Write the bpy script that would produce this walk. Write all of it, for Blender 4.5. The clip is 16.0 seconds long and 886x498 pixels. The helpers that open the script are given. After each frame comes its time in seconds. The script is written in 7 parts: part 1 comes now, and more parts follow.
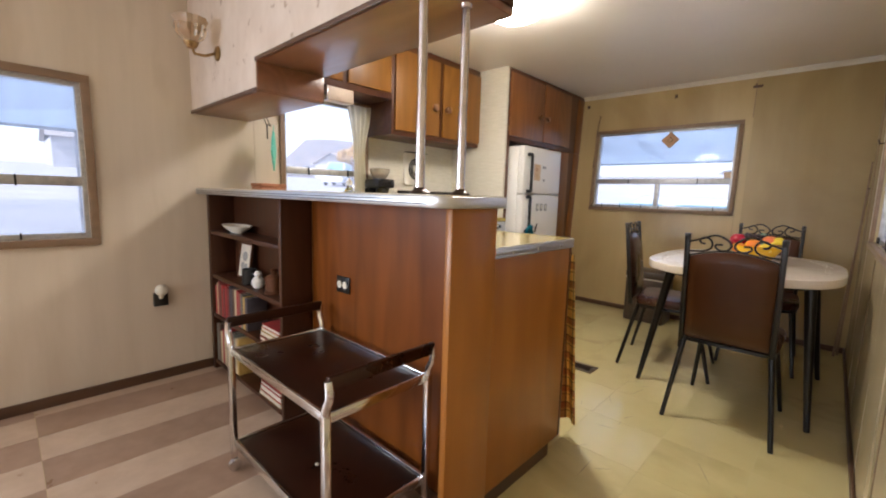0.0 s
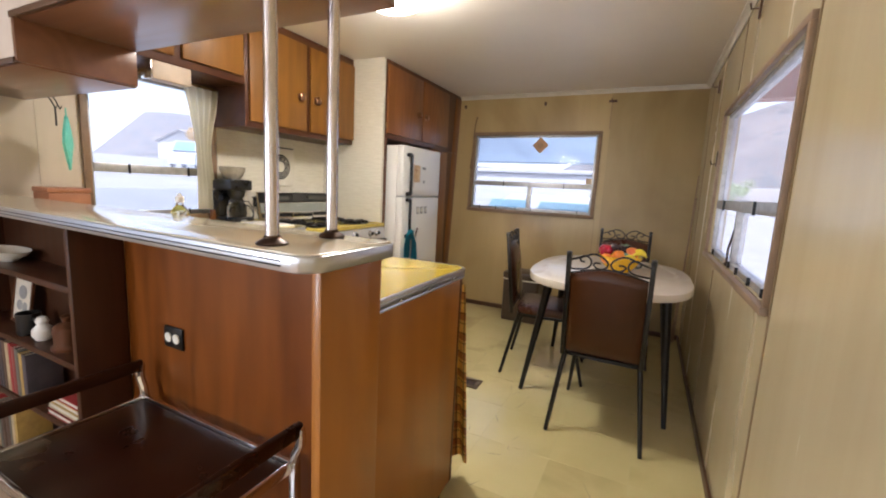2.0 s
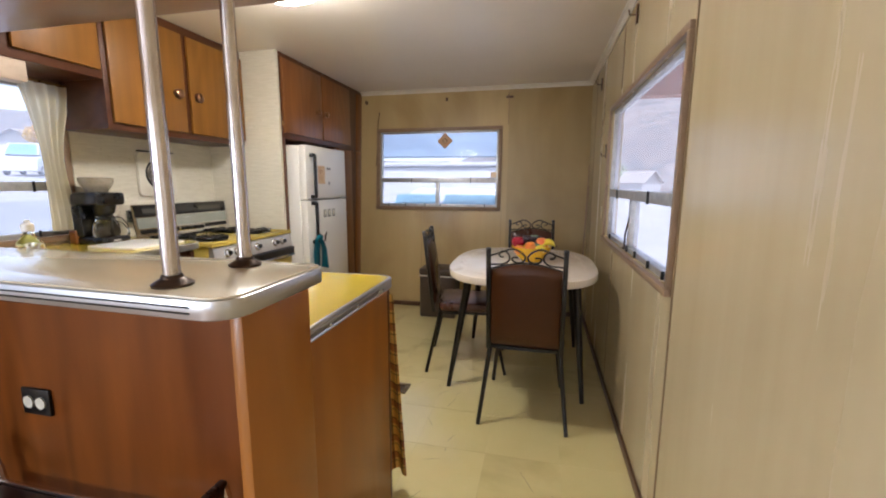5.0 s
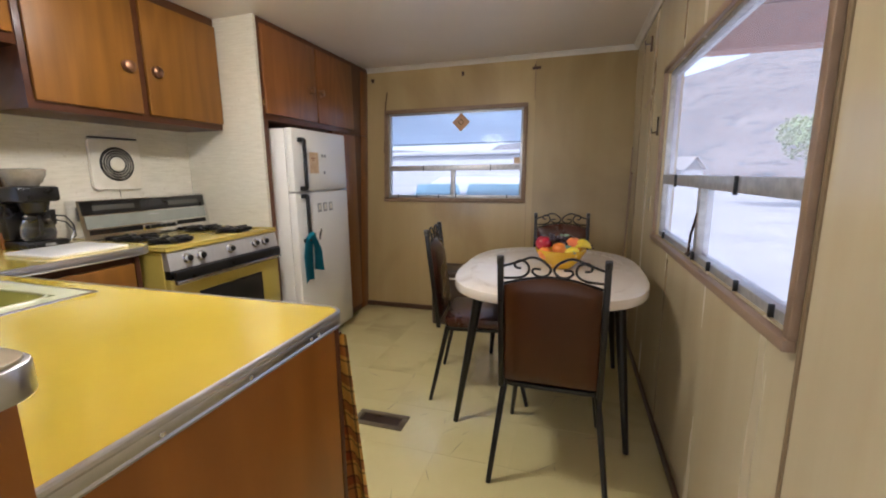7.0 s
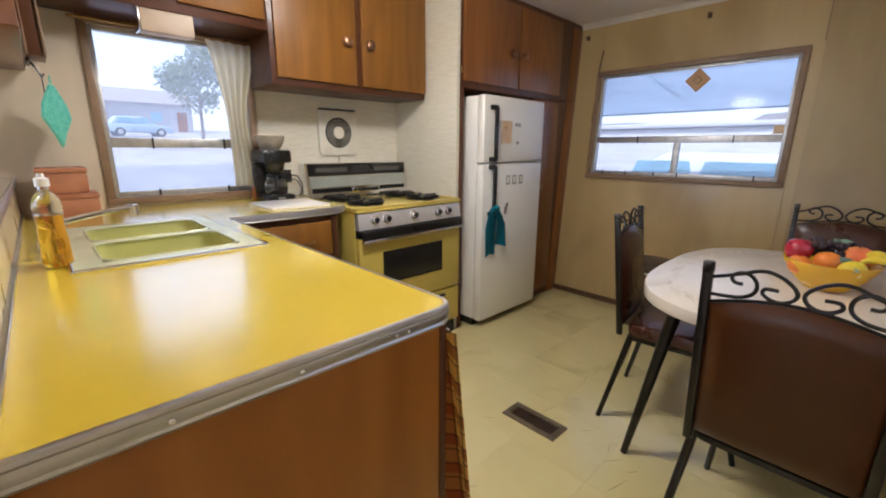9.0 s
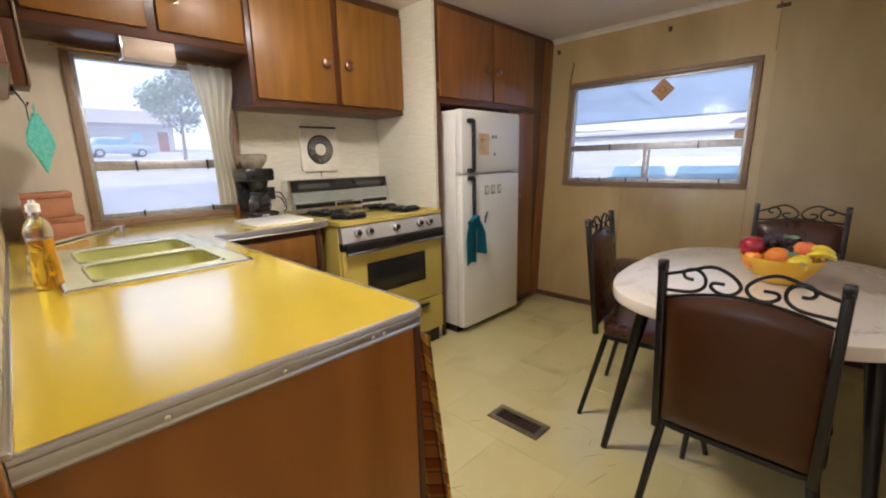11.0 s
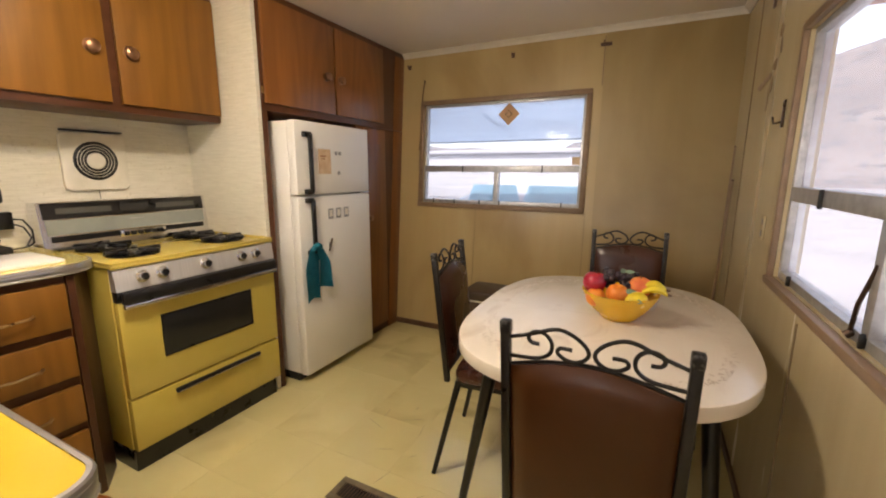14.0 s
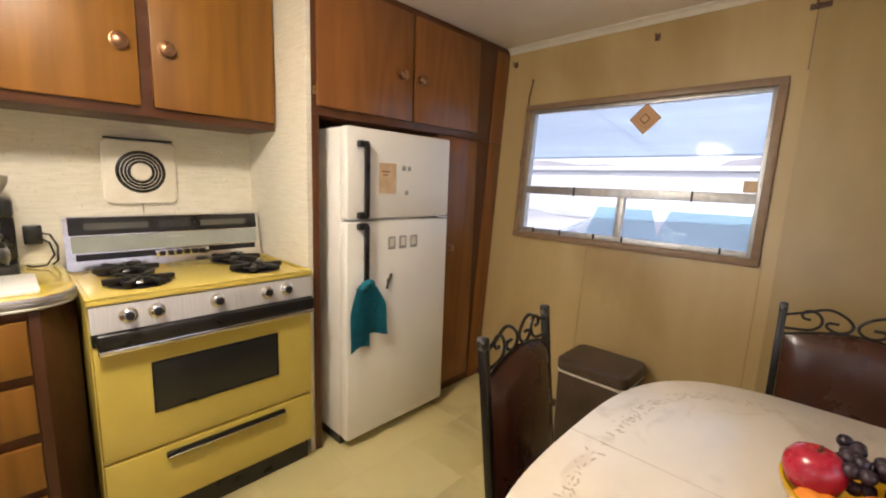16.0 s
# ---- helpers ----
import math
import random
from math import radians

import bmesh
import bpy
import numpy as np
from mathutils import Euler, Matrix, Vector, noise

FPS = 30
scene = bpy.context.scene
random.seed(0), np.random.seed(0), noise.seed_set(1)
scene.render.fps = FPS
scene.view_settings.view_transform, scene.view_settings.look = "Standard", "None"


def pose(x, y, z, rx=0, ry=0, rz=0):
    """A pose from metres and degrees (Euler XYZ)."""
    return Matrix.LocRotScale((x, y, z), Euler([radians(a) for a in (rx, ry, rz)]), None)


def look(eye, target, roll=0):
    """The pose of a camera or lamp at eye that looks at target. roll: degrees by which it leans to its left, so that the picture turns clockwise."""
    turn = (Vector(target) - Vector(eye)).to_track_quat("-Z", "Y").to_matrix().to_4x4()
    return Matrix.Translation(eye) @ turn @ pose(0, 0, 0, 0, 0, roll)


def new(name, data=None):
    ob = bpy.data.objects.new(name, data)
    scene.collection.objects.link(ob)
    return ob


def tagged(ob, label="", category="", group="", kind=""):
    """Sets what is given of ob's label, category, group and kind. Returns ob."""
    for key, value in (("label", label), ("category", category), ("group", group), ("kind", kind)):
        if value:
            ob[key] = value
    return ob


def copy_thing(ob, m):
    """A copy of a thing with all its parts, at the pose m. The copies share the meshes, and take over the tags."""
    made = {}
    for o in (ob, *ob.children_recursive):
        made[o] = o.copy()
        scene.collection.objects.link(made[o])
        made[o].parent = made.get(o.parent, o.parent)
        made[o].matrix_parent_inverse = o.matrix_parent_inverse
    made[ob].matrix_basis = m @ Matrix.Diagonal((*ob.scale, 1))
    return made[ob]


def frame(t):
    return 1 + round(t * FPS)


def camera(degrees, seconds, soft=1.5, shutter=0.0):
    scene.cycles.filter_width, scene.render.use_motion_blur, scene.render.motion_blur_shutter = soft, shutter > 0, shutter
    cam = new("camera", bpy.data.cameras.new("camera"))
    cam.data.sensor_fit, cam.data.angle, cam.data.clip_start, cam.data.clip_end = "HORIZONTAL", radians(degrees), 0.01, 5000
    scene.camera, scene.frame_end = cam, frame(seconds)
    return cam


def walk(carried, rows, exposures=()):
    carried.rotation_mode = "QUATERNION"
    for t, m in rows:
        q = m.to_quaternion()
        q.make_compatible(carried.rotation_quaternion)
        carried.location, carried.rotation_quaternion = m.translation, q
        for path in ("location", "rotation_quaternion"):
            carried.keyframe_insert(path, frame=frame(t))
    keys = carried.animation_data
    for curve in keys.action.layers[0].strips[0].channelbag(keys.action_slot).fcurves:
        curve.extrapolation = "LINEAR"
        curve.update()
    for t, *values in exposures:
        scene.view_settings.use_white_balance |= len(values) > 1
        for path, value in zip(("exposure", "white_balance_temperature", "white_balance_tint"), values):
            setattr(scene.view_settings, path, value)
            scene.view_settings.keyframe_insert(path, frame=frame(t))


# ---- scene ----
cam = camera(93.8, 16.0, soft=2.0)
PATH = [
    (0, (0.226, 0.695, 1.113), (-1.129, 2.144, 0.857), 1.7),
    (0.5, (0.23, 0.698, 1.11), (-1.021, 2.239, 0.86), 1.9),
    (1, (0.168, 0.749, 1.11), (-0.962, 2.383, 0.877), 2.3),
    (1.5, (0.058, 0.88, 1.174), (-0.855, 2.647, 0.97), 2.6),
    (2, (0.041, 0.915, 1.243), (-0.826, 2.693, 0.949), 2.9),
    (2.5, (-0.006, 0.854, 1.247), (-0.704, 2.697, 0.907), 1.8),
    (3, (-0.071, 0.77, 1.26), (-0.648, 2.659, 0.941), 1.6),
    (3.5, (-0.092, 0.746, 1.258), (-0.595, 2.653, 0.93), 0.6),
    (4, (-0.091, 0.759, 1.272), (-0.546, 2.68, 0.952), 0.5),
    (4.2, (-0.083, 0.786, 1.274), (-0.528, 2.71, 0.956), 0.2),
    (6.5, (-0.005, 1.364, 1.285), (-0.492, 3.281, 0.99), -0.2),
    (7, (-0.039, 1.5, 1.264), (-0.624, 3.379, 0.906), -0.6),
    (7.5, (-0.028, 1.643, 1.265), (-0.838, 3.435, 0.898), 1.0),
    (8, (-0.021, 1.763, 1.25), (-1.149, 3.358, 0.821), 0.7),
    (8.5, (-0.036, 1.806, 1.232), (-1.369, 3.225, 0.772), 0.5),
    (8.7, (-0.032, 1.802, 1.237), (-1.425, 3.156, 0.762), 0.6),
    (10.8, (0.058, 1.768, 1.248), (-1.315, 3.151, 0.799), -1.5),
    (11, (0.059, 1.768, 1.251), (-1.308, 3.166, 0.829), -1.4),
    (11.5, (0.035, 1.774, 1.284), (-1.355, 3.176, 0.969), -0.9),
    (12, (0.016, 1.775, 1.311), (-1.403, 3.16, 1.047), -0.4),
    (12.5, (0.037, 1.801, 1.301), (-1.26, 3.287, 0.968), 0.1),
    (13, (0.067, 1.88, 1.292), (-1.001, 3.524, 0.899), 0.5),
    (13.5, (0.035, 1.974, 1.294), (-0.874, 3.713, 0.908), 0.4),
    (14, (-0.012, 2.131, 1.293), (-0.892, 3.889, 0.925), 0.3),
    (14.5, (-0.031, 2.305, 1.3), (-0.977, 4.028, 0.929), 1.0),
    (15, (-0.012, 2.532, 1.318), (-1.146, 4.139, 0.953), 2.7),
    (15.5, (-0.119, 2.701, 1.311), (-1.319, 4.263, 0.969), 2.6),
    (16, (-0.196, 2.812, 1.335), (-1.554, 4.247, 1.021), 2.1),
]
EXPOSURES = [(0.0, 1.31, 5850, 12), (4.0, 1.28, 5800, 11), (7.0, 1.11, 5600, 12), (8.5, 1.12, 5550, 12), (11.0, 1.15, 5800, 12), (12.5, 1.13, 5900, 12), (14.0, 1.29, 6800, 13), (16.0, 1.57, 6450, 12)]
walk(cam, [(t, look(eye, target, roll)) for t, eye, target, roll in PATH], EXPOSURES)

# ---- world, sun, lamps ----
world = bpy.data.worlds.new("sky")
scene.world = world
world.use_nodes = True
_n = world.node_tree.nodes
_sky = _n.new("ShaderNodeTexSky")
_sky.sky_type, _sky.sun_disc = "NISHITA", False
_sky.dust_density = 3.0
_sky.sun_elevation, _sky.sun_rotation = radians(52), radians(165)
_n["Background"].inputs[1].default_value = 0.15
# thin high cloud whitens the whole sky evenly
_veil = _n.new("ShaderNodeMix")
_veil.data_type = "RGBA"
_veil.inputs[0].default_value, _veil.inputs[7].default_value = 0.35, (8.0, 8.2, 8.6, 1)
world.node_tree.links.new(_sky.outputs[0], _veil.inputs[6])
world.node_tree.links.new(_veil.outputs[2], _n["Background"].inputs[0])

_sun = new("sun", bpy.data.lights.new("sun", "SUN"))
_sun.data.energy, _sun.data.angle, _sun.data.color = 2.8, radians(0.6), (1.0, 0.95, 0.88)
_az, _el = radians(165), radians(52)
_sun.matrix_world = look((math.sin(_az) * 30, math.cos(_az) * 30, math.tan(_el) * 30), (0, 0, 0))


def area_lamp(name, eye, target, sx, sy, watts, colour):
    la = bpy.data.lights.new(name, "AREA")
    la.shape, la.size, la.size_y, la.energy, la.color = "RECTANGLE", sx, sy, watts, colour
    ob = new(name, la)
    ob.matrix_world = look(eye, target)
    return ob


# added fill lamps, out of view in invented living room windows behind the walker
area_lamp("rear_window_light", (-1.0, -2.42, 1.35), (-1.0, 0, 1.2), 1.9, 0.95, 5, (0.93, 0.97, 1.0))
area_lamp("side_window_light", (-2.46, -1.4, 1.25), (0, -1.25, 1.15), 1.3, 0.8, 36, (0.93, 0.97, 1.0))


# ---- materials ----
def nodes_of(m):
    m.use_nodes = True
    return m.node_tree.nodes, m.node_tree.links, m.node_tree.nodes["Principled BSDF"]


def surface(name, c1, c2, rough=0.5, scale=(6, 6, 6), fine=60.0, metal=0.0, bump=0.1, spread=(0.35, 0.65), speck=None, coat=0.0, rvar=0.12, stain=None, figure=None):
    """Two-scale mottled surface in object metres; scale stretches the grain."""
    m = bpy.data.materials.new(name)
    n, l, p = nodes_of(m)
    tc = n.new("ShaderNodeTexCoord")
    info = n.new("ShaderNodeObjectInfo")
    add = n.new("ShaderNodeVectorMath")
    off = n.new("ShaderNodeVectorMath")
    off.operation = "SCALE"
    off.inputs[0].default_value = (3.1, 5.3, 7.7)
    l.new(info.outputs["Random"], off.inputs["Scale"])
    l.new(tc.outputs["Object"], add.inputs[0])
    l.new(off.outputs[0], add.inputs[1])
    mp = n.new("ShaderNodeMapping")
    mp.inputs["Scale"].default_value = scale
    l.new(add.outputs[0], mp.inputs[0])
    a = n.new("ShaderNodeTexNoise")
    a.inputs["Scale"].default_value, a.inputs["Detail"].default_value, a.inputs["Roughness"].default_value = 1.0, 6, 0.6
    l.new(mp.outputs[0], a.inputs["Vector"])
    r = n.new("ShaderNodeValToRGB")
    r.color_ramp.elements[0].position, r.color_ramp.elements[1].position = spread
    r.color_ramp.elements[0].color, r.color_ramp.elements[1].color = (*c1, 1), (*c2, 1)
    grain = a.outputs[0]
    if figure:
        # contour lines of a slow noise read as the flame figure of rotary-cut veneer
        fm_, fn = n.new("ShaderNodeMapping"), n.new("ShaderNodeTexNoise")
        fm_.inputs["Scale"].default_value = figure[0]
        fn.inputs["Scale"].default_value, fn.inputs["Detail"].default_value, fn.inputs["Roughness"].default_value = 1.0, 2, 0.4
        mul, sn_, half, blend = (n.new("ShaderNodeMath") for _ in range(4))
        mul.operation, sn_.operation, half.operation, blend.operation = "MULTIPLY", "SINE", "MULTIPLY_ADD", "ADD"
        mul.inputs[1].default_value = figure[1]
        half.inputs[1].default_value, half.inputs[2].default_value = figure[2], 0.0
        l.new(add.outputs[0], fm_.inputs[0]), l.new(fm_.outputs[0], fn.inputs["Vector"]), l.new(fn.outputs[0], mul.inputs[0])
        l.new(mul.outputs[0], sn_.inputs[0]), l.new(sn_.outputs[0], half.inputs[0])
        l.new(a.outputs[0], blend.inputs[0]), l.new(half.outputs[0], blend.inputs[1])
        grain = blend.outputs[0]
    l.new(grain, r.inputs[0])
    b = n.new("ShaderNodeTexNoise")
    b.inputs["Scale"].default_value, b.inputs["Detail"].default_value = fine, 4
    l.new(tc.outputs["Object"], b.inputs["Vector"])
    out = r.outputs[0]
    if speck:
        sr = n.new("ShaderNodeValToRGB")
        sr.color_ramp.elements[0].position, sr.color_ramp.elements[1].position = speck[1], speck[1] + 0.06
        l.new(b.outputs[0], sr.inputs[0])
        mx = n.new("ShaderNodeMix")
        mx.data_type = "RGBA"
        l.new(sr.outputs[0], mx.inputs[0])
        l.new(out, mx.inputs[6])
        mx.inputs[7].default_value = (*speck[0], 1)
        out = mx.outputs[2]
    if stain:
        sm = n.new("ShaderNodeMapping")
        sm.inputs["Scale"].default_value = stain[1]
        l.new(add.outputs[0], sm.inputs[0])
        sn = n.new("ShaderNodeTexNoise")
        sn.inputs["Scale"].default_value, sn.inputs["Detail"].default_value, sn.inputs["Distortion"].default_value = 1.0, 5, 0.8
        l.new(sm.outputs[0], sn.inputs["Vector"])
        sr = n.new("ShaderNodeMapRange")
        sr.inputs["From Min"].default_value, sr.inputs["From Max"].default_value = stain[2], stain[2] + 0.16
        sr.inputs["To Max"].default_value = stain[3]
        l.new(sn.outputs[0], sr.inputs[0])
        mx = n.new("ShaderNodeMix")
        mx.data_type = "RGBA"
        l.new(sr.outputs[0], mx.inputs[0])
        l.new(out, mx.inputs[6])
        mx.inputs[7].default_value = (*stain[0], 1)
        out = mx.outputs[2]
    l.new(out, p.inputs["Base Color"])
    rr = n.new("ShaderNodeMapRange")
    rr.inputs["To Min"].default_value, rr.inputs["To Max"].default_value = max(0.03, rough - rvar), min(1, rough + rvar)
    l.new(a.outputs[0], rr.inputs[0])
    l.new(rr.outputs[0], p.inputs["Roughness"])
    p.inputs["Metallic"].default_value = metal
    p.inputs["Coat Weight"].default_value = coat
    p.inputs["Coat Roughness"].default_value = 0.15
    if bump:
        bp = n.new("ShaderNodeBump")
        bp.inputs["Strength"].default_value, bp.inputs["Distance"].default_value = bump, 0.003
        mixh = n.new("ShaderNodeMath")
        mixh.operation = "ADD"
        l.new(a.outputs[0], mixh.inputs[0])
        l.new(b.outputs[0], mixh.inputs[1])
        l.new(mixh.outputs[0], bp.inputs["Height"])
        l.new(bp.outputs[0], p.inputs["Normal"])
    return m


def wood(name, c1, c2, along="z", rough=0.35, coat=0.25, grain=22.0):
    sc = {"x": (1.3, grain, grain), "y": (grain, 1.3, grain), "z": (grain, grain, 1.3)}[along]
    fg = {"x": (0.5, 3.4, 3.4), "y": (3.4, 0.5, 3.4), "z": (3.4, 3.4, 0.5)}[along]
    return surface(name, c1, c2, rough, sc, 120.0, 0.0, 0.06, (0.12, 0.88), None, coat, 0.1, None, (fg, 60.0, 0.12))


def plain(name, c, rough=0.5, metal=0.0, glow=0.0, coat=0.0):
    m = bpy.data.materials.new(name)
    n, l, p = nodes_of(m)
    p.inputs["Base Color"].default_value = (*c, 1)
    p.inputs["Roughness"].default_value, p.inputs["Metallic"].default_value = rough, metal
    p.inputs["Coat Weight"].default_value = coat
    if glow:
        p.inputs["Emission Color"].default_value = (*c, 1)
        p.inputs["Emission Strength"].default_value = glow
    return m


def glassy(name, c=(1, 1, 1), rough=0.0, ior=1.45):
    m = bpy.data.materials.new(name)
    n, l, p = nodes_of(m)
    p.inputs["Base Color"].default_value = (*c, 1)
    p.inputs["Transmission Weight"].default_value, p.inputs["Roughness"].default_value, p.inputs["IOR"].default_value = 1, rough, ior
    return m


def pane_glass():
    """Thin window glass with a translucent veil standing in for the overexposed haze outside."""
    m = bpy.data.materials.new("window_glass")
    n, l, p = nodes_of(m)
    tr, gl, mx = n.new("ShaderNodeBsdfTransparent"), n.new("ShaderNodeBsdfGlossy"), n.new("ShaderNodeMixShader")
    gl.inputs["Roughness"].default_value = 0.02
    tr.inputs[0].default_value = (0.95, 0.96, 1.0, 1)
    mx.inputs[0].default_value = 0.004
    glare_veil, veil_mx = n.new("ShaderNodeBsdfTranslucent"), n.new("ShaderNodeMixShader")
    glare_veil.inputs[0].default_value = (0.95, 0.94, 1.0, 1)
    tc, ns, mr = n.new("ShaderNodeTexCoord"), n.new("ShaderNodeTexNoise"), n.new("ShaderNodeMapRange")
    ns.inputs["Scale"].default_value, ns.inputs["Detail"].default_value = 3.0, 5
    mr.inputs["To Min"].default_value, mr.inputs["To Max"].default_value = 0.14, 0.20
    l.new(tc.outputs["Object"], ns.inputs["Vector"]), l.new(ns.outputs[0], mr.inputs[0]), l.new(mr.outputs[0], veil_mx.inputs[0])
    l.new(tr.outputs[0], veil_mx.inputs[1]), l.new(glare_veil.outputs[0], veil_mx.inputs[2])
    l.new(veil_mx.outputs[0], mx.inputs[1]), l.new(gl.outputs[0], mx.inputs[2])
    l.new(mx.outputs[0], n["Material Output"].inputs[0])
    return m


def plaid():
    m = bpy.data.materials.new("plaid_cloth")
    n, l, p = nodes_of(m)
    tc = n.new("ShaderNodeTexCoord")
    sep = n.new("ShaderNodeSeparateXYZ")
    l.new(tc.outputs["Object"], sep.inputs[0])
    col = None
    base = (0.78, 0.52, 0.15, 1)
    for axis, period, lo, tint in (("X", 0.085, 0.62, (0.30, 0.045, 0.02, 1)), ("Z", 0.085, 0.62, (0.30, 0.05, 0.02, 1)), ("X", 0.0425, 0.86, (0.05, 0.035, 0.02, 1)), ("Z", 0.0425, 0.86, (0.05, 0.035, 0.02, 1))):
        d = n.new("ShaderNodeMath")
        d.operation = "DIVIDE"
        d.inputs[1].default_value = period
        l.new(sep.outputs[axis], d.inputs[0])
        f = n.new("ShaderNodeMath")
        f.operation = "FRACT"
        l.new(d.outputs[0], f.inputs[0])
        g = n.new("ShaderNodeMath")
        g.operation = "GREATER_THAN"
        g.inputs[1].default_value = lo
        l.new(f.outputs[0], g.inputs[0])
        k = n.new("ShaderNodeMath")
        k.operation = "MULTIPLY"
        k.inputs[1].default_value = 0.6
        l.new(g.outputs[0], k.inputs[0])
        mx = n.new("ShaderNodeMix")
        mx.data_type = "RGBA"
        l.new(k.outputs[0], mx.inputs[0])
        if col is None:
            mx.inputs[6].default_value = base
        else:
            l.new(col, mx.inputs[6])
        mx.inputs[7].default_value = tint
        col = mx.outputs[2]
    l.new(col, p.inputs["Base Color"])
    p.inputs["Roughness"].default_value = 0.9
    return m


M_PANEL = surface("wall_panelling", (0.465, 0.37, 0.205), (0.58, 0.485, 0.305), 0.27, (4, 4, 0.22), 90.0, 0, 0.015, (0.2, 0.8), None, 0.25, 0.02, ((0.40, 0.305, 0.155), (0.8, 0.8, 0.45), 0.52, 0.35))
M_PANEL_WARM = surface("wall_panelling_aged", (0.415, 0.295, 0.115), (0.53, 0.405, 0.20), 0.34, (3.2, 3.2, 0.22), 90.0, 0, 0.03, (0.2, 0.8), None, 0.15, 0.06, ((0.30, 0.19, 0.06), (0.9, 0.9, 0.6), 0.47, 0.55))
M_PANEL_PALE = surface("wall_panelling_pale", (0.56, 0.47, 0.355), (0.68, 0.59, 0.47), 0.42, (5, 5, 0.4), 90.0, 0, 0.06, (0.25, 0.75), None, 0.08, 0.1, ((0.40, 0.31, 0.19), (2.0, 2.0, 0.5), 0.53, 0.5))
M_PANEL_DARK = surface("wall_panelling_dark", (0.335, 0.235, 0.088), (0.43, 0.325, 0.152), 0.36, (3.2, 3.2, 0.22), 90.0, 0, 0.03, (0.2, 0.8), None, 0.15, 0.06, ((0.21, 0.13, 0.04), (0.9, 0.9, 0.6), 0.5, 0.5))
M_SEAM = plain("panel_seam", (0.20, 0.135, 0.065), 0.7)
M_CEIL = surface("ceiling_paint", (0.80, 0.735, 0.66), (0.86, 0.80, 0.73), 0.38, (1.2, 1.2, 1.2), 40.0, 0, 0.05, (0.3, 0.7), None, 0.1)
M_TRIM = surface("cove_trim", (0.66, 0.61, 0.52), (0.74, 0.69, 0.60), 0.45, (8, 8, 8), 60.0)
M_TILE = surface("vinyl_tile", (0.60, 0.515, 0.235), (0.71, 0.625, 0.32), 0.2, (2.2, 2.2, 2), 40.0, 0, 0.04, (0.1, 0.9), None, 0.8, 0.09, ((0.36, 0.28, 0.12), (1.7, 1.7, 1), 0.54, 0.4))
M_GROUT = surface("floor_joint", (0.46, 0.39, 0.18), (0.60, 0.52, 0.26), 0.6, (3, 3, 3))
M_FLOOR_D = surface("linoleum_brown", (0.30, 0.19, 0.125), (0.37, 0.245, 0.165), 0.32, (9, 9, 9), 90.0, 0, 0.05)
M_FLOOR_L = surface("linoleum_tan", (0.47, 0.34, 0.235), (0.55, 0.41, 0.29), 0.32, (9, 9, 9), 90.0, 0, 0.05)
M_DOOR = wood("honey_wood", (0.165, 0.066, 0.0085), (0.255, 0.110, 0.0155), "z", 0.42, 0.05)
M_DOOR_D = wood("walnut_wood", (0.175, 0.062, 0.0145), (0.275, 0.106, 0.027), "z", 0.35, 0.25)
M_FRAMEWOOD = wood("cabinet_frame_wood", (0.062, 0.021, 0.008), (0.105, 0.038, 0.015), "y", 0.4, 0.15)
M_FRAMEWOOD_Z = wood("cabinet_side_wood", (0.075, 0.026, 0.010), (0.125, 0.045, 0.017), "z", 0.4, 0.15)
M_BAR = wood("bar_wood", (0.115, 0.029, 0.0038), (0.235, 0.070, 0.009), "z", 0.36, 0.12, 9.0)
M_SOFFIT = wood("soffit_wood", (0.16, 0.065, 0.03), (0.23, 0.10, 0.048), "x", 0.32, 0.3)
M_PLANK = wood("counter_plank_wood", (0.285, 0.102, 0.0125), (0.39, 0.153, 0.022), "z", 0.36, 0.15, 12.0)
M_BASEB = wood("baseboard_wood", (0.075, 0.035, 0.018), (0.12, 0.06, 0.03), "y", 0.45, 0.1)
M_WINWOOD = wood("window_trim_wood", (0.20, 0.125, 0.07), (0.28, 0.185, 0.11), "y", 0.5, 0.1)
M_ALU = surface("window_aluminium", (0.42, 0.42, 0.42), (0.58, 0.58, 0.57), 0.42, (30, 30, 30), 200.0, 0.75, 0.05)
M_CHROME = surface("chrome", (0.72, 0.72, 0.73), (0.85, 0.85, 0.86), 0.16, (20, 20, 20), 200.0, 1.0, 0.02, (0.3, 0.7), None, 0, 0.07)
M_EDGE = surface("ribbed_metal_edge", (0.52, 0.52, 0.53), (0.58, 0.58, 0.59), 0.3, (6, 6, 60), 160.0, 0.95, 0.02, (0.3, 0.7), None, 0, 0.05)
M_YELLOW = surface("yellow_laminate", (0.78, 0.575, 0.03), (0.84, 0.635, 0.05), 0.16, (2.5, 2.5, 2.5), 220.0, 0, 0.02, (0.3, 0.7), None, 1.0, 0.05)
M_BARTOP = surface("bar_laminate", (0.60, 0.535, 0.385), (0.68, 0.61, 0.455), 0.2, (3, 3, 3), 220.0, 0, 0.02, (0.3, 0.7), None, 0.9, 0.06)
M_SPLASH = surface("splash_laminate", (0.55, 0.45, 0.26), (0.63, 0.53, 0.33), 0.3, (4, 4, 4), 160.0)
M_SPECK = surface("woven_wallcovering", (0.64, 0.60, 0.485), (0.78, 0.74, 0.63), 0.6, (9, 9, 110), 70.0, 0, 0.3, (0.3, 0.7), ((0.60, 0.55, 0.43), 0.63))
M_PAPER = surface("mottled_wallpaper", (0.60, 0.49, 0.39), (0.70, 0.60, 0.50), 0.7, (8, 8, 5), 17.0, 0, 0.1, (0.3, 0.7), ((0.44, 0.33, 0.24), 0.66))
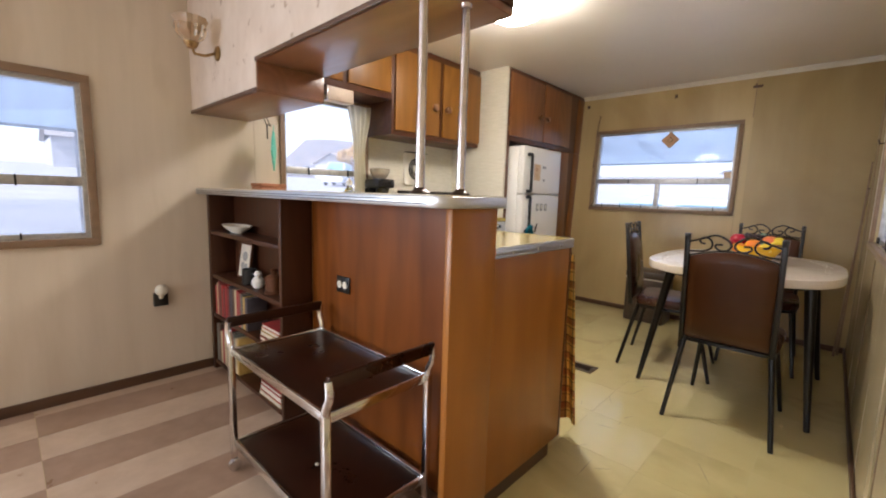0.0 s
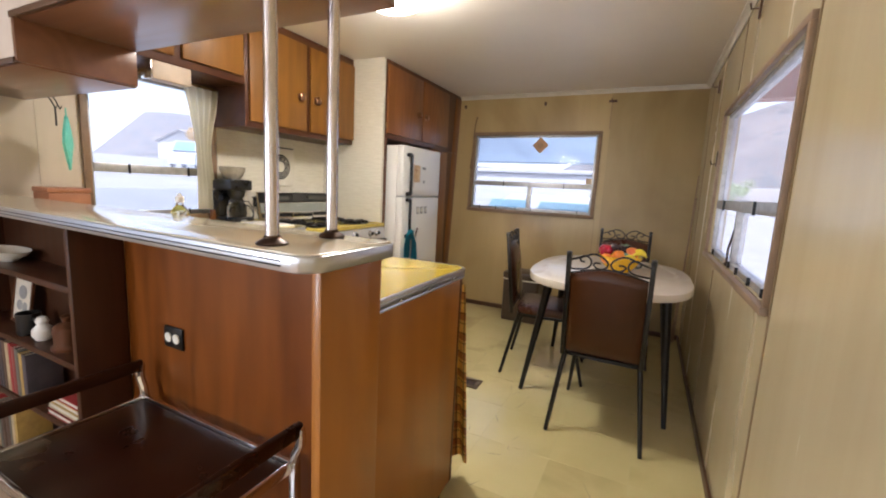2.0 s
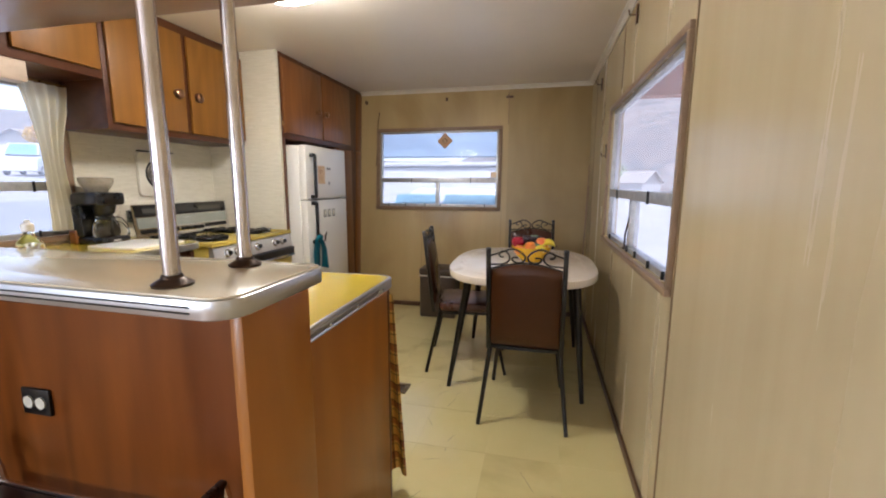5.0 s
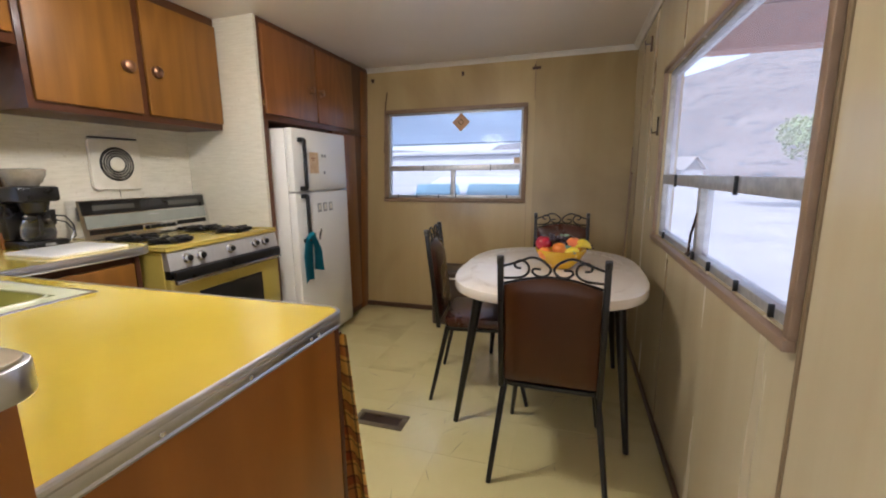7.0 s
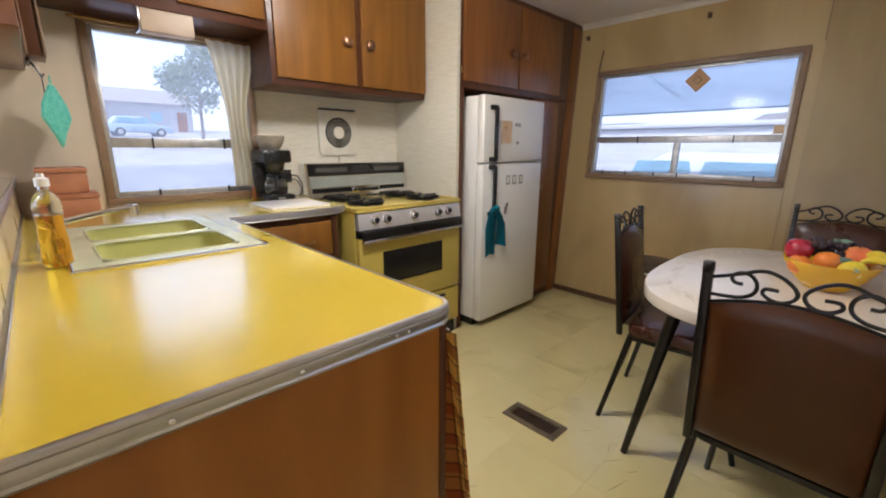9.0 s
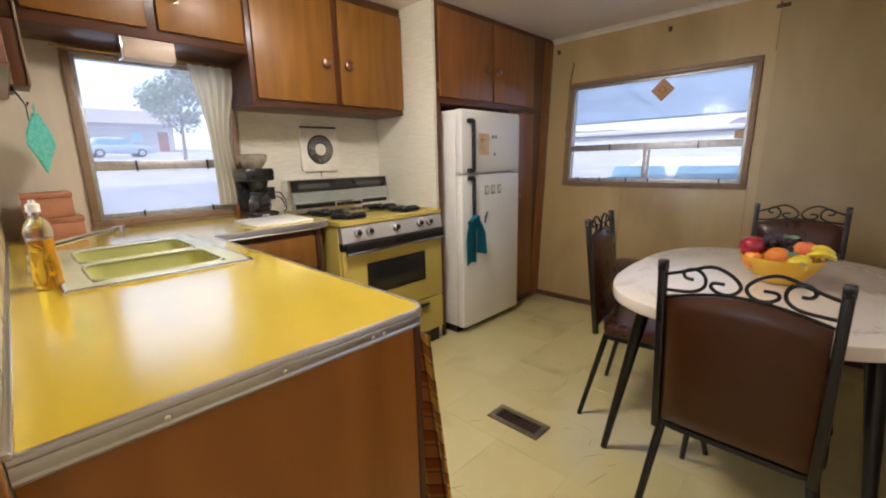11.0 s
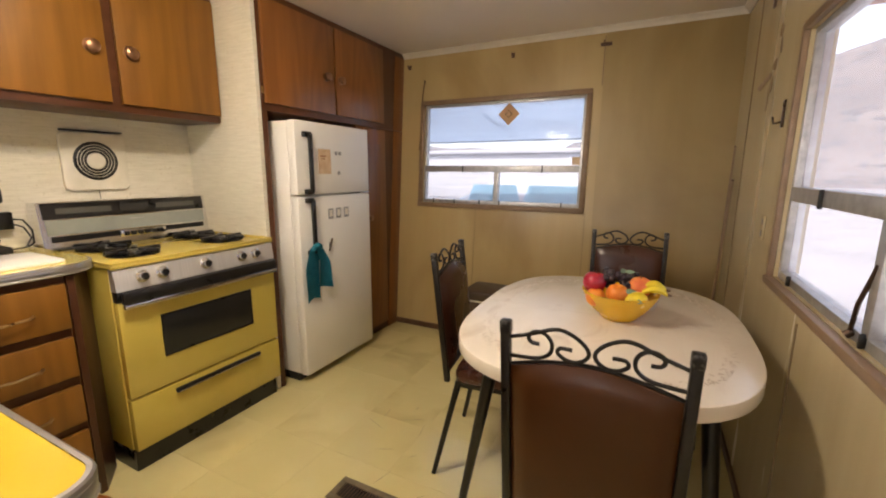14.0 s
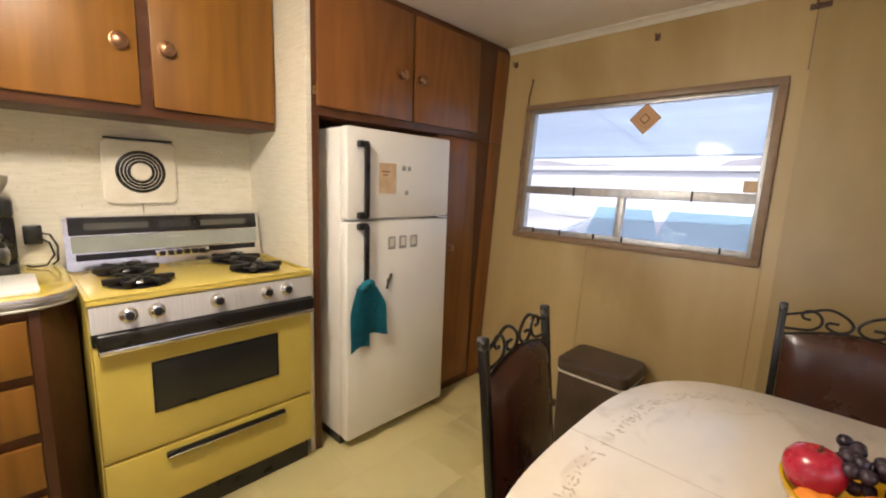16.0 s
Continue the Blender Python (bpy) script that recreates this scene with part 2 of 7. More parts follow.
M_STOVE = surface("harvest_enamel", (0.55, 0.425, 0.08), (0.61, 0.475, 0.105), 0.22, (3, 3, 3), 200.0, 0, 0.02, (0.3, 0.7), None, 0.3, 0.06)
M_BLACK = surface("black_enamel", (0.006, 0.006, 0.006), (0.014, 0.013, 0.012), 0.3, (10, 10, 10), 150.0, 0, 0.05)
M_IRON = surface("black_iron", (0.006, 0.0055, 0.005), (0.015, 0.013, 0.012), 0.32, (20, 20, 20), 150.0, 0.3, 0.08, (0.3, 0.7), None, 0.2)
M_GREYPANEL = surface("grey_control_glass", (0.27, 0.29, 0.26), (0.34, 0.36, 0.33), 0.2, (4, 4, 4), 100.0)
M_WHITE = surface("fridge_enamel", (0.84, 0.82, 0.77), (0.88, 0.86, 0.82), 0.3, (2, 2, 2), 260.0, 0, 0.03, (0.3, 0.7), None, 0.2, 0.06)
M_CREAM = surface("cream_plastic", (0.70, 0.66, 0.55), (0.78, 0.74, 0.64), 0.4, (10, 10, 10), 120.0)
M_VINYL = surface("brown_vinyl", (0.052, 0.0165, 0.0042), (0.074, 0.025, 0.0066), 0.3, (2.5, 2.5, 2.5), 160.0, 0, 0.06, (0.3, 0.7), None, 0.05)
M_VINYL2 = surface("oxblood_vinyl", (0.044, 0.0125, 0.007), (0.070, 0.022, 0.012), 0.28, (4, 4, 4), 140.0, 0, 0.1, (0.3, 0.7), None, 0.1)
M_MARBLE = surface("marble_laminate", (0.71, 0.63, 0.52), (0.82, 0.76, 0.66), 0.24, (3.5, 2.2, 3), 30.0, 0, 0.02, (0.25, 0.7), None, 0.3, 0.06, ((0.50, 0.40, 0.30), (9, 5, 6), 0.58, 0.5))
M_FILI = plain("table_pattern_line", (0.47, 0.39, 0.30), 0.3)
M_CART = surface("brown_tray_laminate", (0.022, 0.0065, 0.003), (0.036, 0.0115, 0.005), 0.3, (3, 3, 3), 150.0, 0, 0.01, (0.3, 0.7), None, 0.0)
M_DARKWOOD = wood("bookcase_wood", (0.042, 0.0145, 0.006), (0.075, 0.027, 0.011), "z", 0.4, 0.1)
M_TEAL = surface("teal_towel", (0.006, 0.16, 0.235), (0.014, 0.225, 0.31), 0.95, (25, 25, 25), 240.0, 0, 0.5)
M_MINT = surface("mint_crochet", (0.10, 0.50, 0.38), (0.20, 0.62, 0.50), 0.9, (60, 60, 60), 220.0, 0, 0.5)
M_AVOCADO = surface("avocado_enamel", (0.50, 0.50, 0.16), (0.60, 0.59, 0.22), 0.25, (5, 5, 5), 150.0, 0, 0.02, (0.3, 0.7), None, 0.2)
M_SINKRIM = surface("pale_green_enamel", (0.56, 0.57, 0.36), (0.64, 0.65, 0.45), 0.22, (5, 5, 5), 150.0)
M_BRASS = surface("aged_brass", (0.25, 0.15, 0.06), (0.40, 0.26, 0.11), 0.3, (25, 25, 25), 150.0, 0.9, 0.05)
M_COPPER = surface("aged_copper_knob", (0.26, 0.135, 0.07), (0.38, 0.21, 0.12), 0.3, (25, 25, 25), 150.0, 0.9, 0.05)
M_POLE = surface("tarnished_chrome", (0.52, 0.46, 0.45), (0.66, 0.60, 0.58), 0.2, (20, 20, 20), 200.0, 1.0, 0.02)
M_PANE = pane_glass()
M_GLASS = glassy("clear_glass")
M_SOAP = glassy("amber_soap", (0.95, 0.55, 0.03), 0.05)
M_PLASTIC = glassy("clear_plastic", (0.93, 0.93, 0.90), 0.12, 1.2)
M_TERRA = surface("terracotta_box", (0.34, 0.13, 0.06), (0.46, 0.20, 0.10), 0.6, (10, 10, 10), 90.0, 0, 0.1)
M_CLOTH = surface("ivory_curtain", (0.66, 0.61, 0.45), (0.76, 0.71, 0.56), 0.9, (30, 30, 6), 260.0, 0, 0.3)
M_PLAID = plaid()
M_BOWL = surface("yellow_bowl", (0.75, 0.42, 0.005), (0.82, 0.50, 0.015), 0.25, (8, 8, 8), 100.0, 0, 0.02, (0.3, 0.7), None, 0.3)
M_APPLE = surface("red_apple", (0.26, 0.004, 0.016), (0.42, 0.012, 0.035), 0.25, (14, 14, 14), 90.0, 0, 0.02, (0.3, 0.7), None, 0.3)
M_ORANGE = surface("orange_peel", (0.72, 0.20, 0.015), (0.82, 0.29, 0.04), 0.45, (20, 20, 20), 190.0, 0, 0.3)
M_PEACH = surface("peach_skin", (0.72, 0.16, 0.05), (0.80, 0.34, 0.07), 0.6, (20, 20, 20), 120.0)
M_GRAPE = surface("dark_grape", (0.018, 0.010, 0.016), (0.05, 0.03, 0.04), 0.3, (30, 30, 30), 100.0)
M_LEMON = surface("lemon_peel", (0.72, 0.55, 0.02), (0.82, 0.64, 0.04), 0.4, (25, 25, 25), 150.0, 0, 0.2)
M_LEAF = surface("fruit_leaf", (0.10, 0.19, 0.12), (0.20, 0.30, 0.20), 0.6)
M_BROWNBOX = surface("brown_hassock_vinyl", (0.045, 0.028, 0.018), (0.075, 0.048, 0.032), 0.4, (8, 8, 8), 120.0, 0, 0.1)
M_LAMPGLASS = plain("lamp_diffuser", (1.0, 0.90, 0.76), 0.4, 0, 40.0)
M_PAPERNOTE = surface("paper_note", (0.62, 0.42, 0.25), (0.72, 0.55, 0.36), 0.8, (20, 20, 20))
M_GREY = surface("grey_magnet", (0.28, 0.28, 0.28), (0.42, 0.42, 0.41), 0.5, (40, 40, 40))
M_WICKER = surface("woven_tan", (0.55, 0.42, 0.27), (0.68, 0.54, 0.37), 0.8, (60, 60, 60), 150.0, 0, 0.4)


def translucent(m, colour, share):
    """Lets light shine through a thin cloth or straw."""
    n, l, p = nodes_of(m)
    tl, mx = n.new("ShaderNodeBsdfTranslucent"), n.new("ShaderNodeMixShader")
    tl.inputs[0].default_value, mx.inputs[0].default_value = (*colour, 1), share
    l.new(p.outputs[0], mx.inputs[1]), l.new(tl.outputs[0], mx.inputs[2])
    l.new(mx.outputs[0], n["Material Output"].inputs[0])


translucent(M_WICKER, (0.85, 0.60, 0.36), 0.75)
translucent(M_CLOTH, (0.95, 0.91, 0.78), 0.78)
M_BRONZE = surface("dark_bronze", (0.035, 0.02, 0.012), (0.07, 0.04, 0.025), 0.3, (25, 25, 25), 150.0, 0.7, 0.05)
M_BRUSHED = surface("brushed_steel", (0.66, 0.65, 0.64), (0.76, 0.75, 0.74), 0.36, (6, 200, 6), 160.0, 0.55, 0.04)
M_TANBOX = surface("tan_fixture", (0.46, 0.36, 0.27), (0.56, 0.45, 0.35), 0.45, (8, 8, 8), 90.0)

for _m, _s in ((M_DARKWOOD, 0.3), (M_VINYL, 0.3), (M_BAR, 0.3), (M_FRAMEWOOD, 0.3), (M_FRAMEWOOD_Z, 0.3), (M_CART, 0.35), (M_DOOR, 0.35), (M_DOOR_D, 0.35), (M_PLANK, 0.35)):
    _m.node_tree.nodes["Principled BSDF"].inputs["Specular IOR Level"].default_value = _s
M_YELLOW.node_tree.nodes["Principled BSDF"].inputs["Coat IOR"].default_value = 1.9
M_YELLOW.node_tree.nodes["Principled BSDF"].inputs["Coat Roughness"].default_value = 0.2
M_YELLOW.node_tree.nodes["Principled BSDF"].inputs["Specular IOR Level"].default_value = 0.9


# ---- mesh helpers ----
def merge(bm, other):
    me = bpy.data.meshes.new("tmp")
    other.to_mesh(me)
    other.free()
    bm.from_mesh(me)
    bpy.data.meshes.remove(me)
    return bm


def box(x0, x1, y0, y1, z0, z1, bevel=0.0, seg=2, bm=None):
    b = bmesh.new()
    bmesh.ops.create_cube(b, size=1, matrix=Matrix.Translation(((x0 + x1) / 2, (y0 + y1) / 2, (z0 + z1) / 2)) @ Matrix.Diagonal((abs(x1 - x0), abs(y1 - y0), abs(z1 - z0), 1)))
    if bevel:
        bmesh.ops.bevel(b, geom=b.edges[:], offset=bevel, segments=seg, profile=0.5, affect="EDGES")
    return merge(bm, b) if bm is not None else b


def boxes(*rows, bevel=0.0):
    bm = bmesh.new()
    for r in rows:
        box(*r, bevel=bevel, bm=bm)
    return bm


def rod(p0, p1, r0, r1=None, seg=14, bm=None, caps=True):
    p0, p1 = Vector(p0), Vector(p1)
    b = bmesh.new()
    m = Matrix.Translation((p0 + p1) / 2) @ (p1 - p0).to_track_quat("Z", "Y").to_matrix().to_4x4()
    bmesh.ops.create_cone(b, cap_ends=caps, segments=seg, radius1=r0, radius2=r0 if r1 is None else r1, depth=(p1 - p0).length, matrix=m)
    return merge(bm, b) if bm is not None else b


def tube(pts, r, seg=8, bm=None, flat=None):
    """A swept round bar along points."""
    pts = [Vector(p) for p in pts]
    b = bmesh.new()
    rings, up = [], None
    for i, p in enumerate(pts):
        d = (pts[min(i + 1, len(pts) - 1)] - pts[max(i - 1, 0)]).normalized()
        if up is None:
            up = d.orthogonal().normalized()
        up = (up - d * up.dot(d)).normalized()
        side = d.cross(up)
        rings.append([b.verts.new(p + (math.cos(a) * up + math.sin(a) * side) * r) for a in (2 * math.pi * k / seg for k in range(seg))])
    for a, c in zip(rings, rings[1:]):
        for k in range(seg):
            b.faces.new((a[k], a[(k + 1) % seg], c[(k + 1) % seg], c[k]))
    b.faces.new(rings[0][::-1]), b.faces.new(rings[-1])
    bmesh.ops.recalc_face_normals(b, faces=b.faces[:])
    return merge(bm, b) if bm is not None else b


def lathe(profile, centre=(0, 0, 0), seg=28, bm=None, m=None):
    """profile: (radius, height) rows turned round z."""
    b = bmesh.new()
    rings = [[b.verts.new((max(r, 1e-4) * math.cos(2 * math.pi * k / seg), max(r, 1e-4) * math.sin(2 * math.pi * k / seg), z)) for k in range(seg)] for r, z in profile]
    for a, c in zip(rings, rings[1:]):
        for k in range(seg):
            b.faces.new((a[k], a[(k + 1) % seg], c[(k + 1) % seg], c[k]))
    bmesh.ops.remove_doubles(b, verts=b.verts[:], dist=2e-4)
    bmesh.ops.recalc_face_normals(b, faces=b.faces[:])
    b.transform(Matrix.Translation(centre) @ (m or Matrix.Identity(4)))
    return merge(bm, b) if bm is not None else b


def prism(poly, z0, z1, bevel=0.0, bm=None):
    b = bmesh.new()
    f = b.faces.new([b.verts.new((x, y, z0)) for x, y in poly])
    e = bmesh.ops.extrude_face_region(b, geom=[f])
    bmesh.ops.translate(b, verts=[v for v in e["geom"] if isinstance(v, bmesh.types.BMVert)], vec=(0, 0, z1 - z0))
    bmesh.ops.recalc_face_normals(b, faces=b.faces[:])
    if bevel:
        hor = [ed for ed in b.edges if abs(ed.verts[0].co.z - ed.verts[1].co.z) < 1e-6]
        bmesh.ops.bevel(b, geom=hor, offset=bevel, segments=2, profile=0.5, affect="EDGES")
    return merge(bm, b) if bm is not None else b


def rounded(x0, x1, y0, y1, radii, seg=6):
    """A rectangle's outline; radii of the corners (x0y0, x1y0, x1y1, x0y1)."""
    out = []
    for (cx, cy, sx, sy, a0), r in zip(((x0, y0, 1, 1, 180), (x1, y0, -1, 1, 270), (x1, y1, -1, -1, 0), (x0, y1, 1, -1, 90)), radii):
        if r <= 0:
            out.append((cx, cy))
            continue
        ox, oy = cx + sx * r, cy + sy * r
        out += [(ox + r * math.cos(radians(a0 + 90 * k / seg)), oy + r * math.sin(radians(a0 + 90 * k / seg))) for k in range(seg + 1)]
    return out


def sphere(c, r, sc=(1, 1, 1), seg=20, bm=None, lump=0.0, rot=None):
    b = bmesh.new()
    bmesh.ops.create_uvsphere(b, u_segments=seg, v_segments=max(8, seg * 2 // 3), radius=r)
    for v in b.verts:
        if lump:
            v.co *= 1 + lump * noise.noise(v.co / r * 1.7 + Vector(c))
        v.co = Vector((v.co.x * sc[0], v.co.y * sc[1], v.co.z * sc[2]))
    b.transform(Matrix.Translation(c) @ (rot or Matrix.Identity(4)))
    return merge(bm, b) if bm is not None else b


def smooth(me, angle=35):
    for p in me.polygons:
        p.use_smooth = True
    me.set_sharp_from_angle(angle=radians(angle))


def mesh_ob(name, bm, material, soft=True):
    me = bpy.data.meshes.new(name)
    bm.to_mesh(me)
    bm.free()
    me.materials.append(material)
    if soft:
        smooth(me)
    return new(name, me)


def part(name, bm, material, parent, label=""):
    """Links a bmesh, given in the world's metres, as one mesh under a thing or part."""
    ob = mesh_ob(name, bm, material)
    ob.parent = parent
    base = parent
    m = Matrix.Identity(4)
    while base is not None:
        m = base.matrix_basis.inverted() @ m if base.parent is None else m
        base = base.parent
    if parent.parent is None:
        ob.matrix_parent_inverse = parent.matrix_basis.inverted()
    return tagged(ob, label)


def thing(name, at, label, category, group="", kind=""):
    ob = new(name)
    ob.empty_display_size = 0.1
    ob.matrix_basis = Matrix.Translation(at)
    return tagged(ob, label, category, group, kind)


def structure(name, bm, material, label, category):
    return tagged(mesh_ob(name, bm, material), label, category, "", "structure")


def lean(ob):
    """Slopes a thing on the end wall outward with its height."""
    for o in (ob, *ob.children_recursive):
        if o.type == "MESH":
            for v in o.data.vertices:
                if v.co.y > YE - 0.2:
                    v.co.y += SLOPE * v.co.z
    return ob


def wall_with_hole(axis, a0, a1, u0, u1, z0, z1, holes):
    """A wall slab between a0 and a1 across axis, from u0 to u1 along it, with openings (ua, ub, za, zb)."""
    us = sorted({u0, u1, *(h[0] for h in holes), *(h[1] for h in holes)})
    zs = sorted({z0, z1, *(h[2] for h in holes), *(h[3] for h in holes)})
    b, made = bmesh.new(), {}

    def v(a, i, j):
        if (a, i, j) not in made:
            made[a, i, j] = b.verts.new((a, us[i], zs[j]) if axis == "x" else (us[i], a, zs[j]))
        return made[a, i, j]

    def solid(i, j):
        if not (0 <= i < len(us) - 1 and 0 <= j < len(zs) - 1):
            return False
        cu, cz = (us[i] + us[i + 1]) / 2, (zs[j] + zs[j + 1]) / 2
        return not any(h[0] < cu < h[1] and h[2] < cz < h[3] for h in holes)

    for i in range(len(us) - 1):
        for j in range(len(zs) - 1):
            if not solid(i, j):
                continue
            for a in (a0, a1):
                b.faces.new((v(a, i, j), v(a, i + 1, j), v(a, i + 1, j + 1), v(a, i, j + 1)))
            for di, dj, p, q in ((-1, 0, (i, j), (i, j + 1)), (1, 0, (i + 1, j), (i + 1, j + 1)), (0, -1, (i, j), (i + 1, j)), (0, 1, (i, j + 1), (i + 1, j + 1))):
                if not solid(i + di, j + dj):
                    b.faces.new((v(a0, *p), v(a0, *q), v(a1, *q), v(a1, *p)))
    bmesh.ops.recalc_face_normals(b, faces=b.faces[:])
    return b


# ---- the trailer's shell ----
XL, XR, YE, YB, ZC = -2.54, 0.40, 5.045, -2.5, 2.225
SLOPE = 0.08  # the end wall leans outward
RWIN = (2.47, 3.95, 0.93, 1.75)
EWIN = (-1.705, -0.460, 1.045, 1.81)
KWIN = (2.045, 2.70, 1.00, 1.765)
LWIN = (-0.15, 1.005, 0.845, 1.61)
# unseen openings, added to go with the two fill lamps
SWIN = (-2.1, -0.7, 0.8, 1.7)
BWIN = (-2.0, 0.0, 0.85, 1.85)

wall_right = structure("wall_right", wall_with_hole("x", XR, XR + 0.07, YB - 0.07, YE + 0.32, -0.02, ZC + 0.05, [RWIN]), M_PANEL, "beige wood-grain panelled wall with water stains", "wall")
wall_end = structure("wall_end", wall_with_hole("y", YE, YE + 0.07, XL, XR, -0.02, ZC + 0.05, [EWIN]), M_PANEL_WARM, "tan wood-grain panelled end wall, aged and stained", "wall")
lean(wall_end)
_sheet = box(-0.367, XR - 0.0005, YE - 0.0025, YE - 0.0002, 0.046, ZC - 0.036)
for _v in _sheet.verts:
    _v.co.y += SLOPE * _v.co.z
part("panel_sheet", _sheet, M_PANEL_DARK, wall_end, "darker sheet of panelling right of the seam")
wall_left = structure("wall_left", wall_with_hole("x", XL - 0.07, XL, YB - 0.07, YE + 0.32, -0.02, ZC + 0.05, [SWIN, LWIN, KWIN]), M_PANEL_PALE, "pale cream panelled wall with faint stains", "wall")
wall_rear = structure("wall_rear", wall_with_hole("y", YB - 0.07, YB, XL, XR, -0.02, ZC + 0.05, [BWIN]), M_PANEL_PALE, "plain panelled rear wall of the living room", "wall")
ceiling = structure("ceiling", boxes((XL - 0.07, XR + 0.07, YB - 0.07, YE + 0.32, ZC, ZC + 0.06)), M_CEIL, "smooth off-white painted ceiling", "ceiling")
floor_base = structure("floor", boxes((XL - 0.07, XR + 0.07, YB - 0.07, YE + 0.07, -0.12, -0.0009)), M_GROUT, "vinyl tile floor with dirty joints", "floor")


def cove(name, bm):
    return structure(name, bm, M_TRIM, "off-white moulded cove trim along the ceiling", "trim")


def cove_strip(p0, p1, inward):
    """Quarter-round moulding from p0 to p1 along the ceiling."""
    b = bmesh.new()
    prof = [(0.0, 0.0), (0.0, -0.035), (0.008, -0.035), (0.012, -0.024), (0.024, -0.012), (0.035, -0.008), (0.035, 0.0)]
    rings = []
    for p in (p0, p1):
        rings.append([b.verts.new((p[0] + inward[0] * u, p[1] + inward[1] * u, ZC - 0.001 + w)) for u, w in prof])
    for k in range(len(prof)):
        j = (k + 1) % len(prof)
        b.faces.new((rings[0][k], rings[0][j], rings[1][j], rings[1][k]))
    b.faces.new(rings[0]), b.faces.new(rings[1][::-1])
    bmesh.ops.recalc_face_normals(b, faces=b.faces[:])
    return b


cove("trim_end", cove_strip((-1.92, YE + SLOPE * ZC - 0.001), (XR, YE + SLOPE * ZC - 0.001), (0, -1)))
cove("trim_right", cove_strip((XR - 0.001, YB), (XR - 0.001, YE + SLOPE * ZC), (-1, 0)))
cove("trim_left", cove_strip((XL + 0.001, YB), (XL + 0.001, 1.49), (1, 0)))
for nm, rows in (("baseboard_right", (XR - 0.012, XR - 0.001, YB, YE, 0.0, 0.045)), ("baseboard_end", (-1.93, XR - 0.013, YE - 0.012, YE - 0.001, 0.0, 0.045)), ("baseboard_left", (XL + 0.001, XL + 0.012, YB, 1.55, 0.0, 0.055))):
    structure(nm, box(*rows, bevel=0.003), M_BASEB, "narrow dark brown wooden baseboard", "baseboard")
for k, (p, q, z0, z1) in enumerate(((2.425, 2.437, 0.045, ZC - 0.04), (3.62, 3.628, 0.05, 0.86), (3.66, 3.668, 1.83, ZC - 0.04), (1.2, 1.208, 0.045, ZC - 0.04), (4.83, 4.838, 0.05, ZC - 0.04))):
    structure("trim_seam_right", box(XR - 0.004, XR + 0.002, p, q, z0, z1), M_SEAM, "thin dark joint between wall panels", "trim")
for x in (-0.42, -1.235):
    lean(structure("trim_seam_end", box(x, x + 0.006, YE - 0.003, YE + 0.002, 0.05, 1.02), M_PANEL_DARK, "thin joint between wall panels", "trim"))
lean(structure("trim_seam_end", box(-0.375, -0.369, YE - 0.003, YE + 0.002, 1.86, 2.17), M_WINWOOD, "thin joint between wall panels", "trim"))
structure("trim_seam_left", box(XL - 0.002, XL + 0.003, 1.845, 1.851, 1.0, 1.55), M_PANEL_PALE, "thin pale joint between wall panels", "trim")


# ---- windows ----
def window(name, axis, at, inward, hole, rail, mullions, label, t=0.042):
    """An aluminium awning window in its wooden trim. inward: +1 or -1 along axis, into the room."""
    u0, u1, z0, z1 = hole
    w = thing(name, ((at, (u0 + u1) / 2, z0) if axis == "x" else ((u0 + u1) / 2, at, z0)), label, "window", "", "structure")

    def b(a0, a1, p, q, r, s, bev=0.002):
        a0, a1 = at + inward * a0, at + inward * a1
        return box(min(a0, a1), max(a0, a1), p, q, r, s, bev) if axis == "x" else box(p, q, min(a0, a1), max(a0, a1), r, s, bev)

    part("window_frame", b(0.001, 0.018, u0 - t, u1 + t, z1, z1 + t), M_WINWOOD, w, "brown wooden trim")
    part("window_frame", b(0.001, 0.018, u0 - t, u0, z0, z1), M_WINWOOD, w)
    part("window_frame", b(0.001, 0.018, u1, u1 + t, z0, z1), M_WINWOOD, w)
    part("window_sill", b(0.001, 0.026, u0 - t, u1 + t, z0 - t, z0, 0.004), M_WINWOOD, w, "brown wooden sill trim")
    g = 0.02
    for nm, p, q, r, s in (("sash", u0, u0 + g, z0, z1), ("sash", u1 - g, u1, z0, z1), ("sash", u0 + g, u1 - g, z0, z0 + 0.026), ("sash", u0 + g, u1 - g, z1 - g, z1)):
        part(nm, b(-0.055, -0.012, p, q, r, s), M_ALU, w, "weathered aluminium sash")
    part("rail", b(-0.058, -0.008, u0 + g, u1 - g, rail - 0.024, rail + 0.022), M_ALU, w, "grey aluminium cross rail")
    for c in mullions:
        part("mullion", b(-0.055, -0.010, c - 0.018, c + 0.018, z0 + 0.026, rail - 0.024), M_ALU, w)
    for k in range(2):
        c = u0 + (u1 - u0) * (0.28 + 0.5 * k)
        part("clip", b(-0.010, 0.002, c - 0.004, c + 0.004, rail - 0.03, rail + 0.024), M_IRON, w, "small dark latch clip")
    for f in (0.08, 0.23, 0.40, 0.53, 0.90) if mullions else (0.28, 0.78):
        c = u0 + (u1 - u0) * f
        part("clip", b(-0.013, 0.0, c - 0.004, c + 0.004, z0 + 0.002, z0 + 0.034), M_IRON, w)
    pane = part("pane", b(-0.036, -0.033, u0 + g, u1 - g, rail + 0.022, z1 - g, 0), M_PANE, w, "clear glass")
    pane.visible_shadow = False
    edges = [u0 + g] + sorted(mullions) + [u1 - g]
    for p, q in zip(edges, edges[1:]):
        pane = part("pane", b(-0.036, -0.033, p, q, z0 + 0.026, rail - 0.024, 0), M_PANE, w)
        pane.visible_shadow = False
    return w


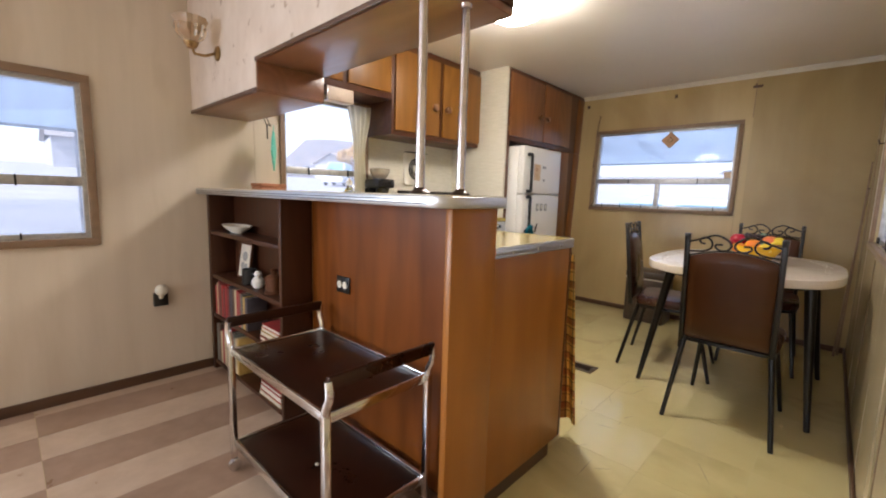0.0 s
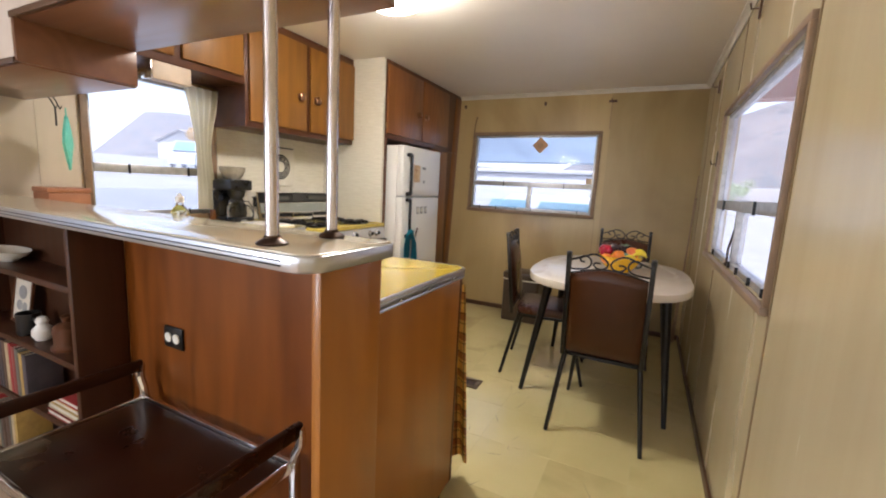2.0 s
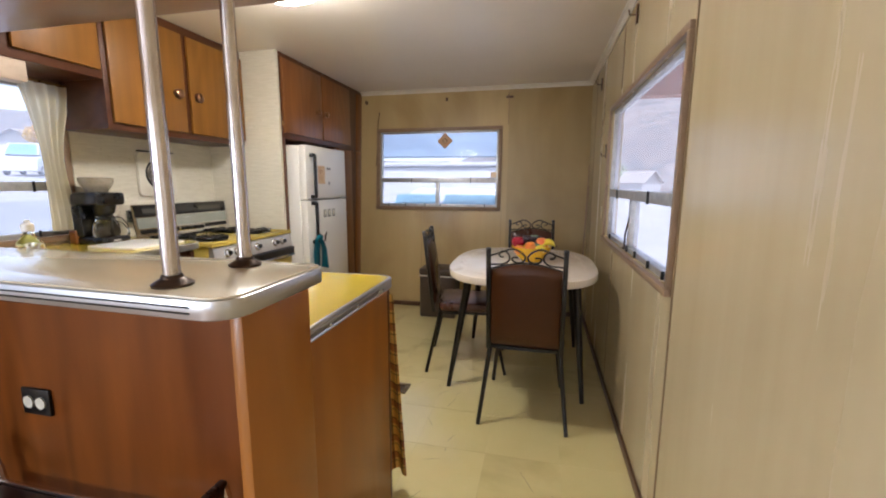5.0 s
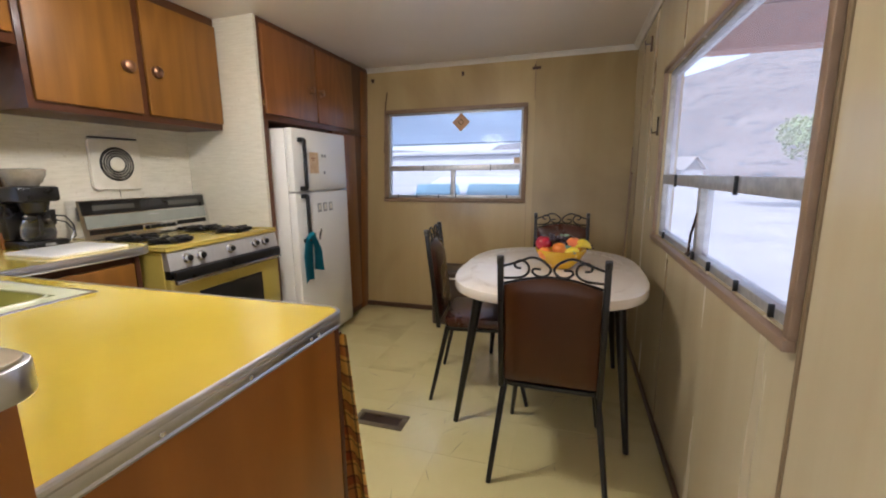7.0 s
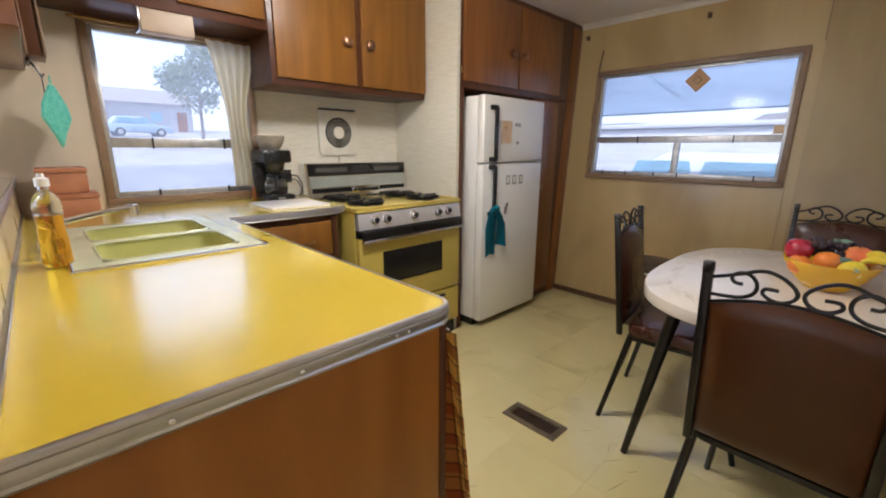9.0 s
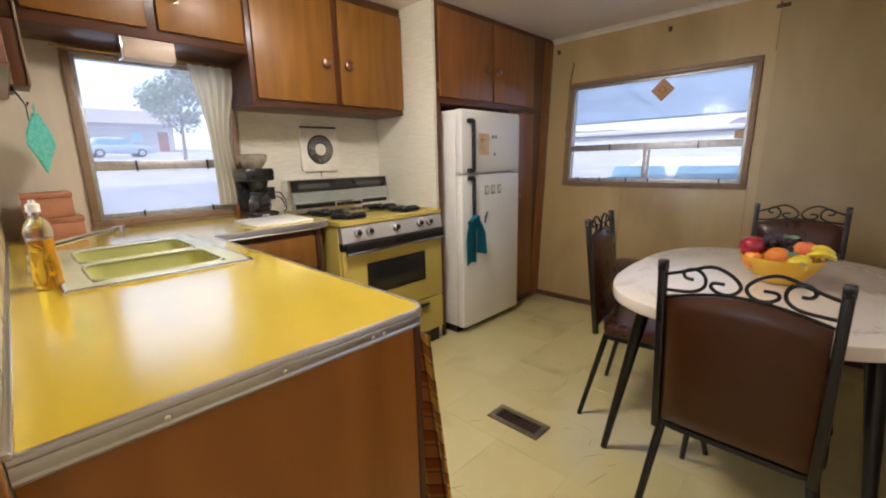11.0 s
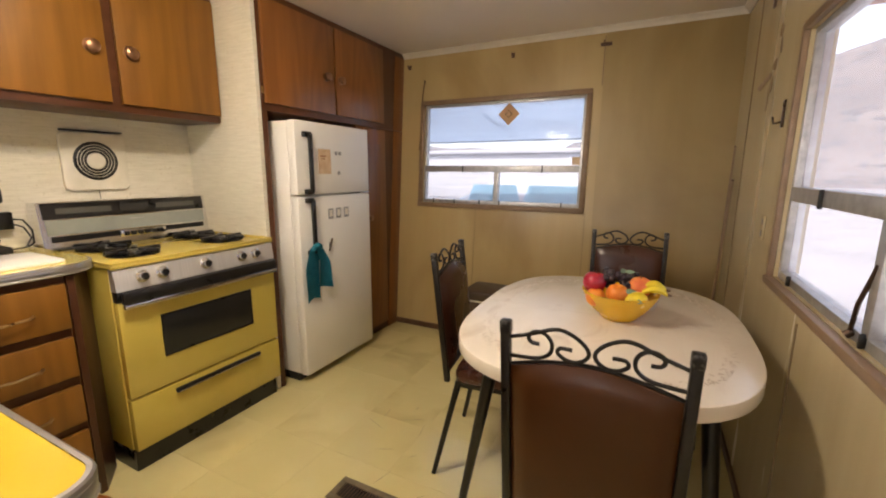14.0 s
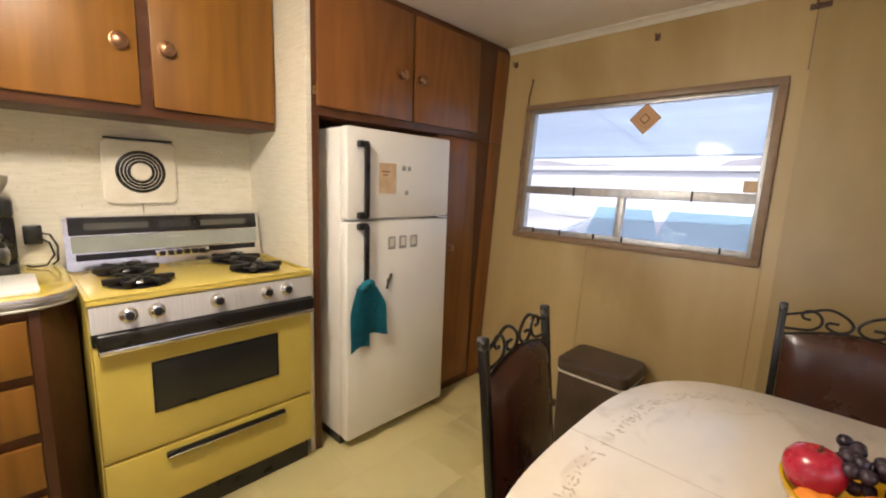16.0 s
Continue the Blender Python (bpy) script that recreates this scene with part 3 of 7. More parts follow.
window_1 = window("window_1", "x", XR, -1, RWIN, 1.225, [3.26], "wide aluminium window with brown wooden trim in panelled wall", 0.026)
window_2 = window("window_2", "y", YE, -1, EWIN, 1.315, [-1.08], "wide aluminium window with weathered wooden trim", 0.034)
lean(window_2)
window_3 = window("window_3", "x", XL, 1, KWIN, 1.26, [], "aluminium kitchen window with wooden trim above the sink", 0.032)
window_4 = window("window_4", "x", XL, 1, LWIN, 1.13, [], "aluminium living room window with brown wooden trim", 0.036)
window_5 = window("window_5", "y", YB, 1, BWIN, 1.3, [-1.0], "unseen aluminium window added in the rear wall behind a fill lamp")
window_6 = window("window_6", "x", XL, 1, SWIN, 1.13, [], "unseen aluminium window added behind the walker for a fill lamp")
part("crank", merge(tube([(0.412, 3.262, 1.11), (0.402, 3.29, 1.02), (0.406, 3.315, 0.95)], 0.005), rod((0.412, 3.315, 0.95), (0.40, 3.318, 0.938), 0.009)), M_BRONZE, window_1, "small metal window crank")

# ---- ceiling lamp, sconce ----
lamp = thing("ceiling_lamp", (-1.19, 2.74, ZC), "round lit frosted glass ceiling lamp", "lamp")
part("canopy", lathe([(0.0, 0), (0.10, 0), (0.105, -0.012), (0.095, -0.022), (0, -0.022)], (-1.19, 2.74, ZC - 0.001)), M_BRASS, lamp, "thin metal rim")
part("shade", lathe([(0.094, -0.022), (0.135, -0.045), (0.155, -0.075), (0.150, -0.098), (0.105, -0.120), (0.0, -0.130)], (-1.19, 2.74, ZC - 0.001)), M_LAMPGLASS, lamp, "glowing frosted glass bowl")

sx, sy, sz = -2.125, 1.485, 1.83
sconce = thing("wall_sconce", (sx, sy, sz - 0.04), "brass wall sconce with a fluted clear glass shade", "lamp")
part("backplate", lathe([(0, 0), (0.035, 0), (0.032, 0.008), (0.015, 0.014), (0, 0.016)], (sx + 0.03, sy + 0.008, sz - 0.05), m=pose(0, 0, 0, 90)), M_BRASS, sconce)
part("arm", tube([(sx + 0.03, sy, sz - 0.05), (sx + 0.03, sy - 0.05, sz - 0.075), (sx + 0.01, sy - 0.09, sz - 0.07), (sx, sy - 0.10, sz - 0.035)], 0.007), M_BRASS, sconce)
part("cup", lathe([(0, -0.02), (0.02, -0.015), (0.032, 0.005), (0.034, 0.012), (0, 0.012)], (sx, sy - 0.10, sz - 0.03)), M_BRASS, sconce)
b = lathe([(0.03, 0.0), (0.055, 0.02), (0.068, 0.05), (0.064, 0.08), (0.075, 0.105)], (sx, sy - 0.10, sz - 0.015), 40)
for v in b.verts:
    a = math.atan2(v.co.y - sy + 0.10, v.co.x - sx)
    k = 1 + 0.05 * math.sin(a * 10)
    v.co.x, v.co.y = sx + (v.co.x - sx) * k, sy - 0.10 + (v.co.y - sy + 0.10) * k
part("shade", b, glassy("smoky_amber_glass", (0.66, 0.50, 0.33), 0.1), sconce, "fluted clear glass shade")

# ---- soffit above the bar ----
soffit = thing("bar_soffit", (-1.5, 1.65, ZC), "boxed soffit over the bar with mottled paper face and wooden underside", "soffit", "", "structure")
SY0, SY1, SX1 = 1.495, 1.82, -0.56
b = prism([(XL, 1.548), (-1.662, 1.548), (-1.662, 1.672), (SX1, 1.672), (SX1, ZC), (XL, ZC)], 0.0, 0.012)
b.transform(Matrix(((1, 0, 0, 0), (0, 0, 1, SY0), (0, 1, 0, 0), (0, 0, 0, 1))))
bmesh.ops.recalc_face_normals(b, faces=b.faces[:])
part("face", b, M_PAPER, soffit, "mottled cream wallpaper")
part("underside", box(-1.662, SX1, SY0 + 0.013, SY1, 1.664, 1.690, 0.003), M_SOFFIT, soffit, "dark varnished wood underside")
part("underside", box(XL, -1.662, SY0 + 0.013, SY1, 1.540, 1.562, 0.003), M_SOFFIT, soffit)
part("step_panel", box(-1.672, -1.650, SY0 + 0.001, SY1 - 0.001, 1.545, 1.668, 0.003), M_SOFFIT, soffit)
part("back_panel", box(XL, SX1, SY1 - 0.012, SY1 + 0.004, 1.692, ZC, 0.0), M_FRAMEWOOD, soffit)
part("back_panel", box(XL, -1.672, SY1 - 0.012, SY1 + 0.004, 1.545, 1.69, 0.0), M_FRAMEWOOD, soffit)
part("end_panel", box(SX1 - 0.014, SX1 + 0.004, SY0 + 0.014, SY1 - 0.014, 1.692, ZC, 0.0), M_FRAMEWOOD, soffit)
part("edge_strip", box(-1.66, SX1 + 0.004, SY0 - 0.006, SY0 - 0.0005, 1.662, 1.680, 0.002), M_BASEB, soffit, "narrow dark wooden edging")
part("edge_strip", box(XL, -1.655, SY0 - 0.006, SY0 - 0.0005, 1.538, 1.556, 0.002), M_BASEB, soffit)

# ---- the bar ----
bar = thing("bar", (-1.5, 1.6, 0), "wooden bar partition with dark varnished plywood front", "bar", "", "structure")
part("front_panel", box(-1.565, -0.53, 1.700, 1.7065, 0.0, 1.080, 0.0), M_BAR, bar, "reddish varnished plywood")
part("end_panel", box(-0.53, -0.505, 1.51, 1.713, 0.0, 1.080, 0.004), M_PLANK, bar, "warm brown wood end panel")
part("back_panel", box(XL, -0.531, 1.7068, 1.713, 0.0, 1.080, 0.0), M_SPLASH, bar, "cream laminate splash")
part("baseboard", box(-1.56, -0.535, 1.692, 1.699, 0.0, 0.05, 0.002), M_BASEB, bar)


def taper(inset):
    """The bar top's outline: a little narrower towards the wall."""
    q = rounded(XL + 0.002, -0.465 - inset, 1.435 + inset, 1.722 - inset, (0, 0.05 - inset, 0.035 - inset, 0))
    return [(x, y + 0.06 * max(0.0, (-0.55 - x) / 1.99) if y < 1.55 else y) for x, y in q]


bar_top = thing("bar_counter", (-1.5, 1.56, 1.081), "long laminate bar top with ribbed chrome edge", "worktop")
part("edge_trim", prism(taper(0.0), 1.0805, 1.1115, 0.003), M_EDGE, bar_top, "ribbed chrome edge band")
part("laminate", prism(taper(0.005), 1.1116, 1.115, 0.001), M_BARTOP, bar_top, "yellowed laminate")
for z in (1.091, 1.100):
    part("edge_groove", tube([(-0.53, 1.4352, z), (XL + 0.01, 1.4952, z)], 0.0016, 6), M_IRON, bar_top, "dark groove in the edge band")
part("splash_strip", box(XL + 0.01, -0.535, 1.713, 1.722, 0.952, 0.962, 0.002), M_EDGE, bar, "metal cove strip")
outlet = thing("wall_outlet", (-1.285, 1.69, 0.68), "black double wall outlet on the bar front", "outlet")
part("plate", box(-1.345, -1.250, 1.691, 1.699, 0.679, 0.751, 0.003), M_BLACK, outlet)
for x in (-1.318, -1.277):
    part("socket", lathe([(0, 0), (0.016, 0), (0.016, 0.004), (0, 0.004)], (x, 1.691, 0.715), 20, m=pose(0, 0, 0, 90)), M_CREAM, outlet, "cream socket face")
poles = []
for y in (1.493, 1.664):
    p = thing("bar_pole", (-0.615, y, 1.115), "polished chrome pole between bar top and soffit", "pole", "poles on the bar")
    part("shaft", rod((-0.615, y, 1.118), (-0.615, y, 1.664), 0.0130, seg=24), M_POLE, p)
    part("foot_flange", lathe([(0, 0), (0.030, 0), (0.031, 0.004), (0.024, 0.009), (0.017, 0.013), (0.0155, 0.018)], (-0.615, y, 1.1152)), M_BRONZE, p, "dark bronze flange")
    part("top_flange", lathe([(0.0135, -0.010), (0.017, -0.006), (0.018, 0)], (-0.615, y, 1.6635)), M_POLE, p, "small chrome collar")

# bookcase under the bar's wall end
shelf = thing("bookcase", (-2.05, 1.62, 0), "dark wooden bookcase built under the bar, half full", "bookcase")
BX0, BX1, BY0, BY1 = XL + 0.02, -1.566, 1.545, 1.699
part("side", box(BX0, BX0 + 0.035, BY0, BY1, 0, 1.080, 0.002), M_DARKWOOD, shelf)
part("side", box(BX1 - 0.025, BX1, BY0, BY1, 0, 1.080, 0.002), M_DARKWOOD, shelf)
part("back", box(BX0 + 0.035, BX1 - 0.025, BY1 - 0.012, BY1, 0, 1.080), M_DARKWOOD, shelf)
for z in (0.06, 0.355, 0.60, 0.865):
    part("shelf", box(BX0 + 0.035, BX1 - 0.025, BY0 + 0.004, BY1 - 0.012, z - 0.022, z, 0.002), M_DARKWOOD, shelf)

rng = random.Random(7)
cols = [(0.30, 0.03, 0.03), (0.10, 0.06, 0.04), (0.42, 0.28, 0.08), (0.16, 0.035, 0.03), (0.06, 0.05, 0.06), (0.45, 0.36, 0.22), (0.24, 0.05, 0.04), (0.12, 0.12, 0.10)]
book_mats = [surface("book_cover_%s" % "abcdefgh"[i], c, tuple(min(1, v * 1.4) for v in c), 0.6, (20, 20, 20), 120.0) for i, c in enumerate(cols)]
M_PAGES = surface("book_pages", (0.55, 0.48, 0.38), (0.66, 0.60, 0.50), 0.8, (4, 4, 160), 100.0)
cname = ["red", "brown", "tan", "maroon", "black", "beige", "dark red", "olive"]


def book(x, z, w, h, d, k, m=None):
    t = thing("book", (x + w / 2, BY0 + 0.02, z), "%s hardback book standing on the bookcase shelf" % cname[k], "book", "books in the bookcase")
    y0 = BY0 + 0.012
    part("cover", boxes((x, x + 0.003, y0, y0 + d, z, z + h), (x + w - 0.003, x + w, y0, y0 + d, z, z + h), (x + 0.003, x + w - 0.003, y0, y0 + 0.003, z, z + h), bevel=0.0008), book_mats[k], t)
    part("pages", box(x + 0.0035, x + w - 0.0035, y0 + 0.004, y0 + d - 0.004, z + 0.003, z + h - 0.004), M_PAGES, t, "cream page block")
    return t


x = BX0 + 0.05
while x < -2.02:
    w, h = rng.uniform(0.018, 0.036), rng.uniform(0.17, 0.215)
    book(x, 0.3555, w, h, 0.11, rng.randrange(8))
    x += w + 0.002
x = BX0 + 0.05
while x < -2.15:
    w, h = rng.uniform(0.02, 0.04), rng.uniform(0.19, 0.24)
    book(x, 0.0605, w, h, 0.11, rng.randrange(8))
    x += w + 0.002
for k, (z, c, w) in enumerate(((0.3555, 6, 0.22), (0.384, 5, 0.21), (0.407, 2, 0.20), (0.428, 0, 0.19), (0.0605, 5, 0.24), (0.085, 0, 0.23), (0.118, 6, 0.22))):
    h = 0.020 if k != 5 else 0.032
    t = thing("book", (-1.8, 1.6, z), "%s book lying flat in a stack on the shelf" % cname[c], "book", "books in the bookcase")
    x0 = -1.625 - w
    part("cover", boxes((x0, -1.625, BY0 + 0.01, BY0 + 0.122, z, z + 0.003), (x0, -1.625, BY0 + 0.01, BY0 + 0.122, z + h - 0.003, z + h)), book_mats[c], t)
    part("pages", box(x0 + 0.003, -1.628, BY0 + 0.013, BY0 + 0.12, z + 0.0032, z + h - 0.0032), M_PAGES, t, "cream page block")
dish = thing("dish", (-2.25, 1.6, 0.8655), "shallow white fluted glass dish on the top shelf", "dish")
part("bowl", lathe([(0, 0.002), (0.05, 0.002), (0.05, 0.006), (0.10, 0.03), (0.115, 0.045), (0.11, 0.045), (0.095, 0.033), (0.045, 0.012), (0, 0.010)], (-2.25, 1.613, 0.8655), m=Matrix.Diagonal((1.3, 0.55, 1, 1))), M_CREAM, dish)
pic = thing("picture_frame", (-2.25, 1.62, 0.6005), "small framed dark line drawing leaning in the bookcase", "picture")
pm = pose(-2.22, 1.63, 0.602, -8)
b = boxes((-0.085, 0.085, -0.008, 0.0, 0.0, 0.012), (-0.085, 0.085, -0.008, 0.0, 0.198, 0.21), (-0.085, -0.073, -0.008, 0.0, 0.012, 0.198), (0.073, 0.085, -0.008, 0.0, 0.012, 0.198))
b.transform(pm)
part("border", b, M_FRAMEWOOD_Z, pic, "dark wooden border")
b = box(-0.073, 0.073, -0.004, -0.001, 0.012, 0.198)
b.transform(pm)
part("sheet", b, M_CREAM, pic, "cream paper")
b = bmesh.new()
for c, r, sc in (((0.0, -0.0055, 0.13), 0.035, (1, 0.05, 0.8)), ((-0.02, -0.0055, 0.075), 0.03, (0.9, 0.05, 0.7)), ((0.025, -0.0055, 0.07), 0.022, (1, 0.05, 1))):
    sphere(c, r, sc, 14, b)
b.transform(pm)
part("drawing", b, M_GREY, pic, "grey sketched shapes")
mug = thing("mug", (-2.06, 1.60, 0.6005), "small black ceramic mug on the shelf", "mug")
part("body", lathe([(0, 0), (0.034, 0), (0.038, 0.01), (0.038, 0.085), (0.034, 0.085), (0.034, 0.012), (0, 0.010)], (-2.06, 1.60, 0.6005)), M_BLACK, mug)
part("handle", tube([(-2.024 + 0.0, 1.60, 0.67), (-2.0, 1.60, 0.66), (-1.997, 1.60, 0.635), (-2.024, 1.60, 0.62)], 0.005), M_BLACK, mug)
cup = thing("figurine", (-1.95, 1.60, 0.6005), "small round white china ornament on the shelf", "ornament")
part("body", lathe([(0, 0), (0.022, 0), (0.033, 0.02), (0.033, 0.04), (0.02, 0.055), (0.016, 0.06), (0.021, 0.072), (0.014, 0.088), (0, 0.092)], (-1.95, 1.60, 0.6005)), M_WHITE, cup)
jug = thing("jug", (-1.78, 1.61, 0.6005), "brown wooden grinder on the shelf", "ornament")
part("body", lathe([(0, 0), (0.05, 0), (0.052, 0.01), (0.042, 0.02), (0.045, 0.08), (0.036, 0.09), (0.014, 0.10), (0.02, 0.12), (0, 0.13)], (-1.78, 1.61, 0.6005)), M_FRAMEWOOD_Z, jug)

# night light on the living room wall
nl = thing("night_light", (XL, 1.285, 0.44), "black plug-in night light with a white globe", "lamp")
part("socket", box(XL + 0.001, XL + 0.03, 1.25, 1.32, 0.44, 0.515, 0.004), M_BLACK, nl)
part("globe", sphere((XL + 0.045, 1.285, 0.535), 0.032), M_CREAM, nl, "white frosted globe")
part("neck", rod((XL + 0.03, 1.285, 0.49), (XL + 0.042, 1.285, 0.51), 0.012), M_CREAM, nl)

# ---- serving cart ----
cart = thing("serving_cart", (-1.07, 1.46, 0), "two-tier serving cart with dark brown trays and chrome legs", "cart")
CX0, CX1, CY0, CY1 = -1.405, -0.725, 1.262, 1.655
for z, nm in ((0.50, "upper_tray"), (0.125, "lower_tray")):
    tr = part(nm, box(CX0 + 0.012, CX1 - 0.012, CY0 + 0.012, CY1 - 0.012, z - 0.014, z - 0.002, 0.002), M_CART, cart, "dark brown laminate tray")
    rim = boxes((CX0, CX1, CY0, CY0 + 0.011, z - 0.022, z + 0.008), (CX0, CX1, CY1 - 0.011, CY1, z - 0.022, z + 0.008), (CX0, CX0 + 0.011, CY0 + 0.011, CY1 - 0.011, z - 0.022, z + 0.008), (CX1 - 0.011, CX1, CY0 + 0.011, CY1 - 0.011, z - 0.022, z + 0.008), bevel=0.002)
    part("rim", rim, M_CHROME, cart, "chrome rim")
for x, sx_ in ((CX0, -1), (CX1, 1)):
    for y in (CY0, CY1):
        leg = bmesh.new()
        box(x - 0.012, x + 0.012, y - 0.012, y + 0.012, 0.055, 0.51, 0.005, 2, leg)
        q = [(x, y, 0.505), (x + sx_ * 0.004, y, 0.53), (x + sx_ * 0.020, y, 0.56), (x + sx_ * 0.022, y, 0.585), (x + sx_ * 0.016, y, 0.61)]
        tube(q, 0.013, 10, leg)
        lg = part("leg", leg, M_CHROME, cart, "square chrome leg with curved top")
        part("caster", merge(rod((x - 0.009, y, 0.024), (x + 0.009, y, 0.024), 0.024, seg=20), box(x - 0.014, x + 0.014, y - 0.008, y + 0.008, 0.036, 0.057, 0.003)), M_CHROME, cart, "small chrome caster")
    hx = x + sx_ * 0.018
    part("handle", box(hx - 0.010, hx + 0.010, CY0 - 0.005, CY1 + 0.005, 0.585, 0.625, 0.006), M_CART, cart, "dark brown wooden handle bar")
part("rivet", sphere((-1.05, 1.42, 0.1255), 0.008, (1, 1, 0.5), 12), M_CREAM, cart)

# ---- kitchen peninsula and counter ----
PX1, PY1 = -0.545, 2.335
pen = thing("peninsula_cabinet", (-1.2, 2.03, 0), "wooden kitchen peninsula base with varnished plywood side", "cabinet")
part("body", boxes((-1.86, -0.585, 1.7145, 2.275, 0.09, 0.784)), M_FRAMEWOOD_Z, pen)
part("side_panel", box(-0.584, -0.558, 1.7145, 2.3043, 0.075, 0.9170, 0.0012), M_PLANK, pen, "warm varnished plywood side")
part("kickboard", box(-0.60, -0.575, 1.74, 2.26, 0.0, 0.088, 0.0), M_BASEB, pen, "dark recessed kickboard")
part("corner_post", box(-0.60, -0.558, 2.3065, 2.325, 0.075, 0.9165, 0.003), M_FRAMEWOOD_Z, pen)
skirt = thing("curtain_skirt", (-1.1, 2.34, 0.1), "plaid cotton skirt curtain hanging under the counter", "curtain")
b = bmesh.new()
cols_n, rows_n = 150, 12
grid = []
for j in range(rows_n + 1):
    z = 0.88 - (0.88 - 0.085) * j / rows_n
    row = []
    for i in range(cols_n + 1):
        x = -1.86 + (1.308 + 0.016 * j / rows_n) * i / cols_n
        amp = 0.006 + 0.016 * j / rows_n
        y = 2.350 + amp * math.sin(i * 0.62 + 0.4 * math.sin(i * 0.13)) + 0.10 * j / rows_n
        row.append(b.verts.new((x, y, z)))
    grid.append(row)
for j in range(rows_n):
    for i in range(cols_n):
        b.faces.new((grid[j][i], grid[j][i + 1], grid[j + 1][i + 1], grid[j + 1][i]))
bmesh.ops.solidify(b, geom=b.faces[:], thickness=0.0025)
part("cloth", b, M_PLAID, skirt)
part("rod", rod((-1.87, 2.335, 0.885), (-0.562, 2.335, 0.885), 0.005), M_CHROME, skirt)

wt = thing("worktop", (-1.5, 2.1, 0.91), "yellow laminate kitchen worktop with ribbed metal edge", "worktop")
HX0, HX1, HY0, HY1 = -1.95, -1.285, 1.83, 2.245
parts_ = [rounded(HX1, PX1, 1.7145, PY1, (0, 0, 0.045, 0)), rounded(HX0, HX1, 1.7145, HY0, (0,) * 4), rounded(HX0, HX1, HY1, PY1, (0,) * 4), rounded(XL + 0.002, HX0, 1.7145, PY1, (0,) * 4), rounded(XL + 0.002, -1.885, PY1, 2.945, (0, 0, 0.13, 0))]
b, b2 = bmesh.new(), bmesh.new()
for q in parts_:
    prism(q, 0.9485, 0.951, 0.0, b)
bmesh.ops.remove_doubles(b, verts=b.verts[:], dist=1e-4)
part("laminate", b, M_YELLOW, wt, "glossy yellow laminate")
core = surface("counter_core", (0.20, 0.15, 0.10), (0.28, 0.21, 0.14), 0.8)
for q in parts_:
    prism(q, 0.9175, 0.948, 0.0, b2)
bmesh.ops.remove_doubles(b2, verts=b2.verts[:], dist=1e-4)
part("core", b2, core, wt)
edge = [(PX1, 1.7145)] + [(px, py) for px, py in rounded(HX1, PX1, 1.7145, PY1, (0, 0, 0.045, 0))[2:-1]] + [(-1.86, PY1), (-1.885, PY1 + 0.025)] + rounded(XL, -1.885, PY1, 2.945, (0, 0, 0.13, 0))[2:-1]
b = bmesh.new()
ring = []
for i, (ex, ey) in enumerate(edge):
    p, q = Vector(edge[max(i - 1, 0)]), Vector(edge[min(i + 1, len(edge) - 1)])
    d = (q - p).normalized()
    nrm = Vector((d.y, -d.x))
    prof = [(0.0005, 0.917), (0.004, 0.917), (0.006, 0.921), (0.004, 0.925), (0.005, 0.931), (0.005, 0.938), (0.004, 0.941), (0.006, 0.945), (0.005, 0.950), (0.002, 0.9525), (-0.004, 0.9525), (-0.004, 0.9512), (0.0005, 0.950)]
    ring.append([b.verts.new((ex + nrm.x * u, ey + nrm.y * u, z)) for u, z in prof])
for a, c in zip(ring, ring[1:]):
    for k in range(len(a)):
        j = (k + 1) % len(a)
        b.faces.new((a[k], a[j], c[j], c[k]))
b.faces.new(ring[0]), b.faces.new(ring[-1][::-1])
bmesh.ops.recalc_face_normals(b, faces=b.faces[:])
part("edge_band", b, M_EDGE, wt, "ribbed aluminium edge band")
for y in (1.86, 2.02, 2.19, 2.215):
    part("screw", sphere((PX1 + 0.006, y, 0.931), 0.0045, (0.5, 1, 1), 10), M_CHROME, wt)

sink = thing("kitchen_sink", (-1.6, 2.04, 0.95), "double-basin avocado green enamel sink with pale rim", "sink")
b = bmesh.new()
rimz0, rimz1 = 0.9515, 0.958
basins = ((-1.905, -1.635, 1.875, 2.205), (-1.60, -1.33, 1.875, 2.205))
xs = [HX0 - 0.012, -1.905, -1.635, -1.60, -1.33, HX1 + 0.012]
for x0, x1 in ((xs[0], xs[1]), (xs[2], xs[3]), (xs[4], xs[5])):
    box(x0, x1, 1.875, 2.205, rimz0, rimz1, 0.0, bm=b)
box(xs[0], xs[5], HY0 - 0.012, 1.875, rimz0, rimz1, bm=b)
box(xs[0], xs[5], 2.205, HY1 + 0.012, rimz0, rimz1, bm=b)
part("rim", b, M_SINKRIM, sink, "pale green enamel rim")
part("metal_band", boxes((xs[0] - 0.008, xs[5] + 0.008, HY0 - 0.020, HY0 - 0.0125, 0.9512, 0.9605), (xs[0] - 0.008, xs[5] + 0.008, HY1 + 0.0125, HY1 + 0.020, 0.9512, 0.9605), (xs[0] - 0.008, xs[0] - 0.0005, HY0 - 0.0125, HY1 + 0.0125, 0.9512, 0.9605), (xs[5] + 0.0005, xs[5] + 0.008, HY0 - 0.0125, HY1 + 0.0125, 0.9512, 0.9605), bevel=0.002), M_CHROME, sink, "stainless clamp band")
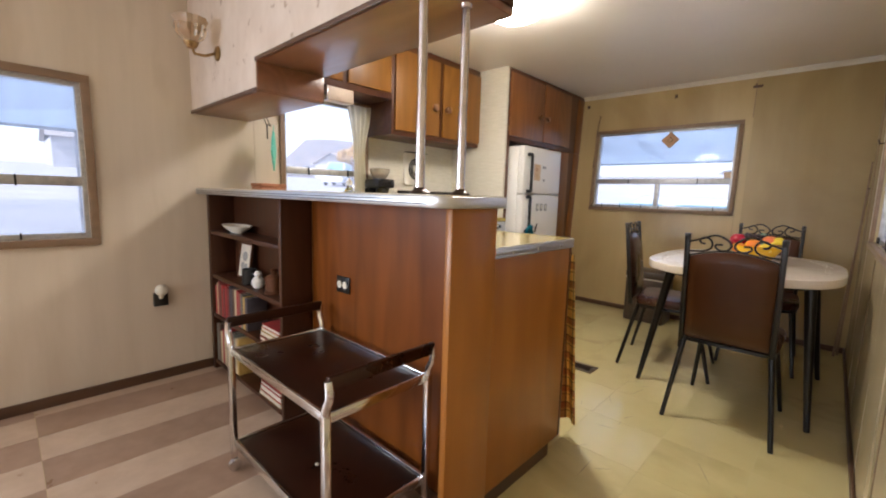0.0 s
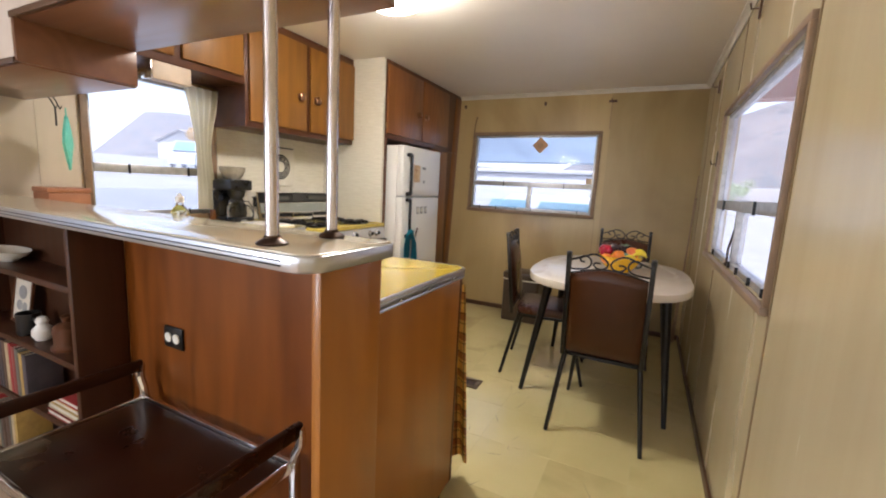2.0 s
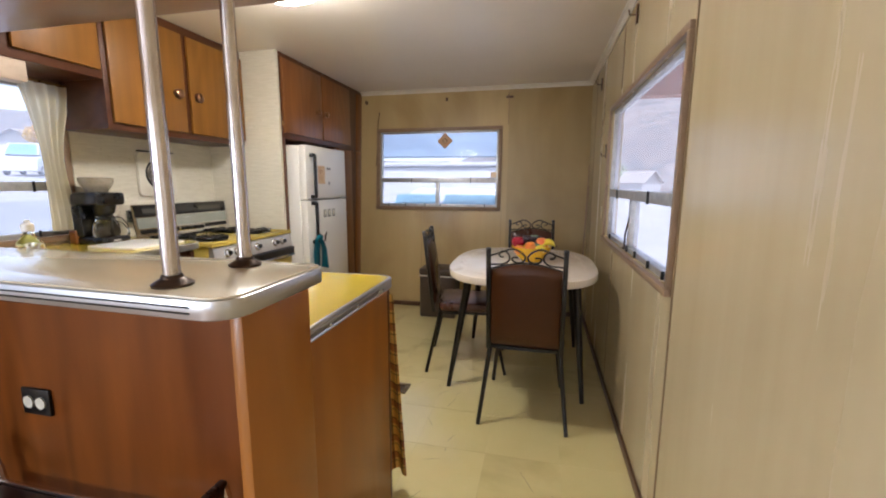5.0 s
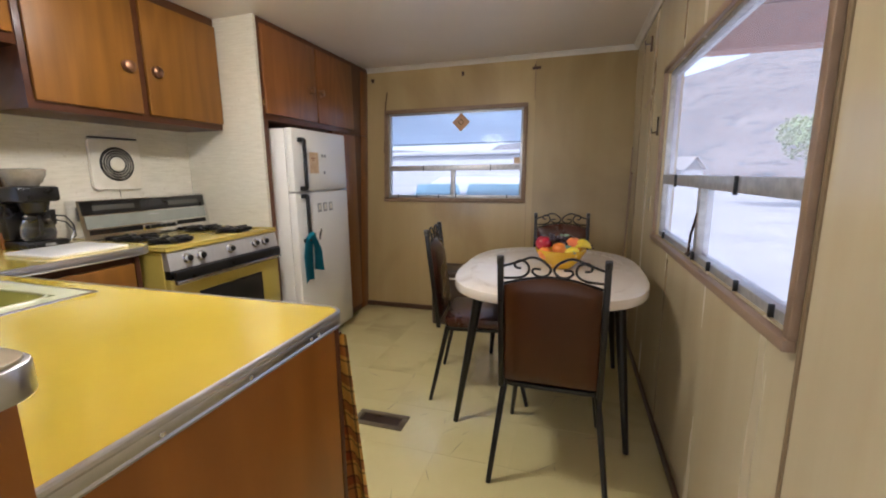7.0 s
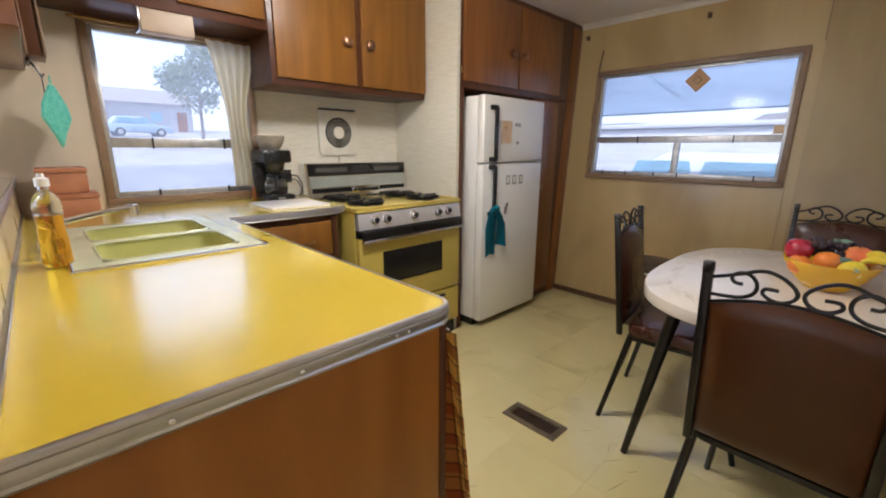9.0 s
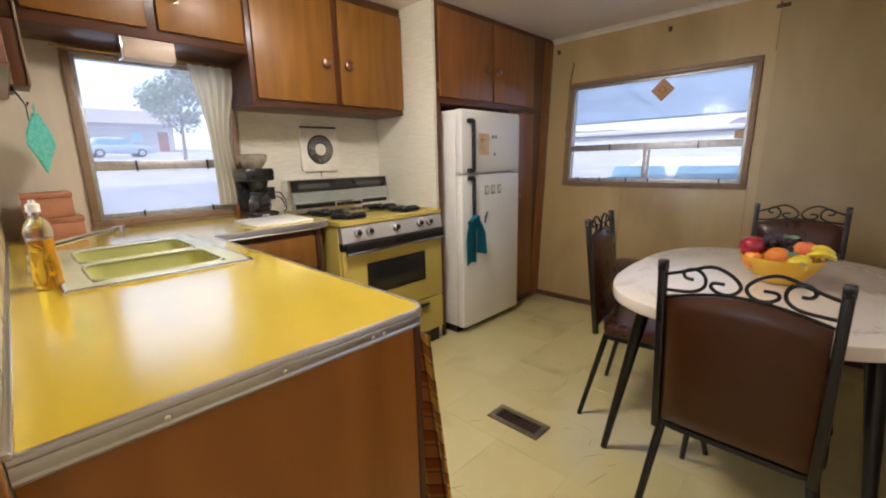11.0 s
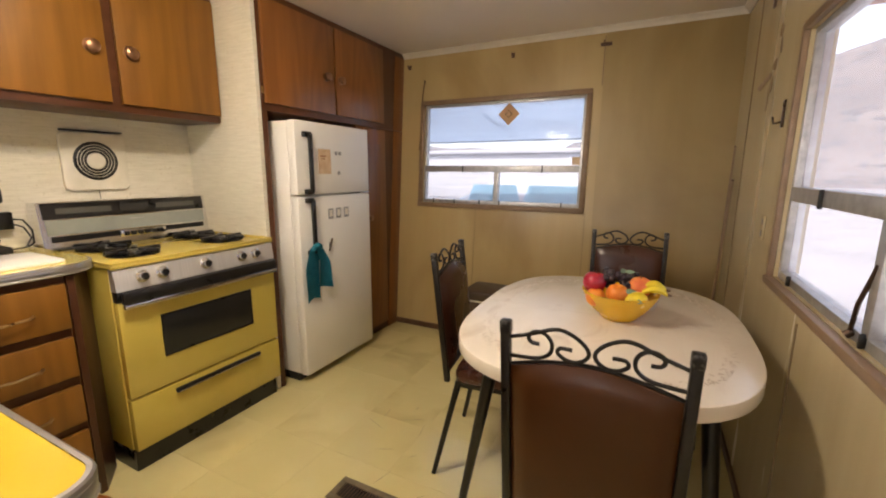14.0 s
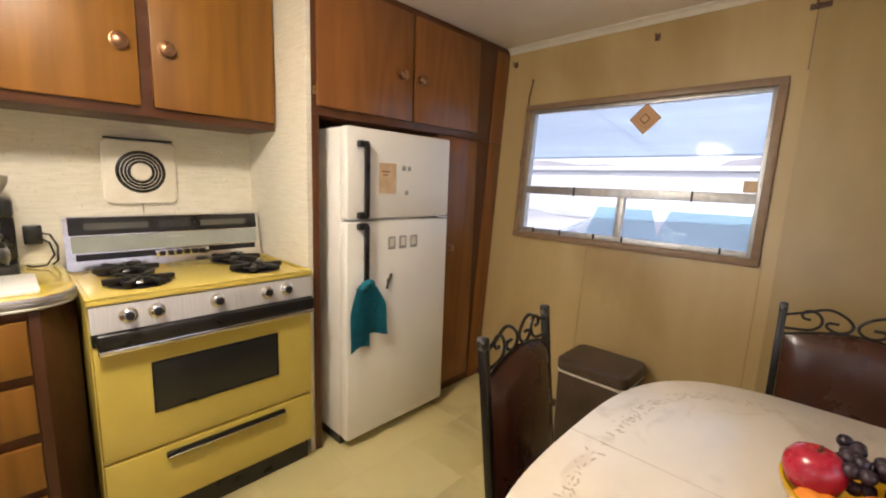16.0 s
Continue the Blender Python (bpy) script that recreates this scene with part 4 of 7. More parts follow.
for x0, x1, y0, y1 in basins:
    b = bmesh.new()
    top = rounded(x0, x1, y0, y1, (0.05,) * 4)
    low = rounded(x0 + 0.02, x1 - 0.02, y0 + 0.02, y1 - 0.02, (0.05,) * 4)
    levels = [(top, 0.957), (top, 0.945), (low, 0.80), ([(px * 0.9 + 0.1 * (x0 + x1) / 2, py * 0.9 + 0.1 * (y0 + y1) / 2) for px, py in low], 0.785)]
    rr = [[b.verts.new((px, py, z)) for px, py in q] for q, z in levels]
    for a, c in zip(rr, rr[1:]):
        for k in range(len(a)):
            j = (k + 1) % len(a)
            b.faces.new((a[k], a[j], c[j], c[k]))
    b.faces.new(rr[-1])
    bmesh.ops.recalc_face_normals(b, faces=b.faces[:])
    bmesh.ops.reverse_faces(b, faces=b.faces[:])
    part("basin", b, M_AVOCADO, sink, "deep avocado green basin")
    part("fillet", tube([(px, py, 0.9575) for px, py in top + top[:1]], 0.004, 6), M_SINKRIM, sink)
    part("drain", lathe([(0, 0.004), (0.03, 0.004), (0.036, 0.001), (0.036, 0)], ((x0 + x1) / 2, (y0 + y1) / 2, 0.786)), M_CHROME, sink, "steel drain strainer")
faucet = thing("faucet", (-1.62, 1.79, 0.951), "chrome swivel faucet beside the bar splash", "faucet")
part("body", lathe([(0, 0), (0.026, 0), (0.026, 0.02), (0.018, 0.03), (0.016, 0.06), (0, 0.065)], (-1.62, 1.785, 0.9515)), M_CHROME, faucet)
part("spout", tube([(-1.62, 1.785, 1.0), (-1.635, 1.81, 1.025), (-1.68, 1.89, 1.035), (-1.75, 2.0, 1.045), (-1.756, 2.008, 1.030)], 0.009), M_CHROME, faucet)
part("nozzle", rod((-1.757, 2.009, 1.05), (-1.757, 2.009, 1.012), 0.014), M_CHROME, faucet)
for dx in (-0.1, 0.1):
    part("valve_handle", lathe([(0, 0), (0.02, 0), (0.016, 0.02), (0.022, 0.028), (0.022, 0.045), (0, 0.048)], (-1.62 + dx, 1.785, 0.9515)), M_CHROME, faucet)

# drawer unit beside the stove
du = thing("drawer_unit", (-2.2, 2.64, 0), "wooden drawer unit with honey-coloured drawer fronts", "cabinet")
part("carcass", box(XL + 0.002, -1.915, 2.36, 2.826, 0.08, 0.910), M_FRAMEWOOD_Z, du)
part("kickboard", box(XL + 0.002, -1.95, 2.36, 2.826, 0.0, 0.079), M_BASEB, du)
part("stile", prism([(XL + 0.002, 2.8262), (-1.897, 2.8262), (-1.900, 2.85), (-2.03, 2.9435), (XL + 0.002, 2.9435)], 0.0, 0.910, 0.002), M_DARKWOOD, du, "dark wooden stile set back at an angle")
for z0, z1 in ((0.715, 0.885), (0.525, 0.680), (0.335, 0.485), (0.12, 0.30)):
    d = part("drawer", box(-1.914, -1.893, 2.44, 2.82, z0, z1, 0.003), M_DOOR, du, "honey wood drawer front")
    zc = (z0 + z1) / 2 - 0.01
    part("handle", tube([(-1.893, 2.56, zc), (-1.872, 2.575, zc), (-1.868, 2.64, zc - 0.004), (-1.872, 2.705, zc), (-1.893, 2.72, zc)], 0.005), M_BRASS, d, "bronze pull handle")


# ---- upper cabinets ----
def knob(at, axis, material, parent, r=0.026):
    m = pose(0, 0, 0, 0, 90) if axis == "x" else pose(0, 0, 0, 90)
    return part("knob", lathe([(0, 0), (r * 1.15, 0), (r * 1.2, 0.003), (0.009, 0.006), (0.008, 0.014), (r, 0.019), (r * 1.05, 0.025), (r * 0.7, 0.032), (0, 0.034)], at, 20, m=m), material, parent, "round bronze knob")


def uppers(name, y0, y1, z0, doors, label, fx=-2.225):
    c = thing(name, (XL + 0.1, (y0 + y1) / 2, z0), label, "cabinet", "kitchen wall cabinets")
    part("body", box(XL + 0.001, fx, y0, y1, z0, ZC - 0.002, 0.002), M_FRAMEWOOD, c, "dark wooden face frame and carcass")
    for a, b_, r, s, ky, kz, mt in doors:
        d = part("door", box(fx + 0.001, fx + 0.02, a, b_, r, s, 0.004), mt, c, "wood-grain door with dark edges")
        knob((fx + 0.02, ky, kz), "x", M_COPPER, d)
    return c


uppers("wall_cabinet", 2.718, 3.742, 1.553, [(2.742, 3.208, 1.588, 2.170, 3.150, 1.812, M_DOOR), (3.250, 3.735, 1.588, 2.170, 3.302, 1.815, M_DOOR)], "two-door honey wood wall cabinet over the stove")
uppers("wall_cabinet", 1.826, 2.716, 1.797, [(1.90, 2.292, 1.838, 2.165, 2.238, 1.988, M_DOOR), (2.336, 2.70, 1.838, 2.165, 2.405, 1.988, M_DOOR)], "low two-door wood wall cabinet over the kitchen window")
sbd = thing("side_board", (-2.3, 1.858, 1.56), "dark narrow wooden end board hanging beside the wall cabinet", "board")
part("board", box(-2.40, -2.2245, 1.829, 1.886, 1.562, 1.795, 0.002), M_FRAMEWOOD_Z, sbd)
# pale strips put the light caught along the board's edges into colour
for y in (1.829, 1.879):
    part("edge_bead", box(-2.2242, -2.214, y, y + 0.008, 1.562, ZC - 0.003, 0.002), M_WINWOOD, sbd, "pale bead standing in for light caught on the edge")
fx_ = thing("under_cabinet_light", (-2.25, 2.295, 1.797), "small tan boxed light fixture under the cabinet", "lamp")
part("housing", box(-2.31, -2.228, 2.195, 2.392, 1.708, 1.796, 0.006), M_TANBOX, fx_)
part("end_cap", box(-2.312, -2.226, 2.186, 2.194, 1.706, 1.796, 0.002), M_CHROME, fx_)

# kitchen window curtain
kc = thing("curtain", (-2.47, 2.62, 1.02), "thin ivory curtain pulled to one side of the kitchen window", "curtain")
b = bmesh.new()
grid = []
for j in range(19):
    f = j / 18
    z = 1.765 - f * 0.735
    y0 = 2.50 + 0.065 * math.sin(min(1, f * 1.6) * math.pi / 2)
    y1 = 2.735 - 0.05 * math.sin(f * math.pi) ** 2 - 0.03 * f
    row = []
    for i in range(41):
        u = i / 40
        row.append(b.verts.new((-2.478 + (0.010 + 0.008 * f) * math.sin(u * 30 + 1.5 * f), y0 + (y1 - y0) * u, z)))
    grid.append(row)
for j in range(18):
    for i in range(40):
        b.faces.new((grid[j][i], grid[j][i + 1], grid[j + 1][i + 1], grid[j + 1][i]))
bmesh.ops.solidify(b, geom=b.faces[:], thickness=0.0015)
cl = part("cloth", b, M_CLOTH, kc)
part("rod", rod((-2.478, 1.98, 1.772), (-2.478, 2.715, 1.772), 0.006), M_BRASS, kc, "thin metal curtain rod")

# backsplash and the panel beside the fridge
structure("wall_backsplash", boxes((XL + 0.0005, XL + 0.005, 2.745, 3.742, 0.90, 1.553)), M_SPECK, "speckled cream wall covering behind the stove", "wall")
structure("wall_partition", boxes((XL + 0.0005, -1.925, 3.744, 3.768, 0.0, ZC - 0.001)), M_SPECK, "speckled cream partition between stove and fridge", "wall")

# exhaust fan
fan = thing("exhaust_fan", (XL + 0.01, 3.247, 1.19), "square cream wall exhaust fan with round black grille", "fan")
b = prism(rounded(-0.139, 0.139, -0.1385, 0.1385, (0.03,) * 4), 0.0, 0.023, 0.006)
b.transform(Matrix.Translation((XL + 0.005, 3.247, 1.3315)) @ pose(0, 0, 0, 0, 90))
part("plate", b, M_CREAM, fan)
fm = Matrix.Translation((XL + 0.028, 3.247, 1.335)) @ pose(0, 0, 0, 0, 90)
part("grille_back", lathe([(0, 0.001), (0.093, 0.001), (0.095, 0.0)], m=fm), M_BLACK, fan)
for r in (0.053, 0.066, 0.079):
    part("grille_ring", tube([fm @ Vector((r * math.cos(a), r * math.sin(a), 0.003)) for a in (k * math.pi / 18 for k in range(37))], 0.0015, 5), M_CREAM, fan)
part("hub", lathe([(0, 0.010), (0.034, 0.009), (0.040, 0.004), (0.040, 0.0)], m=fm), M_CREAM, fan, "cream centre disc")
part("top_lip", box(XL + 0.005, XL + 0.032, 3.12, 3.375, 1.474, 1.482, 0.002), M_BLACK, fan)
part("pull_cord", rod((XL + 0.02, 3.245, 1.193), (XL + 0.02, 3.247, 1.15), 0.0015), M_BLACK, fan)

# ---- stove ----
SX, Y0, Y1 = -1.872, 2.956, 3.728
stove = thing("stove", (-2.18, 3.34, 0), "harvest yellow four-burner gas range with chrome control panel", "stove")
part("body", box(XL + 0.02, SX - 0.03, Y0, Y1, 0.11, 0.905, 0.004), M_STOVE, stove)
part("kick", box(XL + 0.05, SX - 0.035, Y0 + 0.01, Y1 - 0.01, 0.0, 0.109), M_BLACK, stove, "black base")
part("cooktop", box(-2.47, SX + 0.004, Y0 - 0.004, Y1 + 0.004, 0.9055, 0.925, 0.006), M_STOVE, stove)
part("cooktop_rim", boxes((-2.47, SX + 0.004, Y0 - 0.004, Y0 + 0.012, 0.9252, 0.932), (-2.47, SX + 0.004, Y1 - 0.012, Y1 + 0.004, 0.9252, 0.932), (SX - 0.012, SX + 0.004, Y0 + 0.0125, Y1 - 0.0125, 0.9252, 0.932), bevel=0.003), M_STOVE, stove)
b = bmesh.new()
q = [(SX - 0.030, 0.906), (SX + 0.000, 0.900), (SX + 0.012, 0.815), (SX - 0.030, 0.815)]
vs = [[b.verts.new((px, y, pz)) for px, pz in q] for y in (Y0 + 0.003, Y1 - 0.003)]
for k in range(4):
    b.faces.new((vs[0][k], vs[0][(k + 1) % 4], vs[1][(k + 1) % 4], vs[1][k]))
b.faces.new(vs[0]), b.faces.new(vs[1][::-1])
bmesh.ops.recalc_face_normals(b, faces=b.faces[:])
cp = part("control_panel", b, M_BRUSHED, stove, "brushed chrome control panel")
for y in (3.06, 3.14, 3.335, 3.525, 3.608):
    kb = part("control_knob", lathe([(0, 0), (0.027, 0), (0.026, 0.006), (0.018, 0.009), (0.017, 0.026), (0, 0.028)], (SX + 0.005, y, 0.862), 22, m=pose(0, 0, 0, 0, 82)), M_CHROME, stove, "chrome and black knob")
    part("knob_cap", lathe([(0, 0.0285), (0.014, 0.0285), (0.013, 0.033), (0, 0.034)], (SX + 0.005, y, 0.862), 18, m=pose(0, 0, 0, 0, 82)), M_BLACK, kb)
part("handle_recess", box(SX - 0.03, SX + 0.010, Y0 + 0.004, Y1 - 0.004, 0.770, 0.8145, 0.003), M_BLACK, stove, "black recess strip")
od = part("oven_door", box(SX - 0.029, SX + 0.004, Y0 + 0.004, Y1 - 0.004, 0.352, 0.769, 0.004), M_STOVE, stove, "yellow oven door")
hd = part("door_handle", box(SX + 0.0105, SX + 0.034, Y0 + 0.015, Y1 - 0.006, 0.762, 0.811, 0.006), M_BLACK, od, "wide black handle with a chrome lip")
part("handle_lip", box(SX + 0.006, SX + 0.038, Y0 + 0.015, Y1 - 0.006, 0.744, 0.7615, 0.004), M_CHROME, hd, "chrome lip")
part("oven_window", box(SX + 0.0042, SX + 0.008, 3.122, 3.556, 0.497, 0.668, 0.001), plain("oven_glass", (0.012, 0.012, 0.011), 0.3, 0, 0, 0.05), od, "black oven window")
part("window_trim", boxes((SX + 0.0042, SX + 0.009, 3.112, 3.122, 0.487, 0.678), (SX + 0.0042, SX + 0.009, 3.556, 3.566, 0.487, 0.678), (SX + 0.0042, SX + 0.009, 3.122, 3.556, 0.668, 0.678), (SX + 0.0042, SX + 0.009, 3.122, 3.556, 0.487, 0.497)), M_BLACK, od)
dr = part("broiler_drawer", box(SX - 0.029, SX + 0.004, Y0 + 0.004, Y1 - 0.004, 0.112, 0.342, 0.004), M_STOVE, stove, "yellow lower drawer")
part("drawer_handle", box(SX + 0.005, SX + 0.026, 3.135, 3.585, 0.300, 0.322, 0.006), M_IRON, dr, "dark bar handle")
part("drawer_handle_strip", box(SX + 0.0262, SX + 0.029, 3.14, 3.58, 0.305, 0.310, 0.001), M_CHROME, dr)
# backguard
b = bmesh.new()
prof = [(-2.515, 0.926), (-2.40, 0.926), (-2.405, 0.965), (-2.43, 1.145), (-2.515, 1.145)]
vs = [[b.verts.new((px, y, pz)) for px, pz in prof] for y in (Y0, Y1)]
for k in range(5):
    b.faces.new((vs[0][k], vs[0][(k + 1) % 5], vs[1][(k + 1) % 5], vs[1][k]))
b.faces.new(vs[0]), b.faces.new(vs[1][::-1])
bmesh.ops.recalc_face_normals(b, faces=b.faces[:])
part("backguard", b, M_CHROME, stove, "chrome-edged backguard")


def slab(y0, y1, z0, z1, out, mtl, nm, label=""):
    """A thin plate on the sloping face of the backguard."""
    f = lambda z: -2.405 - (z - 0.965) / 0.18 * 0.025
    b = bmesh.new()
    vs = [b.verts.new((f(z) + o, y, z)) for o in (0.0005, out) for y, z in ((y0, z0), (y1, z0), (y1, z1), (y0, z1))]
    for a in ((0, 1, 2, 3), (4, 5, 6, 7), (0, 1, 5, 4), (1, 2, 6, 5), (2, 3, 7, 6), (3, 0, 4, 7)):
        b.faces.new([vs[i] for i in a])
    bmesh.ops.recalc_face_normals(b, faces=b.faces[:])
    return part(nm, b, mtl, stove, label)


slab(Y0 + 0.015, Y1 - 0.015, 1.070, 1.142, 0.004, M_BLACK, "clock_panel", "black upper panel")
slab(Y0 + 0.02, Y1 - 0.02, 0.998, 1.066, 0.003, M_GREYPANEL, "glass_panel", "pale grey glass panel")
slab(3.02, 3.24, 1.092, 1.118, 0.006, plain("dim_strip", (0.10, 0.10, 0.09), 0.2), "display_strip", "grey inset strip")
slab(3.45, 3.66, 1.092, 1.118, 0.006, plain("dim_strip", (0.10, 0.10, 0.09), 0.2), "display_strip")
slab(3.28, 3.41, 1.088, 1.126, 0.006, plain("clock_face", (0.05, 0.05, 0.05), 0.15), "clock")
slab(3.31, 3.38, 1.045, 1.050, 0.0045, M_GREY, "badge_bar")
slab(Y0 + 0.03, Y1 - 0.03, 0.966, 0.992, 0.003, M_IRON, "lower_strip", "dark lower strip")
part("button_plate", box(-2.4035, -2.394, 3.255, 3.475, 0.960, 0.990, 0.002), M_CHROME, stove, "chrome button plate")
for k in range(6):
    part("push_button", box(-2.3938, -2.384, 3.27 + k * 0.033, 3.292 + k * 0.033, 0.964, 0.986, 0.003), M_BLACK, stove, "small black push button")


def burner(cx, cy):
    g = thing("burner_grate", (cx, cy, 0.925), "black cast-iron burner grate on the yellow cooktop", "burner grate", "burner grates")
    b = bmesh.new()
    for k in range(6):
        a = math.pi / 6 + k * math.pi / 3
        arm = box(0.025, 0.112, -0.010, 0.010, 0.006, 0.028, 0.005)
        for v in arm.verts:
            if v.co.x > 0.07:
                v.co.y *= 1.35
        arm.transform(Matrix.Translation((cx, cy, 0.926)) @ Matrix.Rotation(a, 4, "Z"))
        merge(b, arm)
    tube([(cx + 0.06 * math.cos(a), cy + 0.06 * math.sin(a), 0.938) for a in (k * math.pi / 12 for k in range(25))], 0.009, 6, b)
    part("grate", b, M_IRON, g)
    part("cap", lathe([(0, 0.022), (0.03, 0.020), (0.036, 0.012), (0.036, 0.0), (0, 0)], (cx, cy, 0.9255)), M_BLACK, g)
    part("bowl", lathe([(0.10, 0.003), (0.095, 0.004), (0.06, 0.001), (0.0, 0.001)], (cx, cy, 0.9252)), M_BLACK, g)


for cx in (-2.05, -2.29):
    for cy in (3.13, 3.56):
        burner(cx, cy)

# ---- fridge and its cupboards ----
fr = thing("refrigerator", (-2.12, 4.2, 0), "white two-door refrigerator with black handles and magnets", "refrigerator")
FX, FY0, FY1 = -1.80, 3.868, 4.537
part("body", box(-2.50, FX - 0.062, FY0 + 0.002, FY1 - 0.002, 0.055, 1.568, 0.006), M_WHITE, fr)
part("foot_grille", box(-2.45, FX - 0.08, FY0 + 0.01, FY1 - 0.01, 0.0, 0.054), M_BLACK, fr, "black base grille")
frz = part("freezer_door", box(FX - 0.060, FX, FY0, FY1, 1.153, 1.572, 0.012), M_WHITE, fr, "white freezer door")
fd = part("fridge_door", box(FX - 0.060, FX, FY0, FY1, 0.05, 1.143, 0.012), M_WHITE, fr, "white lower door")
part("hinge", box(FX - 0.05, FX + 0.004, FY1 - 0.09, FY1 - 0.005, 1.1435, 1.1525, 0.002), M_CHROME, fr)


def fhandle(z0, z1, par):
    y = 3.958
    b = bmesh.new()
    box(FX + 0.018, FX + 0.038, y - 0.012, y + 0.012, z0 + 0.01, z1 - 0.01, 0.005, 2, b)
    box(FX + 0.0005, FX + 0.03, y - 0.04, y + 0.012, z0, z0 + 0.03, 0.005, 2, b)
    box(FX + 0.0005, FX + 0.03, y - 0.04, y + 0.012, z1 - 0.03, z1, 0.005, 2, b)
    part("handle", b, M_BLACK, par, "black bar handle")


fhandle(1.158, 1.51, frz)
fhandle(0.80, 1.137, fd)
note = thing("paper_note", (FX + 0.002, 4.10, 1.29), "tan paper note held on the freezer door", "note")
part("sheet", box(FX + 0.001, FX + 0.003, 4.045, 4.15, 1.275, 1.42, 0.0), M_PAPERNOTE, note)
part("drawing", boxes((FX + 0.0031, FX + 0.004, 4.06, 4.11, 1.375, 1.383), (FX + 0.0031, FX + 0.004, 4.07, 4.10, 1.36, 1.366)), M_TERRA, note)
for y, z in ((4.20, 1.40), (4.235, 1.40), (4.22, 1.28)):
    mg = thing("fridge_magnet", (FX + 0.001, y, z), "tiny grey magnet on the freezer door", "magnet", "fridge magnets")
    part("disc", box(FX + 0.0005, FX + 0.006, y - 0.011, y + 0.011, z - 0.011, z + 0.011, 0.003), M_GREY, mg)
for y in (4.130, 4.202, 4.277):
    mg = thing("fridge_magnet", (FX + 0.001, y, 1.03), "small rectangular grey picture magnet", "magnet", "fridge magnets")
    part("plate", box(FX + 0.0005, FX + 0.004, y - 0.022, y + 0.022, 0.998, 1.062, 0.001), M_GREY, mg)
    part("picture", box(FX + 0.0042, FX + 0.005, y - 0.014, y + 0.014, 1.012, 1.052), M_CREAM, mg)
pen_ = thing("pen", (FX + 0.012, 4.135, 0.82), "slim dark pen clipped to the fridge door", "pen")
part("barrel", rod((FX + 0.012, 4.092, 0.800), (FX + 0.012, 4.122, 0.875), 0.006), M_BROWNBOX, pen_)
part("clip", box(FX + 0.001, FX + 0.006, 4.099, 4.114, 0.82, 0.85), M_CHROME, pen_)


def towel():
    t = thing("towel", (FX + 0.03, 4.0, 0.80), "teal terry towel knotted over the fridge handle", "towel")
    for (ya, yb, zt, zb, out, ph) in ((3.862, 3.985, 0.845, 0.525, 0.030, 0.0), (3.962, 4.070, 0.845, 0.590, 0.044, 1.3)):
        b = bmesh.new()
        g = []
        for j in range(15):
            f = j / 14
            z = zt + (zb - zt) * f
            wfac = 0.62 + 0.38 * min(1, f * 2.2) ** 0.7
            yc = (ya + yb) / 2 * min(1, f * 2.0 + 0.25) + 3.958 * (1 - min(1, f * 2.0 + 0.25))
            g.append([b.verts.new((FX + out + 0.010 * math.sin(u * 3.6 + ph + f * 2) * (0.3 + f), yc + (u - 0.5) * (yb - ya) * wfac, z + 0.012 * math.sin(u * 3 + ph))) for u in (i / 12 for i in range(13))])
        for j in range(14):
            for i in range(12):
                b.faces.new((g[j][i], g[j][i + 1], g[j + 1][i + 1], g[j + 1][i]))
        bmesh.ops.solidify(b, geom=b.faces[:], thickness=0.008)
        part("fold", b, M_TEAL, t)
    part("loop", tube([(FX + 0.03, 3.928, 0.83), (FX + 0.045, 3.938, 0.855), (FX + 0.05, 3.958, 0.862), (FX + 0.045, 3.978, 0.855), (FX + 0.035, 3.988, 0.83)], 0.015, 8), M_TEAL, t)


towel()

fc = thing("fridge_cupboard", (-2.2, 4.4, 1.62), "two-door dark wooden cupboard above the fridge", "cabinet", "kitchen wall cabinets")
GX = -1.925
part("body", box(XL + 0.001, GX, 3.770, YE - 0.002, 1.615, ZC - 0.002, 0.002), M_FRAMEWOOD_Z, fc)
part("filler", box(GX + 0.001, GX + 0.006, 4.91, YE - 0.003, 1.616, ZC - 0.037, 0.001), M_DOOR_D, fc, "reddish wood filler beside the wall")
lean(fc)
for a, c, ky in ((3.790, 4.345, 4.270), (4.360, 4.895, 4.400)):
    d = part("door", box(GX + 0.001, GX + 0.019, a, c, 1.652, 2.185, 0.004), M_DOOR_D, fc, "reddish brown wood-grain door")
    knob((GX + 0.019, ky, 1.872), "x", M_COPPER, d, 0.023)
part("hinge", box(GX + 0.0005, GX + 0.006, 3.775, 3.797, 1.70, 1.735, 0.002), M_BRASS, fc)
tc_ = thing("tall_cupboard", (-2.2, 4.8, 0), "tall narrow dark wooden cupboard beside the fridge", "cabinet")
part("body", box(XL + 0.001, GX, 4.565, YE - 0.002, 0.0, 1.613, 0.002), M_FRAMEWOOD_Z, tc_)
part("filler", box(GX + 0.001, GX + 0.006, 4.915, YE - 0.003, 0.0, 1.612, 0.001), M_DOOR_D, tc_, "reddish wood filler beside the wall")
lean(tc_)
d = part("door", box(GX + 0.001, GX + 0.019, 4.625, 4.900, 0.06, 1.600, 0.004), M_DOOR_D, tc_, "tall wood-grain door")
knob((GX + 0.019, 4.672, 0.945), "x", M_COPPER, d, 0.019)
structure("wall_alcove_post", boxes((-1.985, GX + 0.006, 3.7685, 3.80, 0.0, 1.614)), M_FRAMEWOOD_Z, "dark wooden upright beside the fridge alcove", "trim")
M_CAP = surface("worn_post_cap", (0.02, 0.019, 0.018), (0.22, 0.21, 0.20), 0.35, (60, 60, 60), 150.0, 0.6, 0.05, (0.45, 0.75))


